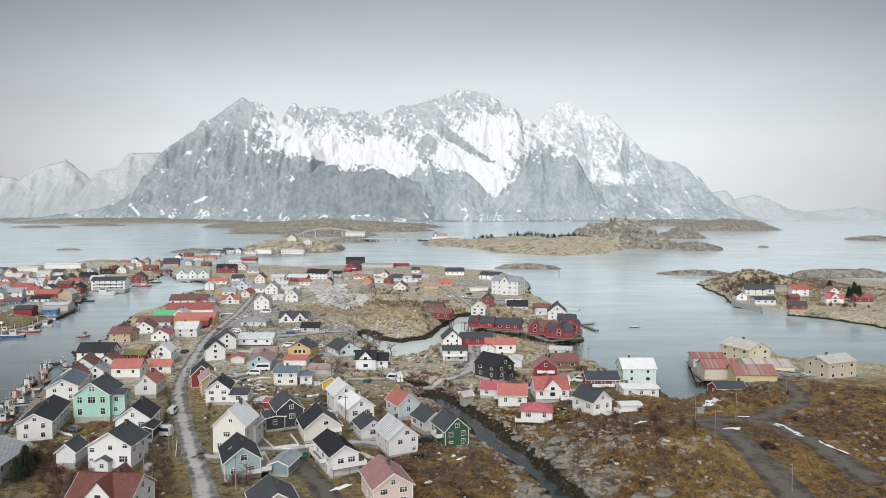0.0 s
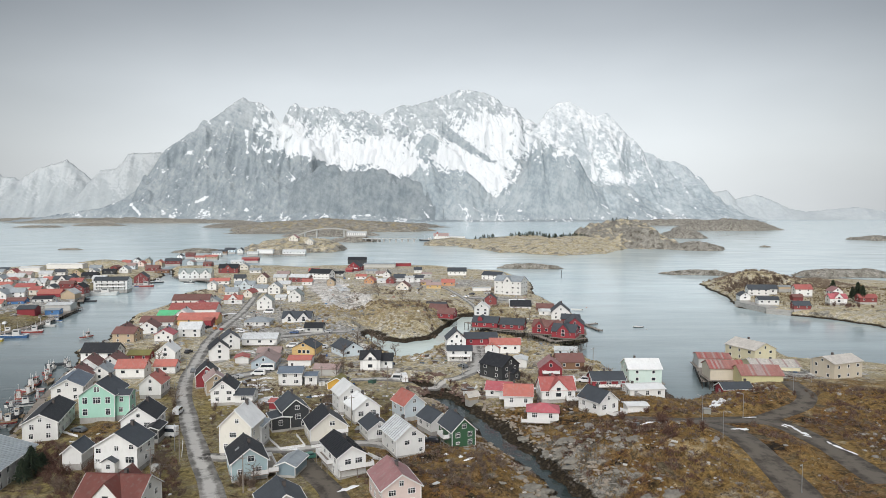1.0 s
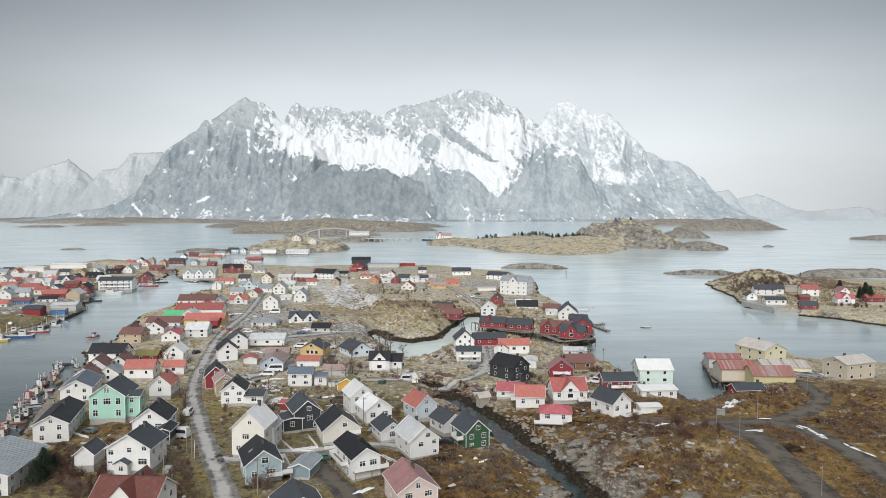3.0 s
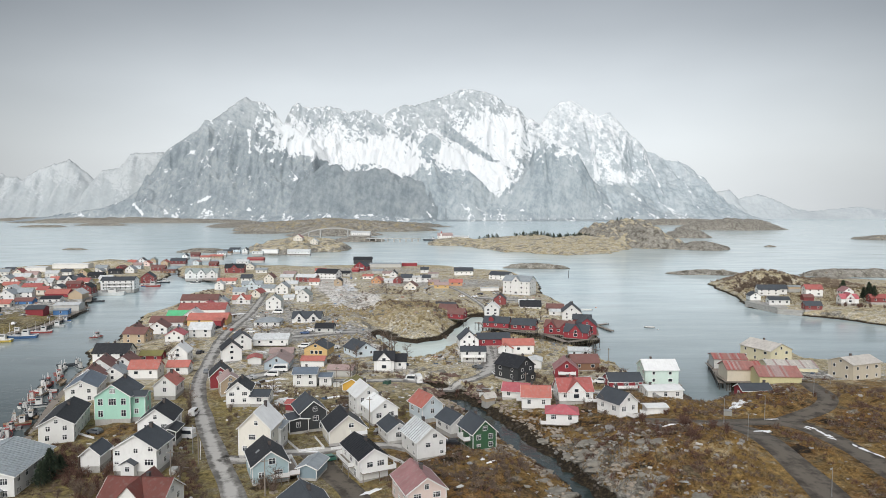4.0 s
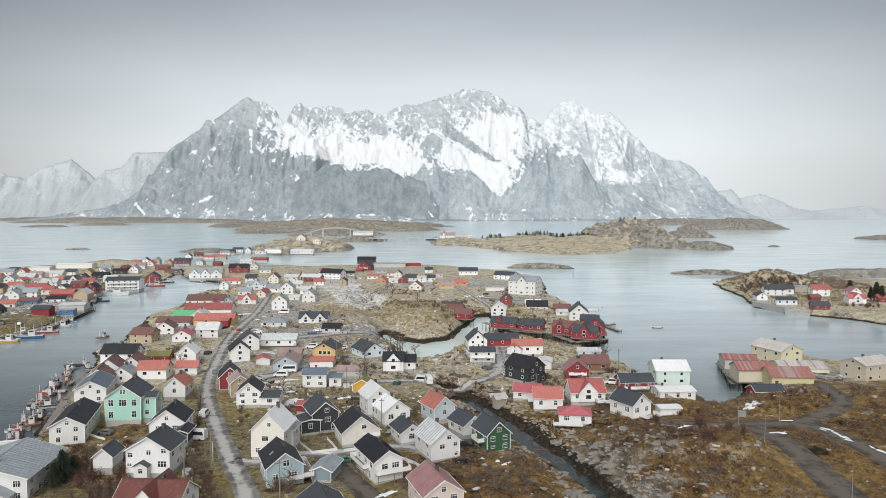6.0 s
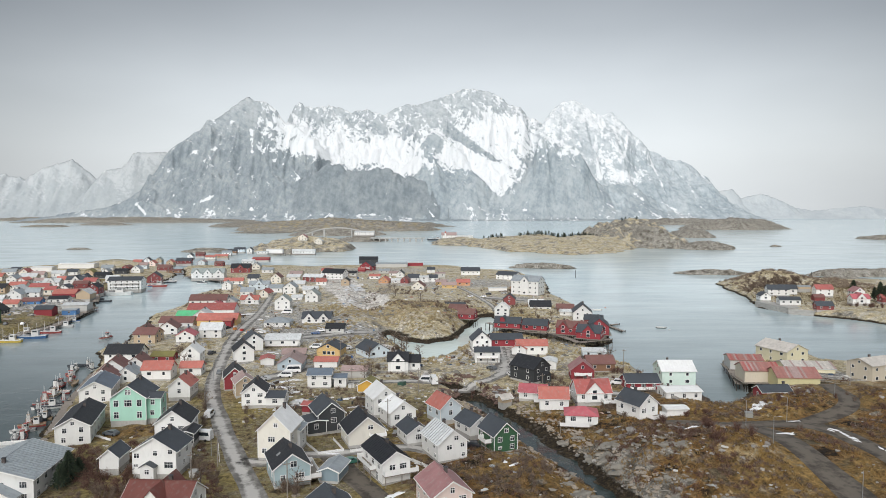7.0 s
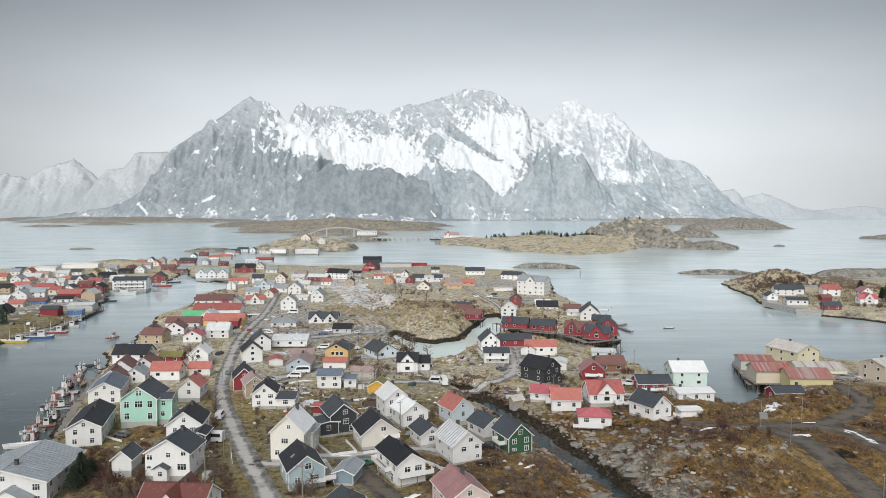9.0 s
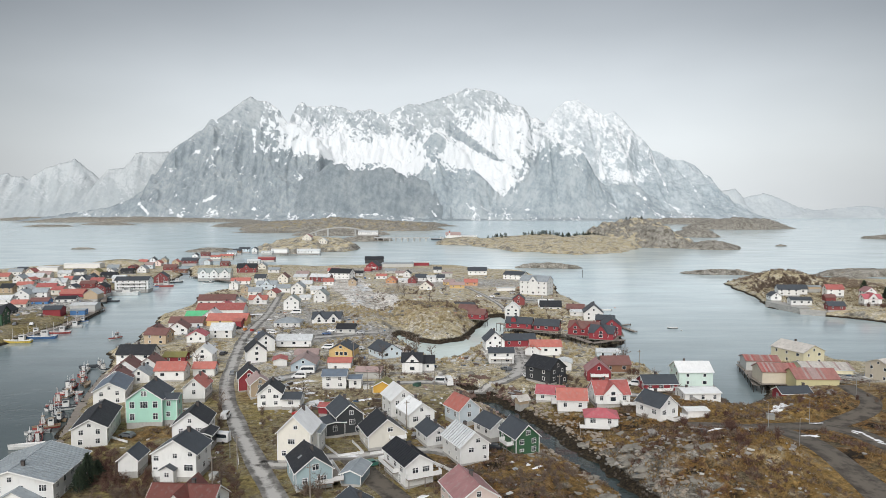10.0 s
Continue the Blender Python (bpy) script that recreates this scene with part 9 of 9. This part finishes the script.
def fence(x0, y0, x1, y1, h=1.0, material=None, label="white painted board fence round a garden", gap=1.6, solid=True):
    e = empty("fence", x0, y0, 0, math.degrees(math.atan2(y1 - y0, x1 - x0)))
    tagged(e, label, "fence", "garden fences")
    l = math.hypot(x1 - x0, y1 - y0)
    n = max(1, int(round(l / gap)))
    a = math.atan2(y1 - y0, x1 - x0)
    zs = [gz(x0 + l * i / n * math.cos(a), y0 + l * i / n * math.sin(a)) for i in range(n + 1)]
    m = material or M_TRIM
    for i in range(n + 1):
        u = l * i / n
        part("post", box_vf(u - 0.06, u + 0.06, -0.06, 0.06, zs[i] - 0.4, zs[i] + h), m, e)
    for i in range(n):
        u0, u1 = l * i / n + 0.06, l * (i + 1) / n - 0.06
        for lo, hi in (((0.05, 0.3), (0.34, 0.6), (0.64, 0.92)) if solid else ((0.35, 0.45), (0.8, 0.92))):
            v = [(u0, -0.03, zs[i] + lo * h), (u1, -0.03, zs[i + 1] + lo * h), (u1, 0.03, zs[i + 1] + lo * h), (u0, 0.03, zs[i] + lo * h)]
            v += [(p, q, r + (hi - lo) * h) for p, q, r in v]
            part("board", (v, [(0, 3, 2, 1), (4, 5, 6, 7), (0, 1, 5, 4), (1, 2, 6, 5), (2, 3, 7, 6), (3, 0, 4, 7)]), m, e)


fence(-47.6, 175.7, -42.0, 166.3, 0.8)
fence(-42.0, 166.3, -36.3, 168.7, 0.8)
fence(-40.2, 177.0, -36.3, 168.7, 0.8)
fence(-34.5, 167.9, -27.4, 170.7, 0.8)
fence(-19.7, 162.2, -14.4, 156.5, 0.9)
fence(-86.8, 158.4, -84.9, 160.9, 1.0, M_WOOD, "grey board fence beside the shed")
fence(-71.0, 156.7, -64.9, 155.0, 0.9, M_WOOD, "low grey fence round a lawn", solid=False)
fence(-39.2, 200.5, -30.4, 196.6, 0.8)
fence(6.8, 168.4, 9.4, 164.5, 0.9, M_WOOD, "grey timber terrace rail beside the green house")
fence(-68.5, 172.7, -64.7, 162.0, 1.0, None, "white picket fence along the street", solid=False)
fence(-104.5, 182.1, -98.7, 178.5, 0.7)


def crate(x, y, s, color, name="crate", words="stacked"):
    e = empty(name, x, y, gz(x, y), random.uniform(0, 180))
    tagged(e, f"{words} fish crates standing in the yard", "crate", "crates")
    part("body", box_vf(-0.6 * s, 0.6 * s, -0.5 * s, 0.5 * s, 0, 0.8 * s), car_paint(color), e)
    part("lid", box_vf(-0.64 * s, 0.64 * s, -0.54 * s, 0.54 * s, 0.8 * s, 0.88 * s), car_paint(tuple(c * 0.8 for c in color)), e)


for k in range(14):
    crate(-140 + 3.2 * k + random.uniform(-2, 2), 380 - k * 5 + random.uniform(-2, 2), random.uniform(1.0, 1.8), random.choice([(0.7, 0.7, 0.7), (0.1, 0.25, 0.5), (0.6, 0.25, 0.08), (0.5, 0.05, 0.04), (0.3, 0.3, 0.28)]), "crate", random.choice(["weathered", "plastic"]))
for px_, py_, c in ((-49.0, 184.8, (0.65, 0.28, 0.05)), (-50.9, 189.8, (0.65, 0.28, 0.05)), (-56.8, 208.1, (0.75, 0.75, 0.75)), (-57.2, 203.9, (0.75, 0.75, 0.75)), (-26.0, 234.2, (0.04, 0.10, 0.08)), (-27.0, 234.2, (0.04, 0.10, 0.08)), (-43.0, 229.7, (0.8, 0.8, 0.78)), (74.4, 194.3, (0.3, 0.3, 0.28)), (48.4, 174.4, (0.15, 0.16, 0.16)),
                    (-59.1, 192.8, (0.6, 0.3, 0.2)), (-67.7, 153.9, (0.5, 0.5, 0.48)), (-36.4, 150.8, (0.12, 0.3, 0.45))):
    crate(px_, py_, random.uniform(1.0, 1.7), c, "crate", "weathered")


def drying_rack(x, y, turn, l, rows=3):
    """Pole frames for drying fish."""
    e = empty("drying_rack", x, y, gz(x, y), turn)
    tagged(e, "bare grey timber fish drying rack on the knoll", "rack", "drying racks")
    n = max(2, int(l / 4))
    for i in range(n + 1):
        u = l * i / n - l / 2
        for s in (-1, 1):
            part("leg", tube_vf((u, s * 3.0, -0.6), (u, 0, 4.6), 0.09, 0.07, 5), M_WOOD, e)
    for k in range(rows):
        q = k / max(1, rows)
        part("rail", tube_vf((-l / 2, -3.0 * (1 - 0.25 - q * 0.6), (0.25 + q * 0.6) * 4.6), (l / 2, -3.0 * (1 - 0.25 - q * 0.6), (0.25 + q * 0.6) * 4.6), 0.06, 0.06, 5), M_WOOD, e)
    part("ridge_pole", tube_vf((-l / 2, 0, 4.6), (l / 2, 0, 4.6), 0.07, 0.07, 5), M_WOOD, e)


drying_rack(-54.6, 467.1, 80, 22)
drying_rack(-49.3, 452.3, 80, 22)
drying_rack(-60.6, 476.4, 60, 16)
drying_rack(-101.3, 567.7, 10, 26)

# harbour light and beacons
light = empty("harbour_light", -14.0, 1345.0, isle_z(-14.0, 1345.0))
tagged(light, "white harbour light tower with a red lantern", "lighthouse")
part("tower", tube_vf((0, 0, -4), (0, 0, 11), 2.2, 1.6, 12), M_TRIM, light)
part("lantern", tube_vf((0, 0, 11), (0, 0, 14), 1.4, 1.2, 12), HULLS["red"], light)
part("cap", tube_vf((0, 0, 14), (0, 0, 15.5), 1.5, 0.1, 12), HULLS["red"], light)
for bx, by in ((110.3, 645.7), (323.8, 630.0)):
    bcn = empty("sea_mark", bx, by, 0)
    tagged(bcn, "thin dark sea mark post standing in shoal water", "sea mark", "sea marks")
    part("post", tube_vf((0, 0, -5), (0, 0, 6), 0.3, 0.2, 8), M_DARK, bcn)
    part("top_mark", tube_vf((0, 0, 6), (0, 0, 7.2), 0.5, 0.1, 8), M_DARK, bcn)
for bx, by, s in ((107.8, 365.5, 0.6), (92.7, 447.9, 0.5)):
    b = new("buoy", stone_mesh(3, 0.5))
    b.data.materials.append(HULLS["orange"] if s < 0.6 else HULLS["white"])
    b.location = (bx, by, 0.15)
    tagged(b, "small round mooring buoy on the sea", "buoy", "buoys")


# ---- clutter of the yards ----
def woodpile(x, y, turn):
    e = empty("woodpile", x, y, gz(x, y), turn)
    tagged(e, "low stack of split firewood under a board", "woodpile", "yard clutter")
    part("body", lofted([(-1.2, 0), (1.2, 0), (1.1, 0.95), (-1.1, 0.9)], 0.45, 0.1, 0.2), M_BARK, e)
    part("cover", box_vf(-0.55, 0.55, -1.3, 1.3, 0.93, 0.99), M_STEEL, e)


def barrel(x, y, color):
    e = empty("barrel", x, y, gz(x, y))
    tagged(e, "plastic barrel standing in a house yard", "barrel", "yard clutter")
    part("drum", tube_vf((0, 0, 0), (0, 0, 0.9), 0.32, 0.32, 10), car_paint(color), e)
    part("lid", tube_vf((0, 0, 0.9), (0, 0, 0.96), 0.3, 0.28, 10), M_DARK, e)


def net_heap(x, y, s, color):
    o = new("net_heap", STONES[int(abs(x)) % 6].copy())
    o.data.materials.clear()
    o.data.materials.append(mat("net_" + str(color), color, 0.95, 0.3, 4, 0.8))
    o.matrix_basis = pose(x, y, gz(x, y) + 0.15 * s, 0, 0, x * 37) @ Matrix.Diagonal((s, s * 0.8, s * 0.6, 1))
    tagged(o, "heap of old fishing net and tarpaulin", "net heap", "yard clutter")


M_GEAR = island_mat("yard_gear", [(0, (0.10, 0.09, 0.08)), (0.25, (0.62, 0.62, 0.60)), (0.4, (0.30, 0.25, 0.19)), (0.55, (0.72, 0.72, 0.70)), (0.7, (0.16, 0.20, 0.24)), (0.82, (0.42, 0.20, 0.12)), (0.92, (0.45, 0.44, 0.42)), (1, (0.10, 0.22, 0.38))])


def gear(n, x0, x1, y0, y1, seed, lo, hi, keep, label):
    """Crates, pallets, boards and tubs too many to count, as small slant-sided lumps."""
    x, y, z, rng = scatter(n, x0, x1, y0, y1, seed, lambda x, y, z, h, r, g: (z > 1.6) & clear_of_houses(x, y) & keep(x, y))
    m = len(x)
    base = np.array([(-1, -1, 0), (1, -1, 0), (1, 1, 0), (-1, 1, 0), (-0.9, -0.9, 1), (0.9, -0.9, 1), (0.9, 0.9, 1), (-0.9, 0.9, 1)]) * 0.5
    S = np.stack([rng.uniform(lo, hi, m) * rng.uniform(0.6, 2.2, m), rng.uniform(lo, hi, m), rng.uniform(lo, hi, m) * 0.8], 1)
    P = base[None] * (1 + rng.uniform(-0.12, 0.12, (m, 8, 3))) * S[:, None]
    a = rng.uniform(0, 6.28, m)
    c, q = np.cos(a)[:, None], np.sin(a)[:, None]
    V = np.stack([x[:, None] + P[..., 0] * c - P[..., 1] * q, y[:, None] + P[..., 0] * q + P[..., 1] * c, z[:, None] + P[..., 2]], -1).reshape(-1, 3)
    quads = np.array([(4, 5, 6, 7), (0, 1, 5, 4), (1, 2, 6, 5), (2, 3, 7, 6), (3, 0, 4, 7), (3, 2, 1, 0)])
    Fc = (np.arange(m)[:, None, None] * 8 + quads[None]).reshape(-1, 4)
    return tagged(obj("yard_gear", V.tolist(), Fc.tolist(), M_GEAR), label, "clutter", kind="stuff")


gear(2600, -300, -226, 330, 600, 81, 0.5, 1.8, lambda x, y: fbm(x / 12, y / 12, 3, 82) > 0.04, "crates, tubs and fishing gear heaped on the quay")
gear(1500, -170, 60, 250, 620, 83, 0.5, 1.9, lambda x, y: fbm(x / 10, y / 10, 3, 84) > 0.10, "boards, tubs and garden things in the far yards")
gear(700, -110, 60, 140, 250, 85, 0.3, 1.1, lambda x, y: fbm(x / 8, y / 8, 3, 86) > 0.10, "boards, tubs and garden things in the near yards")
random.seed(77)
for cx, cy, n, spread in ((-58.1, 209.9, 22, 7), (-38.9, 209.9, 12, 6), (-48.1, 187.8, 10, 4), (-21.3, 183.0, 6, 4), (-36.0, 228.3, 10, 6), (-68.2, 228.2, 10, 7), (5.7, 228.4, 10, 6), (32.2, 228.4, 10, 6), (41.9, 221.5, 8, 6), (-105.4, 189.8, 8, 5), (-50.2, 270.9, 12, 9), (-89.2, 281.4, 10, 8),
                          (-5.3, 271.0, 10, 7), (-94.7, 228.1, 6, 4), (124.9, 246.4, 14, 10), (-23.3, 271.0, 8, 6), (17.2, 271.1, 8, 8), (-75.7, 357.8, 10, 14), (-122.7, 386.3, 10, 14)):
    for k in range(n):
        x, y = cx + random.uniform(-spread, spread), cy + random.uniform(-spread, spread)
        if gz(x, y) < 1.8 or road_mask(np.array([x]), np.array([y]))[0] > 0.3 or not clear_of_houses(np.array([x]), np.array([y]))[0]:
            continue
        kind = k % 5
        if kind == 0:
            woodpile(x, y, random.uniform(0, 180))
        elif kind == 1:
            barrel(x, y, random.choice([(0.05, 0.15, 0.4), (0.7, 0.7, 0.68), (0.03, 0.03, 0.03), (0.55, 0.2, 0.05)]))
        elif kind in (2, 3):
            net_heap(x, y, random.uniform(0.5, 1.2), random.choice([(0.10, 0.12, 0.10), (0.65, 0.65, 0.63), (0.30, 0.26, 0.20), (0.06, 0.10, 0.16), (0.55, 0.54, 0.52)]))
        else:
            snow_patch(x, y, random.uniform(0.6, 1.6), random.uniform(0.4, 0.8), random.uniform(0, 180), k)
